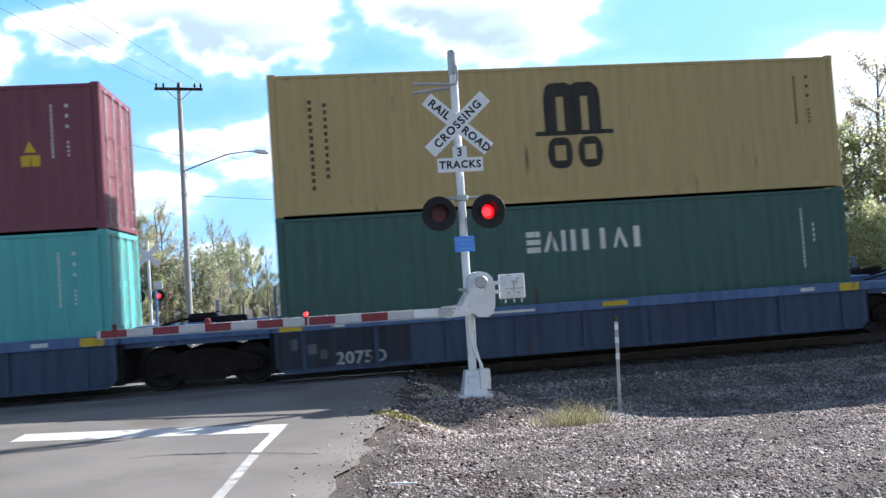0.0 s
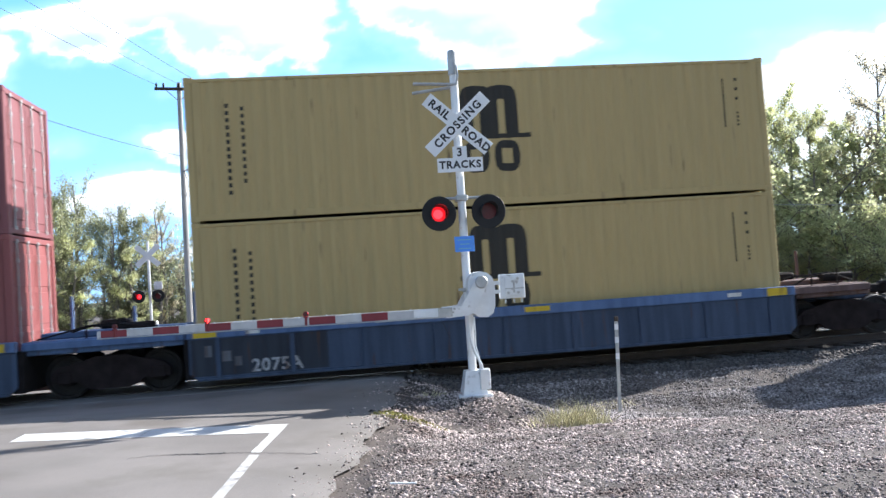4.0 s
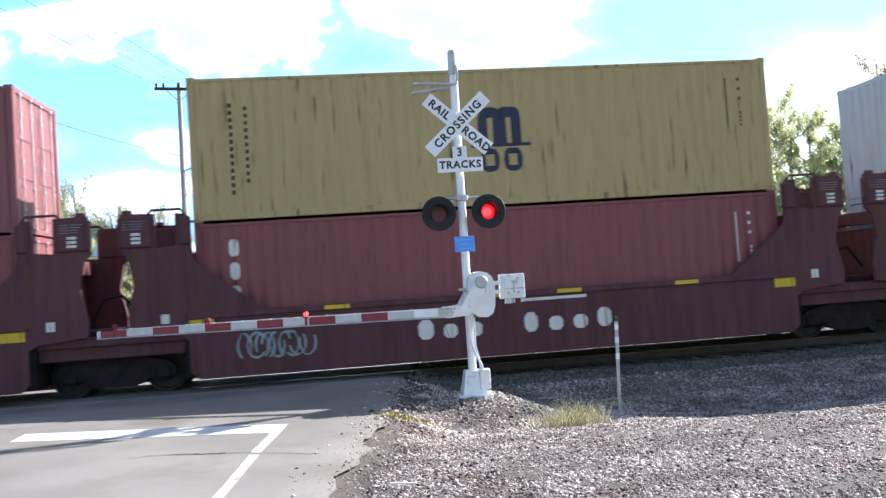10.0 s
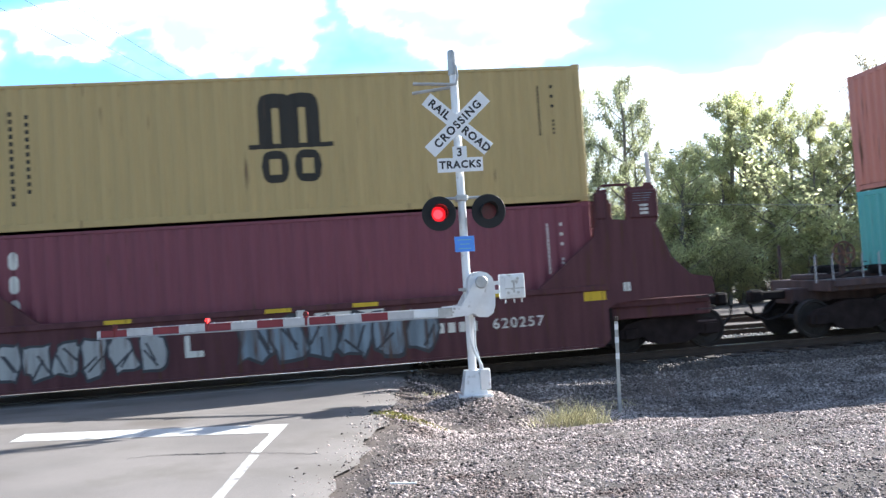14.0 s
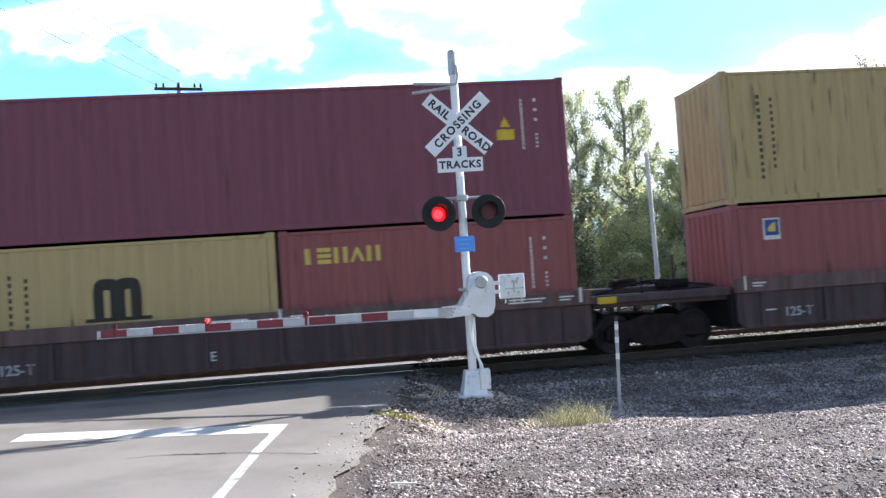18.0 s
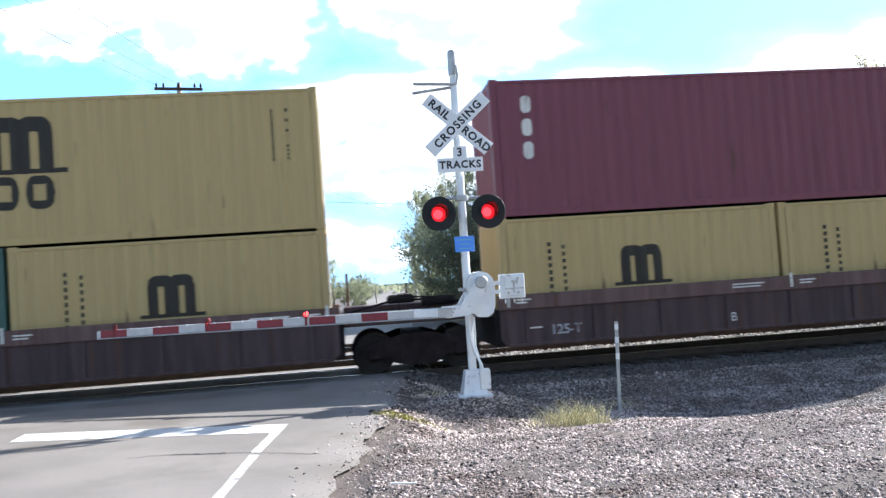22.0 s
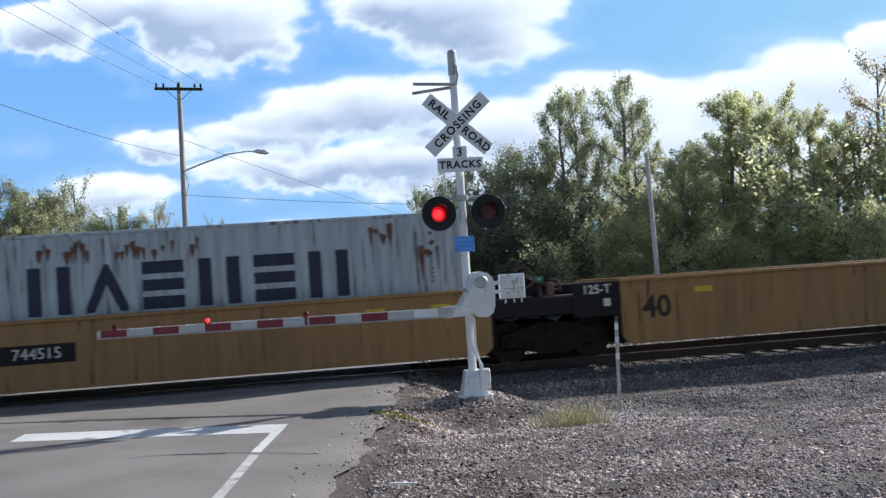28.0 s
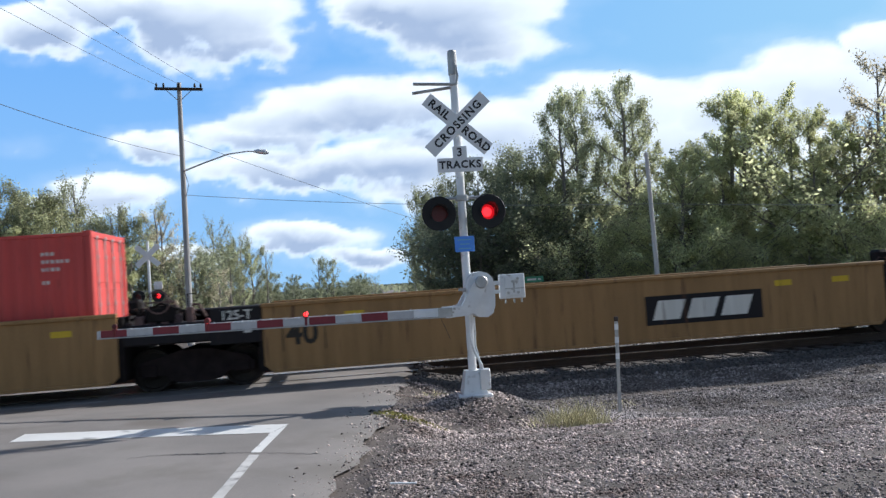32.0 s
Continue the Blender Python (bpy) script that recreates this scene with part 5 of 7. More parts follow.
def tower(car, sx, mat):
    """One end bulkhead that holds the upper container: sloped gusset plates, posts and head blocks."""
    e = L40 / 2
    for sy in (-1, 1):
        y0, y1 = (-1.50, -1.40) if sy < 0 else (1.40, 1.50)
        out = [(e - 1.35, 1.30), (e - 0.05, 2.35), (e + 0.05, 2.75), (e + 0.08, 2.85), (e + 0.10, 3.30), (e + 0.30, 3.32), (e + 0.31, 2.70), (e + 0.68, 2.66), (e + 0.70, 3.33), (e + 1.32, 3.35), (e + 1.37, 2.85), (e + 1.35, 2.62), (e + 1.22, 2.5), (e + 1.12, 1.95), (e + 1.26, 1.35), (e + 1.24, 1.05), (e + 0.3, 0.95), (e - 0.2, 0.6), (e - 1.35, 0.6)]
        part("bulkhead_plate", Solid().prism([(sx * x, z) for x, z in out], y0, y1), mat, car, "tall sloped bulkhead plate")
        part("bulkhead_block", Solid().box(min(sx * (e + 0.74), sx * (e + 1.36)), max(sx * (e + 0.74), sx * (e + 1.36)), min(sy * 1.36, sy * 1.55), max(sy * 1.36, sy * 1.55), 2.68, 3.28, 0.03), mat, car, "bulkhead head block")
        part("bulkhead_block", Solid().box(min(sx * (e + 0.02), sx * (e + 0.24)), max(sx * (e + 0.02), sx * (e + 0.24)), min(sy * 1.36, sy * 1.54), max(sy * 1.36, sy * 1.54), 2.7, 3.26, 0.03), mat, car, "bulkhead head block")
        part("top_tube", Solid().tube([(sx * (e + 0.12), sy * 1.45, 3.30), (sx * (e + 0.20), sy * 1.45, 3.40), (sx * (e + 0.74), sy * 1.45, 3.40), (sx * (e + 0.82), sy * 1.45, 3.32)], 0.028, 6), mat, car, "bent tube over the opening")
        part("lug", Solid().box(min(sx * (e + 1.1), sx * (e + 1.28)), max(sx * (e + 1.1), sx * (e + 1.28)), min(sy * 1.4, sy * 1.5), max(sy * 1.4, sy * 1.5), 3.28, 3.42, 0.02), mat, car)
    part("bulkhead", Solid().box(min(sx * (e + 0.3), sx * (e + 0.42)), max(sx * (e + 0.3), sx * (e + 0.42)), -1.40, 1.40, 1.0, 2.2, 0.02).box(min(sx * (e + 0.3), sx * (e + 0.6)), max(sx * (e + 0.3), sx * (e + 0.6)), -1.40, 1.40, 2.3, 2.6, 0.02), mat, car, "cross bulkhead")
    x = sx * (e + 1.04)
    for k, z in enumerate((2.92, 2.84, 2.76)):
        patch(car, x - 0.08, x + 0.09, z, z + 0.05, M_WHITE, "small white panel", -1.554)
    for k in range(4):
        patch(car, x - 0.22, x + 0.2 - 0.03 * k, 3.19 - 0.05 * k, 3.20 - 0.05 * k, M_SPRAY, "fine white lines", -1.554)


def flare(car, sx, h):
    """Sloping gusset plates and steps at the outer end of the set."""
    out = [(h + 0.9, 1.02), (h + 2.35, 1.02), (h + 2.3, 1.38), (h + 1.85, 1.45), (h + 1.45, 1.85), (h + 1.15, 2.6), (h + 0.9, 2.7)]
    for y0, y1 in ((-1.47, -1.42), (1.42, 1.47)):
        part("gusset_plate", Solid().prism([(sx * x, z) for x, z in out], y0, y1), M_BROWNCAR, car, "flared red brown gusset plate")
    for k in range(3):
        x0, x1 = sorted((sx * (h + 1.9), sx * (h + 2.3)))
        part("step", Solid().box(x0, x1, -1.5, -1.44, 0.45 + 0.25 * k, 0.48 + 0.25 * k), M_DARKCAR, car, "narrow metal step")


def tower_car(u, word, digits, left_end, right_end, gap=3.22, paint_bits=()):
    c = car_thing("red brown well car with tall end bulkheads and pale letters", u + L40 / 2)
    h = L40 / 2 + 0.15
    well_sides(c, h, 0.12, 1.36, 1.24, M_BROWNCAR, M_BROWNCAR, ribs=False)
    for sx in (-1, 1):
        tower(c, sx, M_BROWNCAR)
    if word:
        a = -h + word
        for k, (w, hh) in enumerate(((0.34, 0.42), (0.30, 0.30), (0.30, 0.30), (0, 0), (0.30, 0.42), (0.32, 0.30), (0.32, 0.30), (0.32, 0.42))):
            x = a + k * 0.51 + (0.12 if k > 3 else 0)
            if w:
                ww, hi = w * 0.9, hh * 0.92
                c1, c2 = ww * 0.25, hi * 0.25
                s = Solid().prism([(x + c1, 0.52), (x + ww - c1, 0.52), (x + ww, 0.52 + c2), (x + ww, 0.52 + hi - c2), (x + ww - c1, 0.52 + hi), (x + c1, 0.52 + hi), (x, 0.52 + hi - c2), (x, 0.52 + c2)], -1.507, -1.504)
                part("lettering", s, M_WHITE, c, "pale block letter")
    if digits:
        first = digits == "first"
        number(c, "620257", 0.29, (-h + 2.45) if first else (h - 1.9), 0.78 if first else 0.72, None, -1.504, 1.25, 0.004)
        x = (-h + 0.9) if first else (h - 3.55)
        for k in range(4):
            patch(c, x + k * 0.22, x + k * 0.22 + 0.14, 0.68 if first else 0.62, 0.88 if first else 0.82, M_WHITE, "pale block letter")
    for x in (-h + 2.6, -h + 5.6, h - 5.2, h - 2.7):
        patch(c, x, x + (0.5 if abs(x) < 5 else 0.42), 1.26, 1.34, M_MARK, "yellow marking", -1.554)
    for x in (-h + 0.02, h - 0.5):
        patch(c, x, x + 0.46, 1.05, 1.24, M_MARK, "yellow marking")
    patch(c, -h + 6.2, -h + 6.35, 1.12, 1.28, M_WHITE, "small white label", -1.556)
    patch(c, -h + 6.55, -h + 7.9, 1.14, 1.20, M_WHITE, "row of small white marks")
    patch(c, h + 0.35, h + 0.5, 1.2, 1.38, M_WHITE, "small white label")
    patch(c, -h - 0.5, -h - 0.35, 1.2, 1.38, M_WHITE, "small white label")
    for fn in paint_bits:
        fn(c, h)
    end_deck(c, h, h + (gap - 0.3 if not right_end else 2.3), 1.02, M_BROWNCAR, False, 0.42)
    if right_end:
        truck(c, h + 1.5)
        coupler(c, h + 2.4, 0.9)
        flare(c, 1, h)
    else:
        truck(c, h + gap / 2 - 0.15)
    part("hose", Solid().tube([(h + 1.0, -0.8, 1.3), (h + 1.25, -0.9, 1.75), (h + 1.6, -0.9, 1.8), (h + 2.0, -0.8, 1.35)], 0.03, 8), M_RUBBER, c, "black air hose")
    if left_end:
        end_deck(c, -h - 2.6, -h, 1.02, M_DARKCAR, True)
        for dx, top in ((-1.35, 1.75), (-1.75, 1.6), (-2.3, 1.65)):
            part("grab_post", Solid().box(-h + dx - 0.03, -h + dx + 0.03, -1.22, -1.16, 1.0, top, 0.01), M_DARKCAR, c, "dark upright post")
        flare(c, -1, h)
        truck(c, -h - 1.5)
        coupler(c, -h - 2.2, -0.9)
    return c


def scrawl(c, x0, z0, count, w, h, mat, fill, seed, label):
    """Sprayed paint: fat overlapping crooked shapes with a dark outline, no letters."""
    rnd = random.Random(seed)
    for k in range(count):
        x = x0 + k * w
        ww, hh = w * rnd.uniform(1.0, 1.25), h * rnd.uniform(0.85, 1.05)
        n = 14
        lean = rnd.uniform(-0.25, 0.3)
        wob = [rnd.uniform(0.72, 1.12) for _ in range(n)]
        lift = 0.0026 * k

        def ring(f, y):
            out = []
            for i in range(n):
                a = 2 * math.pi * i / n
                cx, cz = math.cos(a), math.sin(a)
                px = math.copysign(abs(cx) ** 0.5, cx) * ww / 2 * f * wob[i]
                pz = math.copysign(abs(cz) ** 0.5, cz) * hh / 2 * f * wob[(i * 3) % n]
                out.append((x + ww / 2 + px + lean * pz, z0 + h / 2 + pz))
            return Solid().prism(out, y - 0.001, y)
        part("sprayed_paint", ring(1.0, -1.504 - lift), mat, c, "dark sprayed outline")
        part("sprayed_paint", ring(0.84, -1.5055 - lift), fill, c, label)
        for _ in range(2):
            u, v = x + ww * rnd.uniform(0.3, 0.7), z0 + h * rnd.uniform(0.25, 0.6)
            s = Solid().box(-ww * 0.035, ww * 0.035, -0.001, 0.0, -h * 0.22, h * 0.22, 0.0, pose(u, -1.507 - lift, v, 0, rnd.uniform(-50, 50), 0))
            part("sprayed_paint", s, mat, c, "dark sprayed stroke")


def tag(c, x0, z0, length, h, mat, seed, label):
    """A sprayed tag: thin crooked looping strokes, no letters."""
    rnd = random.Random(seed)
    x, k = x0, 0
    while x < x0 + length:
        w = h * rnd.uniform(0.45, 0.8)
        turn, sweep = rnd.uniform(0, 6.28), rnd.choice((-1, 1)) * rnd.uniform(3.2, 5.6)
        vs = []
        for i in range(11):
            a = turn + sweep * i / 10
            px, pz = x + w / 2 + math.cos(a) * w * 0.5, z0 + h / 2 + math.sin(a) * h * 0.5 * rnd.uniform(0.92, 1.08)
            nx, nz, half = math.cos(a), math.sin(a), 0.018 + 0.008 * math.sin(i)
            y = -1.5052 - 0.0004 * (k % 5)
            vs += [(px - nx * half, y, pz - nz * half), (px + nx * half, y, pz + nz * half)]
        part("sprayed_stroke", Solid().add(vs, [(2 * i, 2 * i + 1, 2 * i + 3, 2 * i + 2) for i in range(10)]), mat, c, label)
        x, k = x + w * rnd.uniform(0.35, 0.7), k + 1


def dark_car(u, left_end, right_end, gap=3.45, letters="125-T"):
    c = car_thing("dark grimy brown double-stack well car with dusty top chord", u + L40 / 2)
    h = L40 / 2 + 0.15
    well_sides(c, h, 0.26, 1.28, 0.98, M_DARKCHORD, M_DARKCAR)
    number(c, letters, 0.27, -h + 1.35, 0.52, M_FADED, -1.504, 1.0, 0.006)
    patch(c, -h + 0.55, -h + 0.85, 0.58, 0.61, M_WHITE, "pale dash")
    number(c, {131.50: "A", 147.10: "E", 162.75: "D", 178.68: "C", 194.40: "B"}[u], 0.26, -h + 4.95, 0.50)
    patch(c, -h + 0.16, -h + 0.20, 1.04, 1.34, M_WHITE, "white strip", -1.556)
    patch(c, -0.02, 0.04, 1.04, 1.34, M_WHITE, "white strip", -1.556)
    patch(c, h - 0.24, h - 0.18, 1.04, 1.34, M_WHITE, "white strip", -1.556)
    for x, w in ((-h + 0.34, 0.3), (-1.3, 0.7), (0.2, 0.35), (h - 1.7, 0.75), (h - 0.65, 0.3)):
        for k in range(2):
            patch(c, x, x + w - 0.08 * k, 1.16 - 0.06 * k, 1.19 - 0.06 * k, M_WHITE, "row of small white marks", -1.554)
    patch(c, h + 0.2, h + 0.6, 0.96, 1.10, M_MARK, "yellow marking", -1.365)
    end_deck(c, h, h + (gap - 0.3 if not right_end else 2.9), 1.12, M_DARKCAR)
    if right_end:
        truck(c, h + 1.55)
        coupler(c, h + 3.35, 0.9)
        part("draft_sill", Solid().box(h + 0.2, h + 3.4, -0.4, 0.4, 0.60, 0.98, 0.03), M_DARKCAR, c)
        part("end_beam", Solid().box(h + 2.7, h + 2.95, -1.3, 1.3, 0.66, 1.0, 0.03), M_DARKCAR, c, "dark cross beam at the car end")
        brake_stand(c, h + 1.95, 1.12)
    else:
        truck(c, h + gap / 2 - 0.15)
    if left_end:
        end_deck(c, -h - 2.3, -h, 1.12, M_DARKCAR)
        truck(c, -h - 1.55)
        coupler(c, -h - 2.6, -1.0)
        part("draft_sill", Solid().box(-h - 2.7, -h - 0.2, -0.35, 0.35, 0.60, 0.95, 0.03), M_DARKCAR, c)
        brake_stand(c, -h - 1.75, 1.12)
    return c


def brake_stand(car, x, top):
    """A hand brake wheel on its post with pale grab irons beside it."""
    part("brake_post", Solid().box(x - 0.05, x + 0.05, -0.92, -0.82, top - 0.05, top + 0.75, 0.01), M_DARKCAR, car, "dark hand brake post")
    wheel = Solid().lathe([(0.23, -0.015), (0.27, -0.015), (0.27, 0.015), (0.23, 0.015), (0.23, -0.015)], 20, pose(x, -0.97, top + 0.55))
    for a in (0, 60, 120):
        wheel.box(-0.24, 0.24, -0.01, 0.01, -0.016, 0.016, 0.0, pose(x, -0.97, top + 0.55, 0, a, 0))
    part("hand_brake_wheel", wheel, M_RUSTPATCH, car, "rusty red hand brake wheel")
    for dx in (-0.85, -0.45, 0.25, 0.65):
        part("grab_iron", Solid().tube([(x + dx, -1.22, top - 0.05), (x + dx, -1.22, top + 0.52), (x + dx + 0.06, -1.18, top + 0.55)], 0.016, 6), M_FADED, car, "pale upright grab iron")


def plum_car(u):
    c = car_thing("long plum brown single well car with pale number", u + L40 / 2)
    h = L40 / 2 + 1.7
    well_sides(c, h, 0.20, 1.40, 1.30, M_PLUMCAR, M_PLUMCAR, ribs=False)
    number(c, "71843", 0.29, -h + 5.15, 0.97, None, -1.504, 1.1, 0.004)
    for k in range(3):
        patch(c, -h + 3.80 + 0.26 * k, -h + 3.99 + 0.26 * k, 0.87, 1.08, M_WHITE, "pale block letter")
    part("emblem", Solid().lathe([(0.10, -0.002), (0.13, -0.004), (0.13, 0.0)], 20, pose(-h + 6.1, -1.504, 0.96)), M_MARK, c, "faded round emblem")
    scrawl(c, -h + 7.8, 1.0, 4, 0.3, 0.3, M_INK, M_BLUECHORD, 4, "blue sprayed shape")
    patch(c, h - 3.1, h - 2.5, 1.10, 1.17, M_MARK, "yellow marking")
    for sx in (-1, 1):
        a, b = sorted((sx * h, sx * (h + 2.6)))
        end_deck(c, a, b, 1.08, M_PLUMCAR, True, 0.38)
        for y0, y1 in ((-1.49, -1.43), (1.43, 1.49)):
            part("end_gusset", Solid().prism([(sx * (h + 0.02), 0.55), (sx * (h + 1.5), 0.80), (sx * (h + 1.5), 1.02), (sx * (h + 0.02), 1.36)], y0, y1), M_PLUMCAR, c, "tapering plum brown side plate")
        truck(c, sx * (h + 0.95))
        brake_stand(c, sx * (h + 1.3), 1.08)
        coupler(c, sx * (h + 2.5), sx * 1.0)
    return c


def ochre_car(u, left_end, gap=3.62, panel=True):
    c = car_thing("ochre yellow well car with dark panel of white block letters", u + L40 / 2)
    h = L40 / 2 + 0.45
    well_sides(c, h, 0.14, 1.46, 1.38, M_OCHRECAR, M_OCHRECAR, ribs=False)
    number(c, "40", 0.62, -h + 0.75, 0.82, M_INK, -1.504, 1.0, 0.016)
    for x in (-h + 0.36, -h + 1.18):
        patch(c, x, x + 0.02, 0.5, 1.15, M_INK, "thin dark line")
    if panel:
        x0 = h - 5.35
        part("name_panel", Solid().box(x0, x0 + 2.55, -1.508, -1.504, 0.45, 1.05), M_BLACKCAR, c, "black rectangular panel")
        for k in range(3):
            x = x0 + 0.14 + 0.74 * k
            s = Solid().prism([(x, 0.55), (x + 0.58, 0.55), (x + 0.74, 0.95), (x + 0.14, 0.95)], -1.511, -1.509)
            part("lettering", s, M_WHITE, c, "white slanted block letter")
    else:
        part("name_panel", Solid().box(-h + 2.4, -h + 5.1, -1.508, -1.504, 0.62, 0.98), M_BLACKCAR, c, "black number panel")
        number(c, "744515", 0.30, -h + 4.40, 0.80, None, -1.511, 1.0)
        for k in range(4):
            patch(c, -h + 2.55 + 0.24 * k, -h + 2.70 + 0.24 * k, 0.70, 0.91, M_WHITE, "white block letter", -1.509)
    for x in (-4.95, 4.05, 5.35):
        patch(c, x, x + 0.38, 1.08, 1.20, M_MARK, "dull yellow marking")
    # black end over the truck, with its lettering
    for x0, x1 in ((h, h + gap * 0.5 - 0.1), (-h - gap * 0.5 + 0.1, -h)):
        part("end_frame", Solid().box(x0, x1, -1.42, 1.42, 0.80, 1.20, 0.03).box(x0, x1, -0.4, 0.4, 1.2, 1.42, 0.03), M_BLACKCAR, c, "black end frame over the truck")
    part("end_plate", Solid().box(-h - 1.0, -h - 0.02, -1.47, -1.43, 0.72, 1.42, 0.01), M_BLACKCAR, c, "black end plate")
    number(c, "125-T", 0.25, -h - 0.50, 1.27, None, -1.474, 1.0, 0.005)
    patch(c, -h - 0.36, -h - 0.22, 0.92, 1.08, M_WHITE, "small white plate", -1.474)
    s = Solid()
    for dx in (0.35, 0.6, 1.3):
        s.tube([(h + dx, -1.25, 1.15), (h + dx, -1.25, 1.75), (h + dx + 0.15, -1.25, 1.75)], 0.02, 6)
    s.box(h + 0.5, h + 1.1, -1.3, -0.9, 1.2, 1.55, 0.06).tube([(h + 0.2, -1.2, 1.3), (h + 0.8, -1.3, 1.6), (h + 1.5, -1.2, 1.3)], 0.03, 6)
    s.box(h + 0.15, h + 0.4, -1.2, -0.8, 1.4, 1.7, 0.06)
    part("brake_gear", s, M_RUBBER, c, "black brake gear and hoses")
    rnd = random.Random(9)
    for i in range(6):
        x0 = h + 0.1 + 0.24 * i
        z0 = rnd.uniform(1.2, 1.45)
        g = Solid().tube([(x0, -1.0, z0), (x0 + 0.08, -1.15, z0 + 0.22), (x0 + 0.2, -1.2, z0 + 0.20), (x0 + 0.3, -1.05, z0 - 0.05)], 0.028, 6)
        g.box(x0 - 0.05, x0 + 0.1, -1.28, -1.1, 1.15, 1.25 + 0.12 * (i % 3), 0.02)
        part("brake_pipe", g, M_DARKCHORD if i % 2 else M_DARKCAR, c, "dusty brown brake pipe and bracket")
    part("hand_brake_wheel", Solid().lathe([(0.20, -0.012), (0.235, -0.012), (0.235, 0.012), (0.20, 0.012), (0.20, -0.012)], 20, pose(h + 0.75, -1.33, 1.62)).box(-0.2, 0.2, -0.01, 0.01, -0.015, 0.015, 0.0, pose(h + 0.75, -1.33, 1.62)), M_DARKCHORD, c, "round hand brake wheel")
    truck(c, h + gap / 2 - 0.45)
    if left_end:
        truck(c, -h - 1.3)
        coupler(c, -h - 1.9, -0.9)
        part("end_wall", Solid().prism([(-h - 1.6, 0.9), (-h, 0.9), (-h, 2.1), (-h - 0.5, 2.1), (-h - 1.5, 1.75)], -1.2, 1.2), M_DARKCHORD, c, "rusty brown end frame")
    return c


# ---- the consist ----
def emblem_square(t, L, x, z, s=0.31):
    z += 0.24
    decal(t, M_WHITE, L, [bar(x - 0.03, x + s + 0.03, z - 0.03, z + s + 0.12)], "white border", name="panel")
    decal(t, M_LOGOBLUE, L, [bar(x, x + s, z + 0.06, z + s + 0.09)], "dark blue square emblem", lift=0.008, name="panel")
    decal(t, M_GOLD, L, [(x + 0.06, x + 0.25, lambda q: z + 0.14, lambda q: z + 0.2 + (q - x) * 0.6)], "pale yellow flag shape", lift=0.012, name="panel")


def build_train():
    base = 0.23
    # blue articulated set
    blue_car(-16.56, "2075C", False, False)
    blue_car(-1.15, "2075D", False, False)
    blue_car(14.42, "2075E", False, False)
    blue_car(29.99, "2075A", False, True)
    t = container(-16.56, base, L40, HC, M_TEAL, "teal green corrugated shipping container")
    decal(t, M_WHITE, L40, serials(L40, HC), "small white code marks", small=True)
    t = maroon_box(-16.56, base + HC, M_PLUM, note=" with yellow warning label")
    hazard(t, L40, L40 / 2 - 1.5, HC - 1.35)
    t = container(-1.15, base, L40, HC, M_GREEN, "dark green corrugated shipping container with white letters")
    blocks(t, M_WHITE, L40, -L40 / 2 + 5.08, HC - 1.02, "havssas", 0.30, 0.07, 0.44, "white block letter")
    decal(t, M_WHITE, L40, column_word(L40 / 2 - 1.05, HC - 0.42, 13, 0.05, 0.085, 0.015) + column_word(L40 / 2 - 0.8, HC - 0.75, 4, 0.05, 0.08, 0.03), "small white code marks", small=True)
    yellow_box(-1.15, base + HC, logo=5.65)
    t = maroon_box(14.42, base, M_OXIDE, note=" with square emblem")
    emblem_square(t, L40, -L40 / 2 + 0.85, HC - 1.0)
    t = maroon_box(14.42, base + HC, M_MAROON, note=" with small yellow label")
    decal(t, M_MARK, L40, [bar(-L40 / 2 + 0.45, -L40 / 2 + 0.65, 0.72, 0.92)], "small yellow label")
    yellow_box(29.99, base, logo=5.5)
    yellow_box(29.99, base + HC, logo=5.5)
    # red brown set with bulkheads
    def paint_a(c, h):
        tag(c, h - 4.2, 0.66, 1.75, 0.42, M_SPRAYTEAL, 11, "pale teal sprayed stroke")
        tag(c, h - 2.2, 0.78, 0.75, 0.32, M_SPRAYTEAL, 12, "pale teal sprayed stroke")
    def paint_b(c, h):
        tag(c, -h + 0.9, 0.42, 1.3, 0.48, M_SPRAYTEAL, 13, "pale teal sprayed stroke")
    def paint_c(c, h):
        scrawl(c, -h + 0.55, 0.22, 6, 0.52, 0.90, M_DARKGREY, M_SPRAYPALE, 14, "pale grey sprayed shape")
        scrawl(c, -h + 5.0, 0.20, 6, 0.66, 1.05, M_DARKGREY, M_SPRAY, 15, "dull blue grey sprayed shape")
        patch(c, -h + 4.05, -h + 4.15, 0.52, 0.94, M_WHITE, "pale block letter")
        patch(c, -h + 4.15, -h + 4.4, 0.52, 0.64, M_WHITE, "pale block letter")
    tower_car(50.01, 6.95, "first", True, False)
    tower_car(65.40, 4.35, "", False, False, paint_bits=(paint_a,))
    tower_car(80.84, 4.42, "", False, False, paint_bits=(paint_b,))
    def paint_d(c, h):
        tag(c, h - 4.6, 0.80, 1.1, 0.5, M_SPRAYPALE, 17, "pale grey sprayed stroke")
    tower_car(96.25, 4.4, "", False, False, paint_bits=(paint_d,))
    tower_car(111.65, 0, "620257", False, True, paint_bits=(paint_c,))
    t = maroon_box(50.01, base, M_WINE, tex=True)
    hazard(t, L40, L40 / 2 - 1.55, 1.35)
    t = container(50.01, base + HC, L40, HC, M_CRIMSON, "crimson red corrugated shipping container with white block letters")
    blocks(t, M_WHITE, L40, -L40 / 2 + 0.62, HC - 0.93, "hvs", 0.24, 0.05, 0.50, "white block letter")
    decal(t, M_WHITE, L40, serials(L40, HC), "small white code marks", small=True)
    decal(t, M_MARK, L40, [bar(L40 / 2 - 0.68, L40 / 2 - 0.4, 0.62, 0.98)], "yellow label")
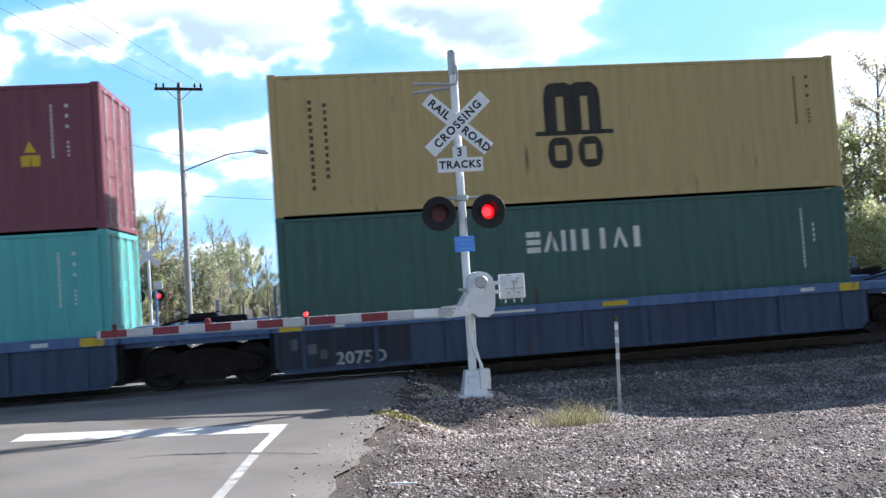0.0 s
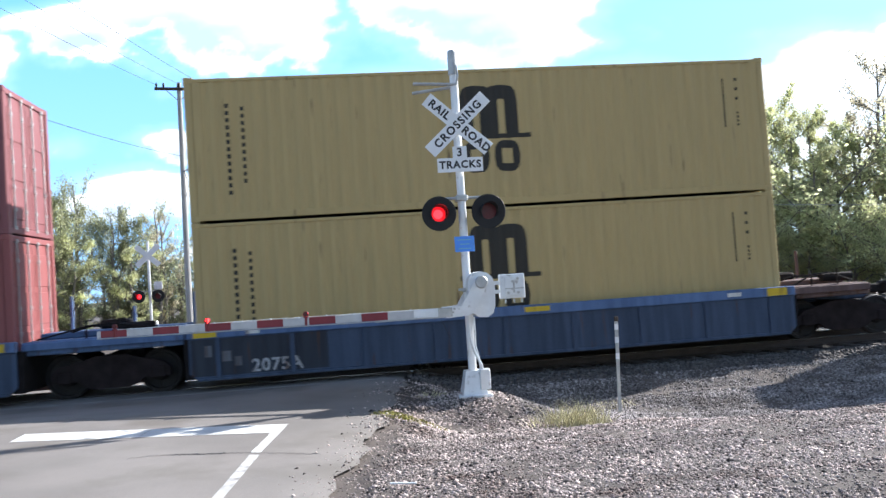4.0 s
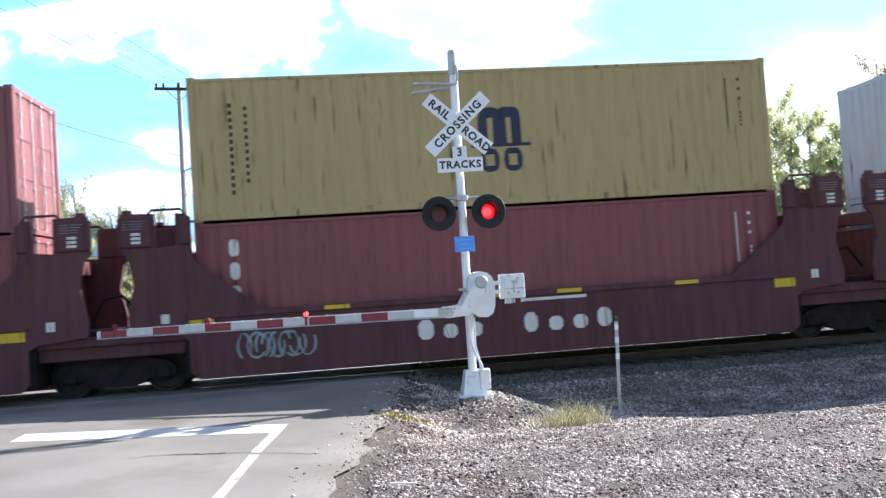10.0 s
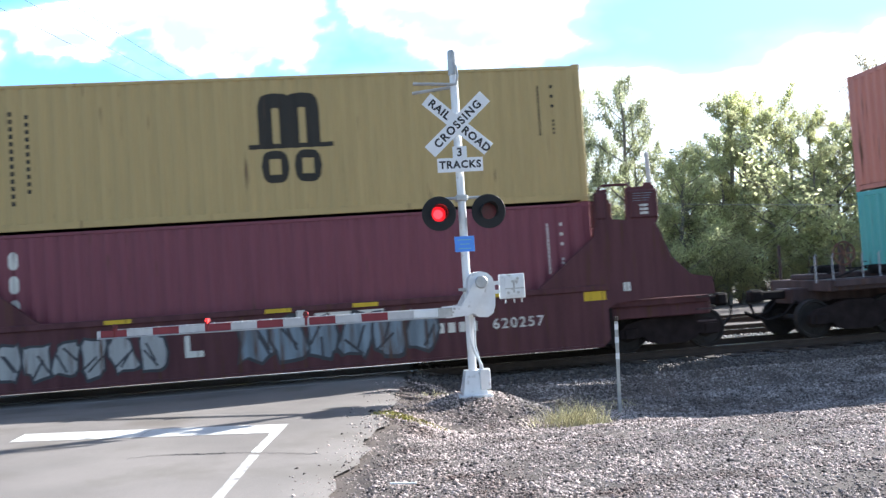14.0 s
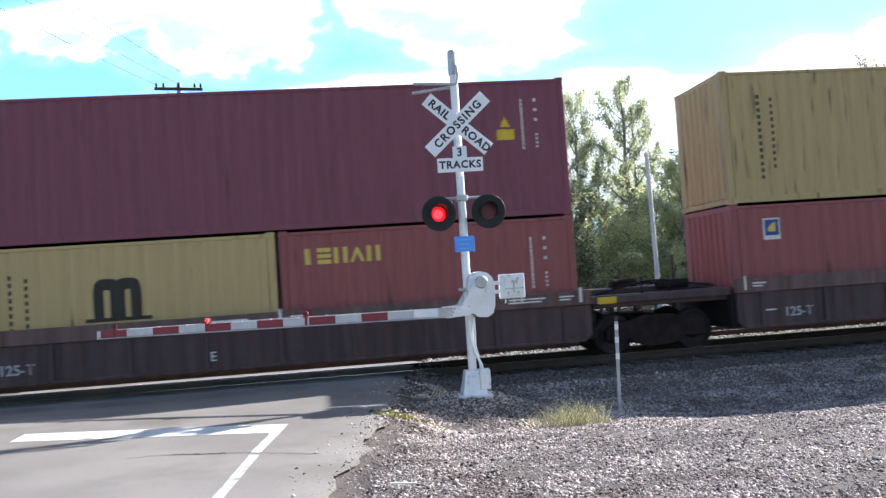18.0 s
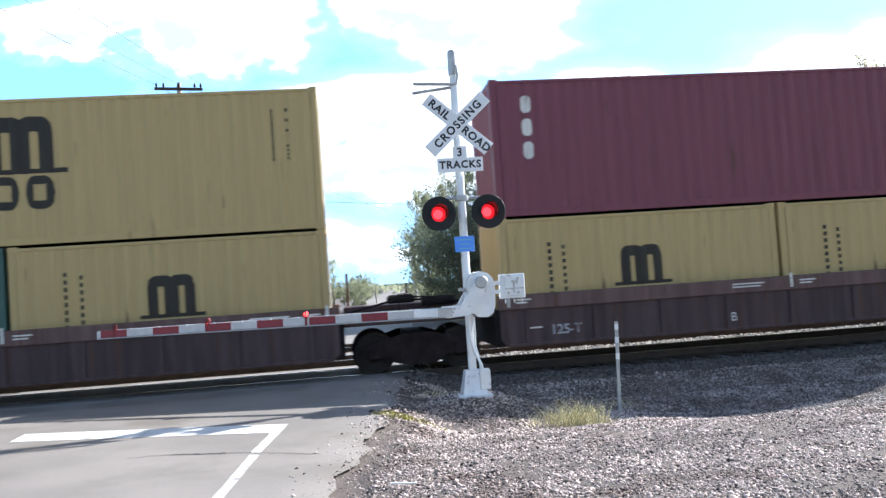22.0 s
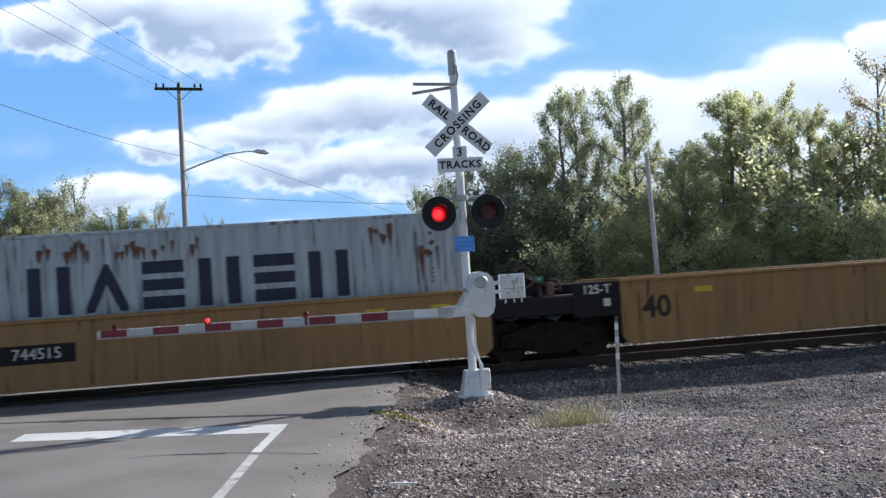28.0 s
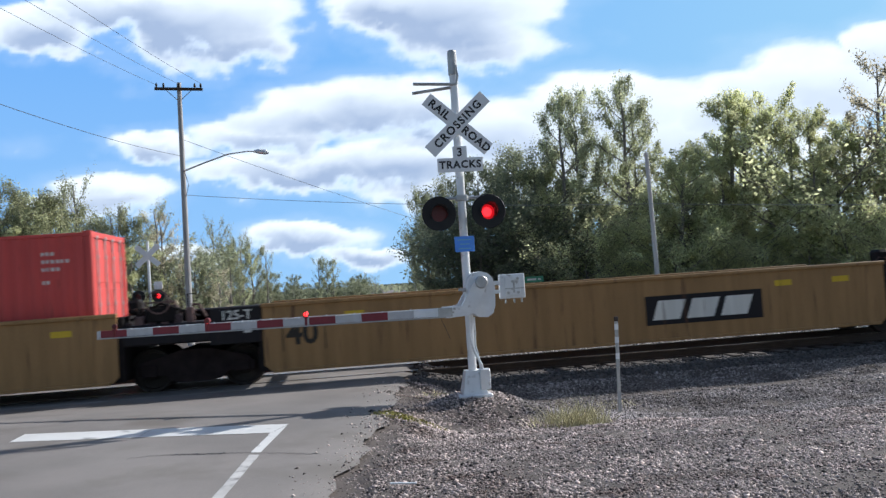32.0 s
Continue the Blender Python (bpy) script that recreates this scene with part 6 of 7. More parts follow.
    decal(t, M_WHITE, L40, [bar(-1.0, -0.74, 0.4, 0.62)], "small white label")
    t = maroon_box(65.40, base, M_OXIDE_DARK, note=" with square emblem")
    emblem_square(t, L40, -L40 / 2 + 0.72, HC - 1.0)
    hazard(t, L40, L40 / 2 - 1.3, HC - 1.1)
    t = maroon_box(65.40, base + HC, M_MAROON, note=" with small yellow label")
    decal(t, M_MARK, L40, [bar(-L40 / 2 + 0.35, -L40 / 2 + 0.55, 0.62, 0.82)], "small yellow label")
    maroon_box(80.84, base, M_OXIDE_DARK, tex=True)
    yellow_box(80.84, base + HC, logo=5.80, worn=", streaked", small=True)
    grey_box(96.25, base, STD, M_GREY)
    grey_box(96.25, base + STD, HC, M_GREY)
    maroon_box(111.65, base, M_PLUM, tex=True)
    yellow_box(111.65, base + HC, logo=5.5)
    # dark brown set
    low = 0.27
    dark_car(131.50, True, False)
    for u in (147.10, 162.75, 178.68):
        dark_car(u, False, False)
    dark_car(194.40, False, True)
    t = container(131.50, low, L40, HC, M_TEAL, "teal corrugated shipping container with white strip of letters")
    decal(t, M_WHITE, L40, [bar(-L40 / 2 + 0.72, -L40 / 2 + 1.1, HC - 1.75, HC - 0.3)], "tall white strip", name="panel")
    for piece in column_word(-L40 / 2 + 0.80, HC - 0.78, 4, 0.22, 0.17, 0.06):
        decal(t, M_INK, L40, [piece], "block letter on the strip", lift=0.008)
    decal(t, M_WHITE, L40, column_word(L40 / 2 - 1.3, HC - 0.4, 9, 0.05, 0.085, 0.015), "small white code marks", small=True)
    decal(t, M_MARK, L40, [(L40 / 2 - 0.75, L40 / 2 - 0.5, flat(1.05), lambda q: 1.05 + 0.24 * (1 - abs(q - L40 / 2 + 0.625) / 0.125))], "yellow warning triangle")
    t = container(131.50, low + HC, L40, HC, M_ORANGE, "faded orange red corrugated shipping container with repainted patch")
    blocks(t, M_WHITE, L40, -L40 / 2 + 0.52, HC - 0.85, "hvs", 0.24, 0.05, 0.48, "white block letter")
    decal(t, M_RED, L40, [bar(0.55, 2.05, 0.95, 2.05)], "brighter red repainted patch", name="patch")
    decal(t, M_WHITE, L40, [bar(L40 / 2 - 1.45, L40 / 2 - 0.5, HC - 0.62, HC - 0.54), bar(L40 / 2 - 1.2, L40 / 2 - 0.95, HC - 0.8, HC - 0.72)], "small white marks", small=True)
    for u, kinds in ((147.10, ("msc", "tou")), (162.75, ("plain", "crd")), (178.68, ("green", "msc")), (194.40, ("msc", "msc"))):
        for k, kind in enumerate(kinds):
            uu = u + k * (L40 - L20)
            if kind == "msc":
                yellow_box(uu, low, L20, STD, 2.55)
            elif kind == "green":
                t = container(uu, low, L20, STD, M_GREEN, "short dark green shipping container with white block letters")
                blocks(t, M_WHITE, L20, -L20 / 2 + 2.1, STD - 0.90, "havssas", 0.2, 0.06, 0.34, "white block letter")
                decal(t, M_WHITE, L20, column_word(L20 / 2 - 0.9, STD - 0.42, 9, 0.05, 0.085, 0.015), "small white code marks", small=True)
            else:
                t = maroon_box(uu, low, M_OXIDE, STD, False, L20, " of short length")
                if kind == "tou":
                    blocks(t, M_GOLD, L20, -L20 / 2 + 0.42, STD - 0.70, "shvav", 0.27, 0.06, 0.32, "yellow block letter")
                elif kind == "plain":
                    emblem_square(t, L20, -L20 / 2 + 0.75, STD - 1.0)
                else:
                    decal(t, M_WHITE, L20, [bar(-L20 / 2 + 0.55, -L20 / 2 + 0.95, STD - 0.50, STD - 0.12)], "white square", name="panel")
                    decal(t, M_LOGOBLUE, L20, [bar(-L20 / 2 + 0.55, -L20 / 2 + 0.95, STD - 1.45, STD - 0.54)], "blue strip", name="panel")
                    for piece in column_word(-L20 / 2 + 0.64, STD - 0.60, 3, 0.20, 0.19, 0.08):
                        decal(t, M_WHITE, L20, [piece], "block letter on the strip", lift=0.008)
    t = maroon_box(147.10, low + STD, M_PLUM, tex=True, tex_big=1.05)
    hazard(t, L40, L40 / 2 - 1.45, HC - 1.0)
    yellow_box(162.75, low + STD, logo=5.62, worn=", rust streaked")
    yellow_box(178.68, low + STD, logo=5.85)
    t = maroon_box(194.40, low + STD, M_PLUM, tex=True, tex_big=1.05)
    hazard(t, L40, L40 / 2 - 1.2, HC - 1.15)
    # single plum car with two short containers
    plum_car(216.18)
    yellow_box(216.18, 0.2, L20, STD, 2.45, lift=0.42)
    grey_box(216.18 + L40 - L20, 0.2, STD, M_GREY, L20)
    # ochre articulated set
    ochre_car(238.10, True, panel=False)
    ochre_car(253.92, False)
    ochre_car(269.74, False)
    ochre_car(285.56, False)
    old = grey_box(238.10, 0.21, HC, M_GREY_OLD, half=1.0, worn=", rust streaked")
    for x0, x1, low_z, high_z in ((-5.9, -5.2, 0.9, 2.3), (5.2, 5.9, 0.9, 2.4), (-2.3, 0.9, 2.2, 2.72), (4.2, 5.2, 2.0, 2.7)):
        rnd = random.Random(int(10 * x0))
        x = x0
        while x < x1:
            w = rnd.uniform(0.04, 0.13)
            if rnd.random() < 0.5:
                top = high_z - rnd.uniform(0.0, 0.3)
                drop, mid = min(top - low_z, rnd.uniform(0.1, 0.3) + 0.7 * rnd.random() ** 3), x + w * rnd.uniform(0.3, 0.7)
                decal(old, M_RUSTPATCH, L40, [(x, x + w, lambda q: top - drop * max(0.12, 1 - abs(q - mid) / w * 1.6), lambda q: top + 0.03 - 0.06 * abs(q - mid) / w)], "brown rust streak", name="rust_streak")
            x += w
    t = container(269.74, 0.21, L40, HC, M_RED, "bright red shipping container with green triangle and white letters")
    a = -L40 / 2
    decal(t, M_LOGOGREEN, L40, [(a + 2.37, a + 3.27, flat(1.22), lambda q: 1.22 + 0.84 * min(1.0, (1.02 - abs(q - a - 2.82) / 0.45)))], "green triangle emblem", name="emblem")
    blocks(t, M_WHITE, L40, a + 3.63, 1.24, "vsvvvas", 0.775, 0.194, 0.72, "large white block letter")
    decal(t, M_WHITE, L40, [bar(L40 / 2 - 0.95 + 0.09 * i, L40 / 2 - 0.90 + 0.09 * i, HC - z1, HC - z1 + 0.07) for z1, n in ((0.45, 3), (0.60, 6), (0.75, 4), (1.0, 2)) for i in range(n)], "small white code marks", small=True)


build_train()


# ---- trees ----
def grow(seed, height, spread, leaves, leaf, bare=0.0, low=0.25, lean=0.0, up=1.0):
    """Trunk with limbs, and a crown of many small leaves round the twig ends, with gaps."""
    rnd = random.Random(seed)
    wood = Solid()
    trunk = [Vector((0, 0, -0.3))]
    for i in range(1, 7):
        k = i / 6
        trunk.append(Vector((lean * height * k, 0, 0)) + Vector((rnd.uniform(-0.12, 0.12) * height * 0.1, rnd.uniform(-0.12, 0.12) * height * 0.1, height * 0.92 * k)))
    r0 = 0.016 * height + 0.03
    wood.tube(trunk, [r0 * (1 - 0.85 * i / 6) for i in range(7)], 7)
    tips = []
    n = rnd.randint(15, 19)
    for i in range(n):
        k = low + (0.95 - low) * (i + rnd.random() * 0.6) / n
        j = min(5, int(k * 6))
        p = trunk[j].lerp(trunk[j + 1], k * 6 - j)
        a = i * 2.4 + rnd.uniform(-0.4, 0.4)
        reach = spread * (0.35 + 0.65 * math.sin(math.pi * min(1, (1.08 - k) / (1.08 - low))) ** 0.8) * rnd.uniform(0.6, 1.1)
        rise = rnd.uniform(0.5, 1.15) * reach * up
        q = p + Vector((math.cos(a) * reach, math.sin(a) * reach, rise))
        mid = p.lerp(q, 0.5) + Vector((0, 0, -0.10 * reach))
        rb = r0 * (1 - k) * 0.5 + 0.015
        wood.tube([p, mid, q], [rb, rb * 0.6, 0.008], 5, False)
        tips += [(q, 0.8), (mid.lerp(q, 0.7), 1.0), (mid.lerp(q, 0.35), 0.9), (mid, 0.7)]
        for _ in range(4):
            b = a + rnd.uniform(-1.2, 1.2)
            s = mid.lerp(q, rnd.uniform(-0.2, 0.8))
            e = s + Vector((math.cos(b), math.sin(b), rnd.uniform(0.3, 1.4) * up)) * reach * rnd.uniform(0.28, 0.55)
            wood.tube([s, e], [rb * 0.4, 0.006], 4, False)
            tips += [(e, 0.65), (s.lerp(e, 0.7), 0.85), (s.lerp(e, 0.4), 0.75)]
    tips += [(trunk[-1] + Vector((rnd.uniform(-0.3, 0.3), rnd.uniform(-0.3, 0.3), rnd.uniform(-0.9, 0.3))) * spread * 0.5, 0.7) for _ in range(8)]
    tips = [t for t in tips if rnd.random() > bare]
    V, F = [], []
    per = max(4, leaves / max(1, len(tips)))
    for c, w in tips:
        rad = spread * rnd.uniform(0.12, 0.34) * w
        lie = Vector((rnd.gauss(0, 0.4), rnd.gauss(0, 0.4), 1))
        for _ in range(int(per * w * rnd.uniform(0.7, 1.5))):
            g = Vector((rnd.gauss(0, 1), rnd.gauss(0, 1), rnd.gauss(0, 1)))
            g = g.normalized() * rad * rnd.random() ** 0.45
            g.z *= 1.25 * up
            o = c + g
            if o.z < 0.3:
                continue
            d1 = (lie * 0.7 + Vector((rnd.gauss(0, 1), rnd.gauss(0, 1), rnd.gauss(0, 1)))).normalized()
            d2 = d1.cross(Vector((rnd.gauss(0, 1), rnd.gauss(0, 1), rnd.gauss(0, 1)))).normalized()
            s = leaf * rnd.uniform(0.6, 1.35)
            b = len(V)
            V += [o - d1 * s * 0.5, o + d2 * s * 0.32 + d1 * s * 0.05, o + d1 * s * 0.55, o - d2 * s * 0.32 + d1 * s * 0.05]
            F.append((b, b + 1, b + 2, b + 3))
    me = bpy.data.meshes.new("crown")
    me.from_pydata([tuple(v) for v in V], [], F)
    return wood.mesh("trunk"), me


KINDS = [
    ("leafy", grow(1, 12.0, 2.6, 19000, 0.13, 0.10, 0.14), M_LEAF, "tall leafy green tree with uneven crown"),
    ("tall", grow(2, 13.5, 2.0, 16000, 0.115, 0.22, 0.28), M_LEAF_DARK, "tall slender tree with gappy green crown"),
    ("feathery", grow(8, 12.0, 2.0, 18000, 0.115, 0.08, 0.10), M_LEAF_YELLOW, "tall feathery light green tree"),
    ("dark", grow(3, 10.0, 3.0, 22000, 0.125, 0.05, 0.1), M_LEAF_DARK, "dense dark green tree"),
    ("yellowing", grow(4, 9.0, 1.8, 13000, 0.105, 0.12, 0.12), M_LEAF_YELLOW, "slender young tree with yellowing leaves"),
    ("sparse", grow(5, 9.5, 1.5, 4600, 0.11, 0.30, 0.18), M_LEAF_PALE, "thin half-bare tree with pale autumn leaves"),
    ("bush", grow(6, 4.2, 2.2, 7500, 0.11, 0.0, 0.05), M_LEAF_SHADE, "low leafy dark green bush"),
    ("young", grow(7, 8.5, 1.6, 12500, 0.105, 0.08, 0.10), M_LEAF, "slim young green tree"),
    ("olive", grow(10, 9.0, 1.6, 13000, 0.10, 0.16, 0.08, 0.0, 1.7), M_LEAF_OLIVE, "brushy upright tree with olive green leaves"),
    ("twiggy", grow(11, 9.0, 1.3, 2600, 0.095, 0.35, 0.15, 0.0, 1.6), M_LEAF_OLIVE, "thin twiggy half-bare tree"),
    ("thicket", grow(12, 4.2, 2.2, 7500, 0.11, 0.05, 0.05), M_LEAF_YELLOW, "low leafy light green bush"),
    ("shady", grow(13, 10.0, 2.8, 21000, 0.125, 0.05, 0.1), M_LEAF_SHADE, "dense tree with deep green leaves"),
    ("distant", grow(9, 10.0, 3.0, 6000, 0.24, 0.05, 0.1), M_LEAF_SHADE, "distant dark green tree"),
]


def tree(kind, x, y, top, turn, widen=1.0):
    """A tree of a kind at x, y whose top is about that high above the rails."""
    _, (wood, crown), mat, label = next(k for k in KINDS if k[0] == kind)
    base = {"leafy": 12.0, "feathery": 12.0, "tall": 13.5, "dark": 10.0, "yellowing": 9.0, "sparse": 9.5, "bush": 4.2, "young": 8.5, "distant": 10.0, "olive": 9.0, "twiggy": 9.0, "thicket": 4.2, "shady": 10.0}[kind]
    z = ground_z(x, y) - 0.05
    s = (top - z) / (base * 1.04)
    t = thing("bush" if kind in ("bush", "thicket") else "tree", label, "bush" if kind in ("bush", "thicket") else "tree", "trees beyond the tracks")
    t.matrix_basis = Matrix.Translation((x, y, z)) @ Matrix.Rotation(turn, 4, "Z") @ Matrix.Diagonal((s * widen, s * widen, s, 1))
    part("trunk", wood, M_BARK, t, "grey brown trunk and limbs")
    part("crown", crown, mat, t, "crown of small leaves")
    return t


def plant():
    rnd = random.Random(21)
    named = [("tall", 13.6, 31.6, 13.5, 0.9), ("tall", 14.8, 32.4, 13.9, 0.7), ("tall", 17.6, 31.4, 14.3, 0.95), ("tall", 18.6, 32.6, 13.2, 0.7), ("dark", 16.4, 33.5, 10.7, 0.6), ("feathery", 23.4, 29.6, 12.5, 1.0), ("feathery", 24.6, 30.4, 13.2, 0.8),
             ("feathery", 25.8, 30.2, 13.0, 0.9), ("feathery", 27.2, 29.4, 11.4, 0.9), ("feathery", 28.6, 29.8, 11.6, 0.75), ("sparse", 32.4, 28.6, 14.6, 0.8), ("sparse", 33.6, 29.5, 12.6, 1.1), ("sparse", 30.6, 28.6, 11.1, 1.0), ("shady", 10.8, 33.2, 9.8, 0.95),
             ("shady", 12.6, 34.5, 9.9, 1.0), ("shady", 8.6, 33.4, 9.0, 0.75), ("feathery", 11.9, 32.0, 9.0, 1.1), ("young", 20.4, 29.6, 8.9, 1.1), ("yellowing", 19.6, 28.5, 8.6, 1.3), ("leafy", 21.6, 31.5, 8.9, 0.8),
             ("young", 33.4, 27.0, 9.2, 1.2), ("yellowing", 34.8, 27.0, 10.5, 1.2), ("feathery", 22.2, 28.8, 9.8, 0.9), ("yellowing", 27.0, 27.0, 8.4, 1.3), ("dark", 25.3, 31.0, 9.8, 0.8), ("young", 30.4, 27.8, 9.4, 1.3), ("feathery", 29.6, 29.0, 10.5, 0.9),
             ("shady", 5.9, 40.0, 8.2, 0.5), ("shady", 7.0, 37.5, 8.4, 0.75), ("bush", 6.9, 37.0, 4.0, 1.0), ("bush", 7.6, 36.0, 4.2, 1.4), ("shady", 6.2, 41.5, 6.4, 0.9)]
    left = [("olive", -19.4, 31.0, 8.9, 1.4), ("yellowing", -17.9, 32.0, 8.7, 1.2), ("twiggy", -18.6, 30.2, 10.0, 1.0), ("olive", -16.2, 31.0, 8.4, 1.3), ("olive", -16.9, 29.8, 8.0, 1.3), ("twiggy", -14.8, 32.0, 9.7, 0.7),
            ("twiggy", -15.4, 31.4, 9.0, 0.8), ("olive", -15.3, 32.4, 7.9, 1.0), ("olive", -13.2, 33.0, 7.0, 1.1), ("olive", -12.5, 34.0, 7.1, 1.1), ("twiggy", -12.9, 32.2, 7.6, 1.0), ("twiggy", -10.7, 33.2, 7.9, 0.9),
            ("sparse", -10.5, 33.6, 7.6, 0.8), ("sparse", -10.9, 34.6, 6.6, 1.0), ("twiggy", -9.7, 35.0, 5.8, 1.2), ("twiggy", -11.5, 60.0, 9.3, 0.9), ("twiggy", -10.6, 59.0, 8.2, 0.9), ("distant", -9.9, 58.0, 6.6, 0.5),
            ("olive", -9.0, 57.0, 6.4, 1.2), ("twiggy", -8.6, 56.0, 7.5, 0.9), ("olive", -8.2, 60.0, 5.7, 1.2), ("olive", -10.2, 50.0, 5.4, 1.2), ("olive", -8.4, 47.0, 4.8, 1.3), ("twiggy", -7.0, 62.0, 6.3, 0.9),
            ("olive", -21.5, 33.0, 9.2, 1.4), ("feathery", -23.5, 31.0, 9.0, 1.0), ("yellowing", -14.6, 30.4, 5.8, 1.2), ("yellowing", -11.8, 31.5, 5.2, 1.4), ("yellowing", -18.4, 28.5, 6.6, 1.5), ("olive", -15.9, 29.4, 7.0, 1.2), ("olive", -20.3, 29.2, 7.0, 1.4)]
    far = [("distant", -2.0, 92.0, 5.6, 0.75), ("twiggy", -3.0, 91.0, 6.0, 1.0), ("twiggy", -1.2, 92.5, 5.8, 1.0), ("distant", -5.6, 78.0, 3.4, 0.8), ("distant", -7.0, 66.0, 3.6, 0.8), ("distant", 2.6, 96.0, 3.3, 0.7), ("twiggy", 4.6, 100.0, 3.2, 1.2), ("distant", 6.6, 58.0, 2.4, 0.9)]
    for kind, x, y, top, wide in named + left + far:
        tree(kind, x, y, top, rnd.uniform(0, 6.28), wide)
    for i in range(30):
        a, d = radians(rnd.uniform(-10.6, 1.6)), rnd.uniform(78, 125)
        tree("distant", d * math.sin(a), d * math.cos(a) - 16.6, rnd.uniform(1.5, 2.7), rnd.uniform(0, 6.28), 1.5)
    # the wall of undergrowth below them
    for i in range(24):
        x = 8.5 + i * 1.2
        y = 33.0 - 0.32 * (x - 8.5) + rnd.uniform(-1.2, 1.2)
        tree(rnd.choice(["bush", "bush", "olive", "shady"] if x < 12.5 else ["thicket", "young", "yellowing", "yellowing", "feathery"] if x < 28 else ["sparse", "thicket", "yellowing"]), x, y, rnd.uniform(3.2, 7.0) * (1.0 if x < 28 else 0.85), rnd.uniform(0, 6.28), 1.3)
    for i in range(20):
        x = -22 + i * 0.75
        tree(rnd.choice(["bush", "olive", "sparse"]), x, 33 + 0.25 * i + rnd.uniform(-1.5, 1.5), rnd.uniform(2.8, 5.4), rnd.uniform(0, 6.28), 1.4)
    for i in range(11):
        tree(rnd.choice(["dark", "leafy", "leafy"]), 8.5 + i * 1.7, 37.5 - 0.3 * i + rnd.uniform(-0.8, 0.8), rnd.uniform(6.4, 8.4), rnd.uniform(0, 6.28), 0.9)
    for i in range(34):
        x = 8 + i * 0.95
        tree(rnd.choice(["thicket", "thicket", "yellowing"] if x > 12.5 else ["bush"]), x, 30.5 - 0.28 * (x - 8.5) + rnd.uniform(-1.0, 1.0), rnd.uniform(1.6, 3.6), rnd.uniform(0, 6.28), 1.5)
    for i in range(14):
        x = 36 + i * 3.0
        tree(rnd.choice(["young", "distant", "distant"]), x, 25 + rnd.uniform(-2, 4), rnd.uniform(8, 11), rnd.uniform(0, 6.28), 1.1)
        tree(rnd.choice(["young", "distant", "distant"]), -26 - i * 2.6, 32 + rnd.uniform(-3, 4), rnd.uniform(7, 10), rnd.uniform(0, 6.28), 1.2)


plant()


def far_woods():
    """A low belt of distant woods along the horizon, one mass of leaf clumps."""
    rnd = random.Random(5)
    V, F = [], []
    for i in range(26000):
        a = radians(rnd.uniform(-48, 56))
        d = rnd.uniform(170, 260)
        x, y = d * math.sin(a), d * math.cos(a) - 16
        if abs(x - 8) < 7 and y > 150 and rnd.random() < 0.8:
            continue
        h = (2.0 + 1.4 * noise.noise(Vector((a * 16, 0, 3))) + 0.8 * noise.noise(Vector((a * 60, 0, 8)))) * rnd.random() ** 0.6
        o = Vector((x, y, -0.8 + max(0.1, h)))
        d1 = Vector((rnd.gauss(0, 1), rnd.gauss(0, 1), rnd.gauss(0, 0.6))).normalized()
        d2 = d1.cross(Vector((rnd.gauss(0, 1), rnd.gauss(0, 1), rnd.gauss(0, 1)))).normalized()
        s = rnd.uniform(0.7, 1.5)
        b = len(V)
        V += [o - d1 * s * 0.5, o + d2 * s * 0.4, o + d1 * s * 0.5, o - d2 * s * 0.4]
        F.append((b, b + 1, b + 2, b + 3))
    me = bpy.data.meshes.new("far_woods")
    me.from_pydata([tuple(v) for v in V], [], F)
    me.materials.append(M_LEAF_SHADE)
    tagged(new("far_woods", me), "distant low belt of dark green woods", "woods", kind="stuff")


far_woods()


def tuft(name, spots, count, h, label, mat=M_GRASS):
    rnd = random.Random(len(label))
    V, F = [], []
    for x, y, r in spots:
        for _ in range(count):
            a, q = rnd.uniform(0, 6.28), r * math.sqrt(rnd.random())
            px, py = x + q * math.cos(a) * 1.4, y + q * math.sin(a)
            z = ground_z(px, py) if not on_road(px, py) else road_z(px, py)
            hh = h * rnd.uniform(0.4, 1.1) * (1.15 - q / r * 0.6)
            l = Vector((rnd.gauss(0, 0.45), rnd.gauss(0, 0.45), 1)) * hh
            w = Vector((math.cos(a + 1), math.sin(a + 1), 0)) * 0.006
            p = Vector((px, py, z - 0.01))
            b = len(V)
            V += [p - w, p + w, p + l * 0.55 + w * 0.7, p + l * 0.55 - w * 0.7, p + l + Vector((l.x * 0.35, l.y * 0.35, 0))]
            F += [(b, b + 1, b + 2, b + 3), (b + 3, b + 2, b + 4)]
    me = bpy.data.meshes.new(name)
    me.from_pydata([tuple(v) for v in V], [], F)
    me.materials.append(mat)
    tagged(new(name, me), label, "grass", kind="stuff")


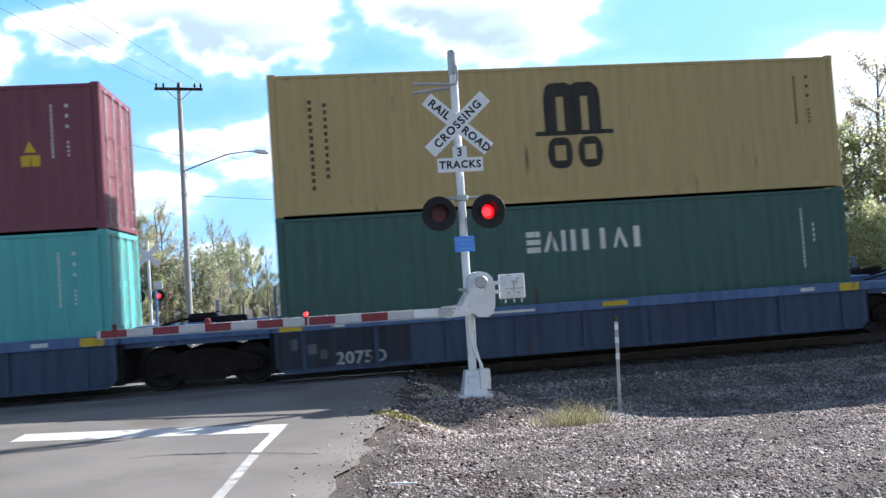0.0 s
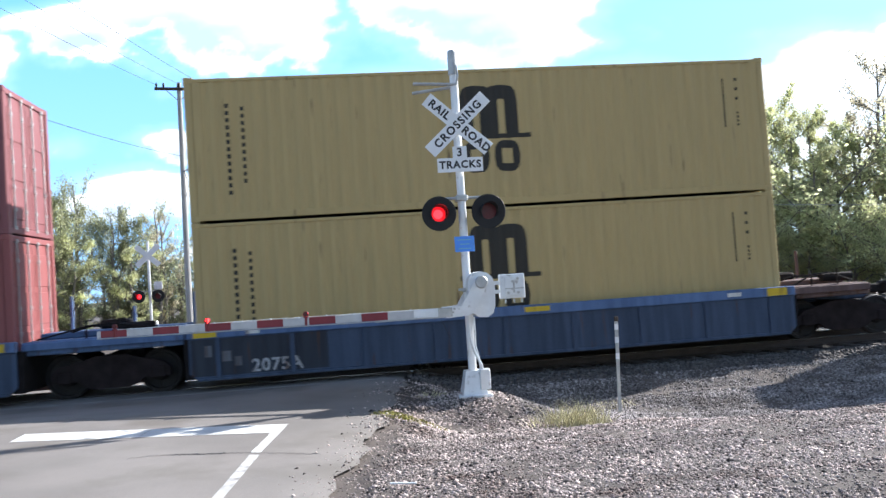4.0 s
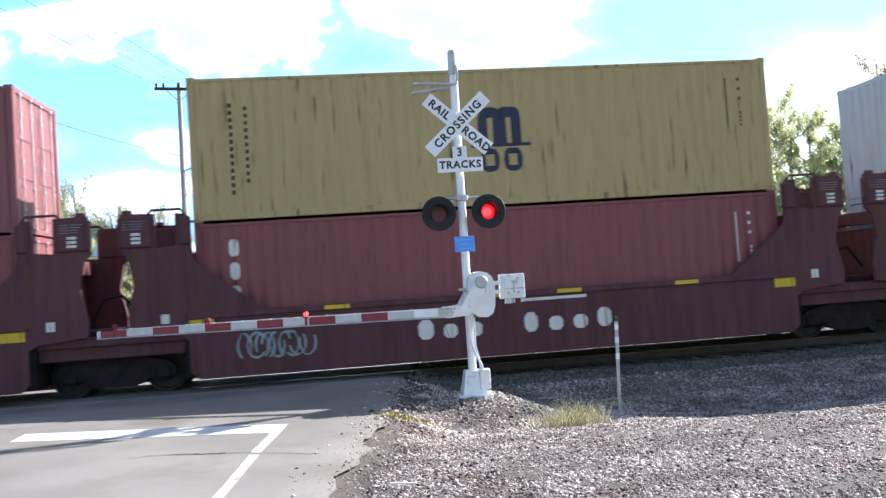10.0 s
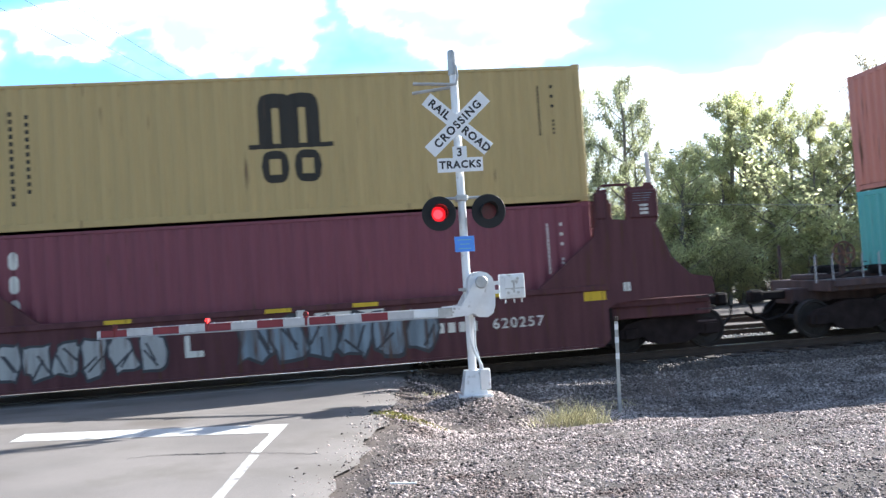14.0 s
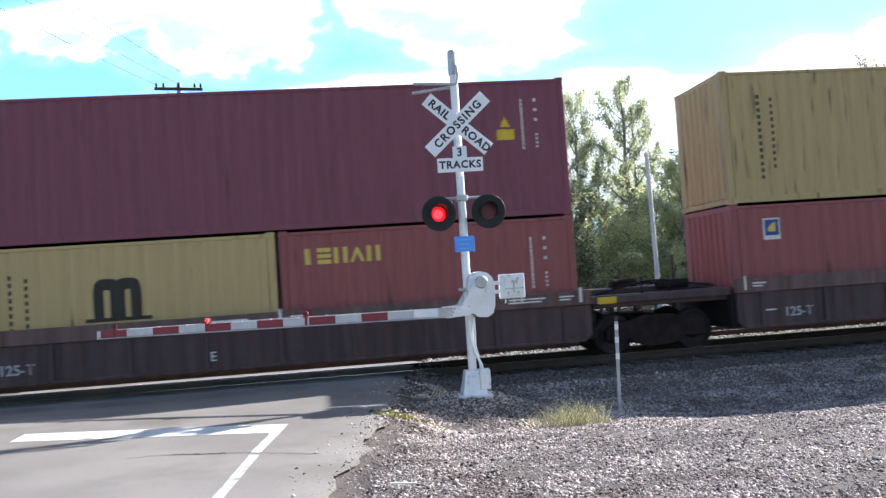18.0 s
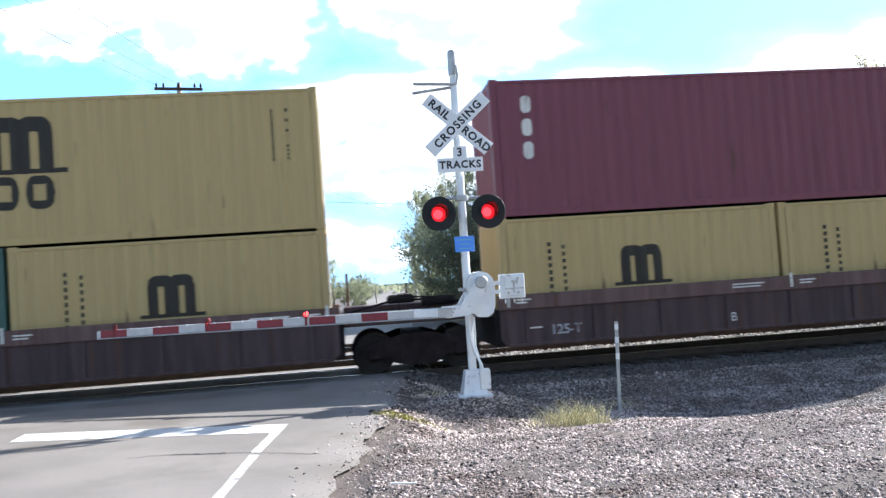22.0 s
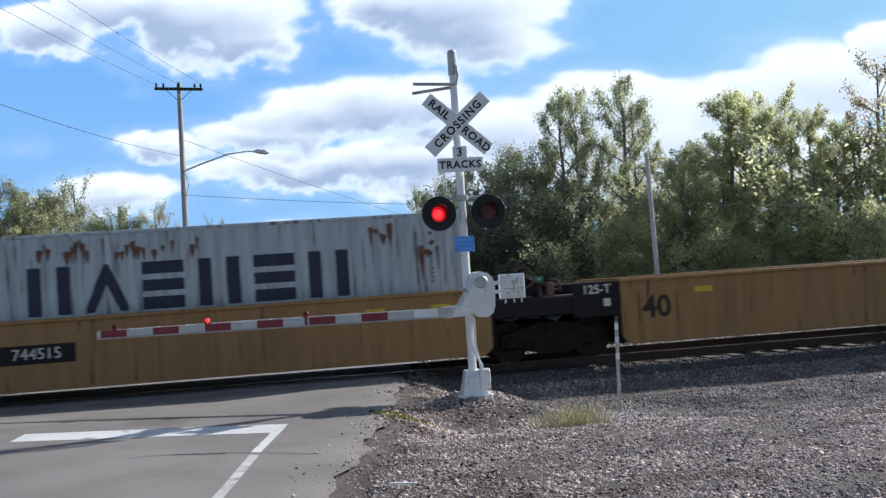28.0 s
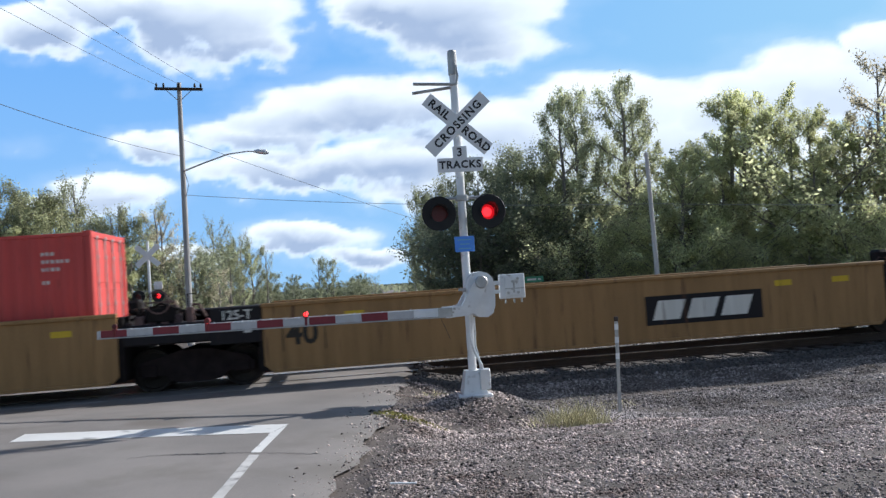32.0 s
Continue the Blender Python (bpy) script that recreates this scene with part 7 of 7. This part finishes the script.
tuft("grass_tuft", [(3.0, -4.8, 0.38), (3.4, -4.7, 0.30)], 210, 0.46, "pale dry grass tuft in the gravel")
tuft("grass_tuft", [(0.62, -4.95, 0.28), (1.0, -4.8, 0.3)], 800, 0.06, "low yellow green mossy grass at the road edge", M_MOSS)
tuft("grass_tuft", [(1.3, -3.2, 0.25), (4.6, -2.6, 0.3)], 60, 0.16, "thin weeds beside the track")


# ---- what moves ----
def motions():
    times = [2.0 * k for k in range(17)]
    for ob, u, y, z in MOVING:
        walk(ob, [(t, pose(u - travelled(t), y, z)) for t in times])
    # wheels roll while they pass the crossing
    place = {ob: u for ob, u, y, z in MOVING}
    for ws, x, car in WHEELS:
        seen = [k for k in range(0, 961) if -16 < place[car] + x - travelled(k / 30) < 20]
        turned = lambda k: pose(x, 0, RAIL_TOP + 0.42, 0, -math.degrees(travelled(k / 30) / 0.42) % 360, 0)
        rows = [(k / 30, turned(k)) for k in seen] or [(0.0, turned(0)), (32.0, turned(0))]
        if rows[0][0] > 0:
            rows.insert(0, (0.0, rows[0][1]))
        if rows[-1][0] < 32:
            rows.append((32.0, rows[-1][1]))
        walk(ws, rows)
    # clouds drift slowly to the left
    walk(SKY, [(0.0, Matrix.Translation(EYE) @ Matrix.Rotation(radians(-2.5), 4, "Z")), (32.0, Matrix.Translation(EYE))])
    # signal vanes open and shut in turn
    for vane, left, lead, (x, y, z), back in LAMPS:
        rows, k = [], 0
        opened, shut = pose(x + back * 0.86, y + back, z, 0, 0, 87), pose(x, y, z)
        half = BLINK / 2
        n = -2
        while True:
            t = PHASE - lead + n * half
            if t > 32.2:
                break
            lit = (n % 2 == 0) == left
            a, b = (opened, shut) if lit else (shut, opened)
            k = round((t - 0.05) * 30) if lit else round(t * 30)
            rows += [(k / 30, b), ((k + 1) / 30, a)]
            n += 1
        inside = [r for r in rows if 0.0 < r[0] < 32.0]
        first = [r for r in rows if r[0] <= 0.0]
        start = first[-1][1] if first else inside[0][1]
        walk(vane, [(0.0, start)] + inside + [(32.0, inside[-1][1])])


motions()
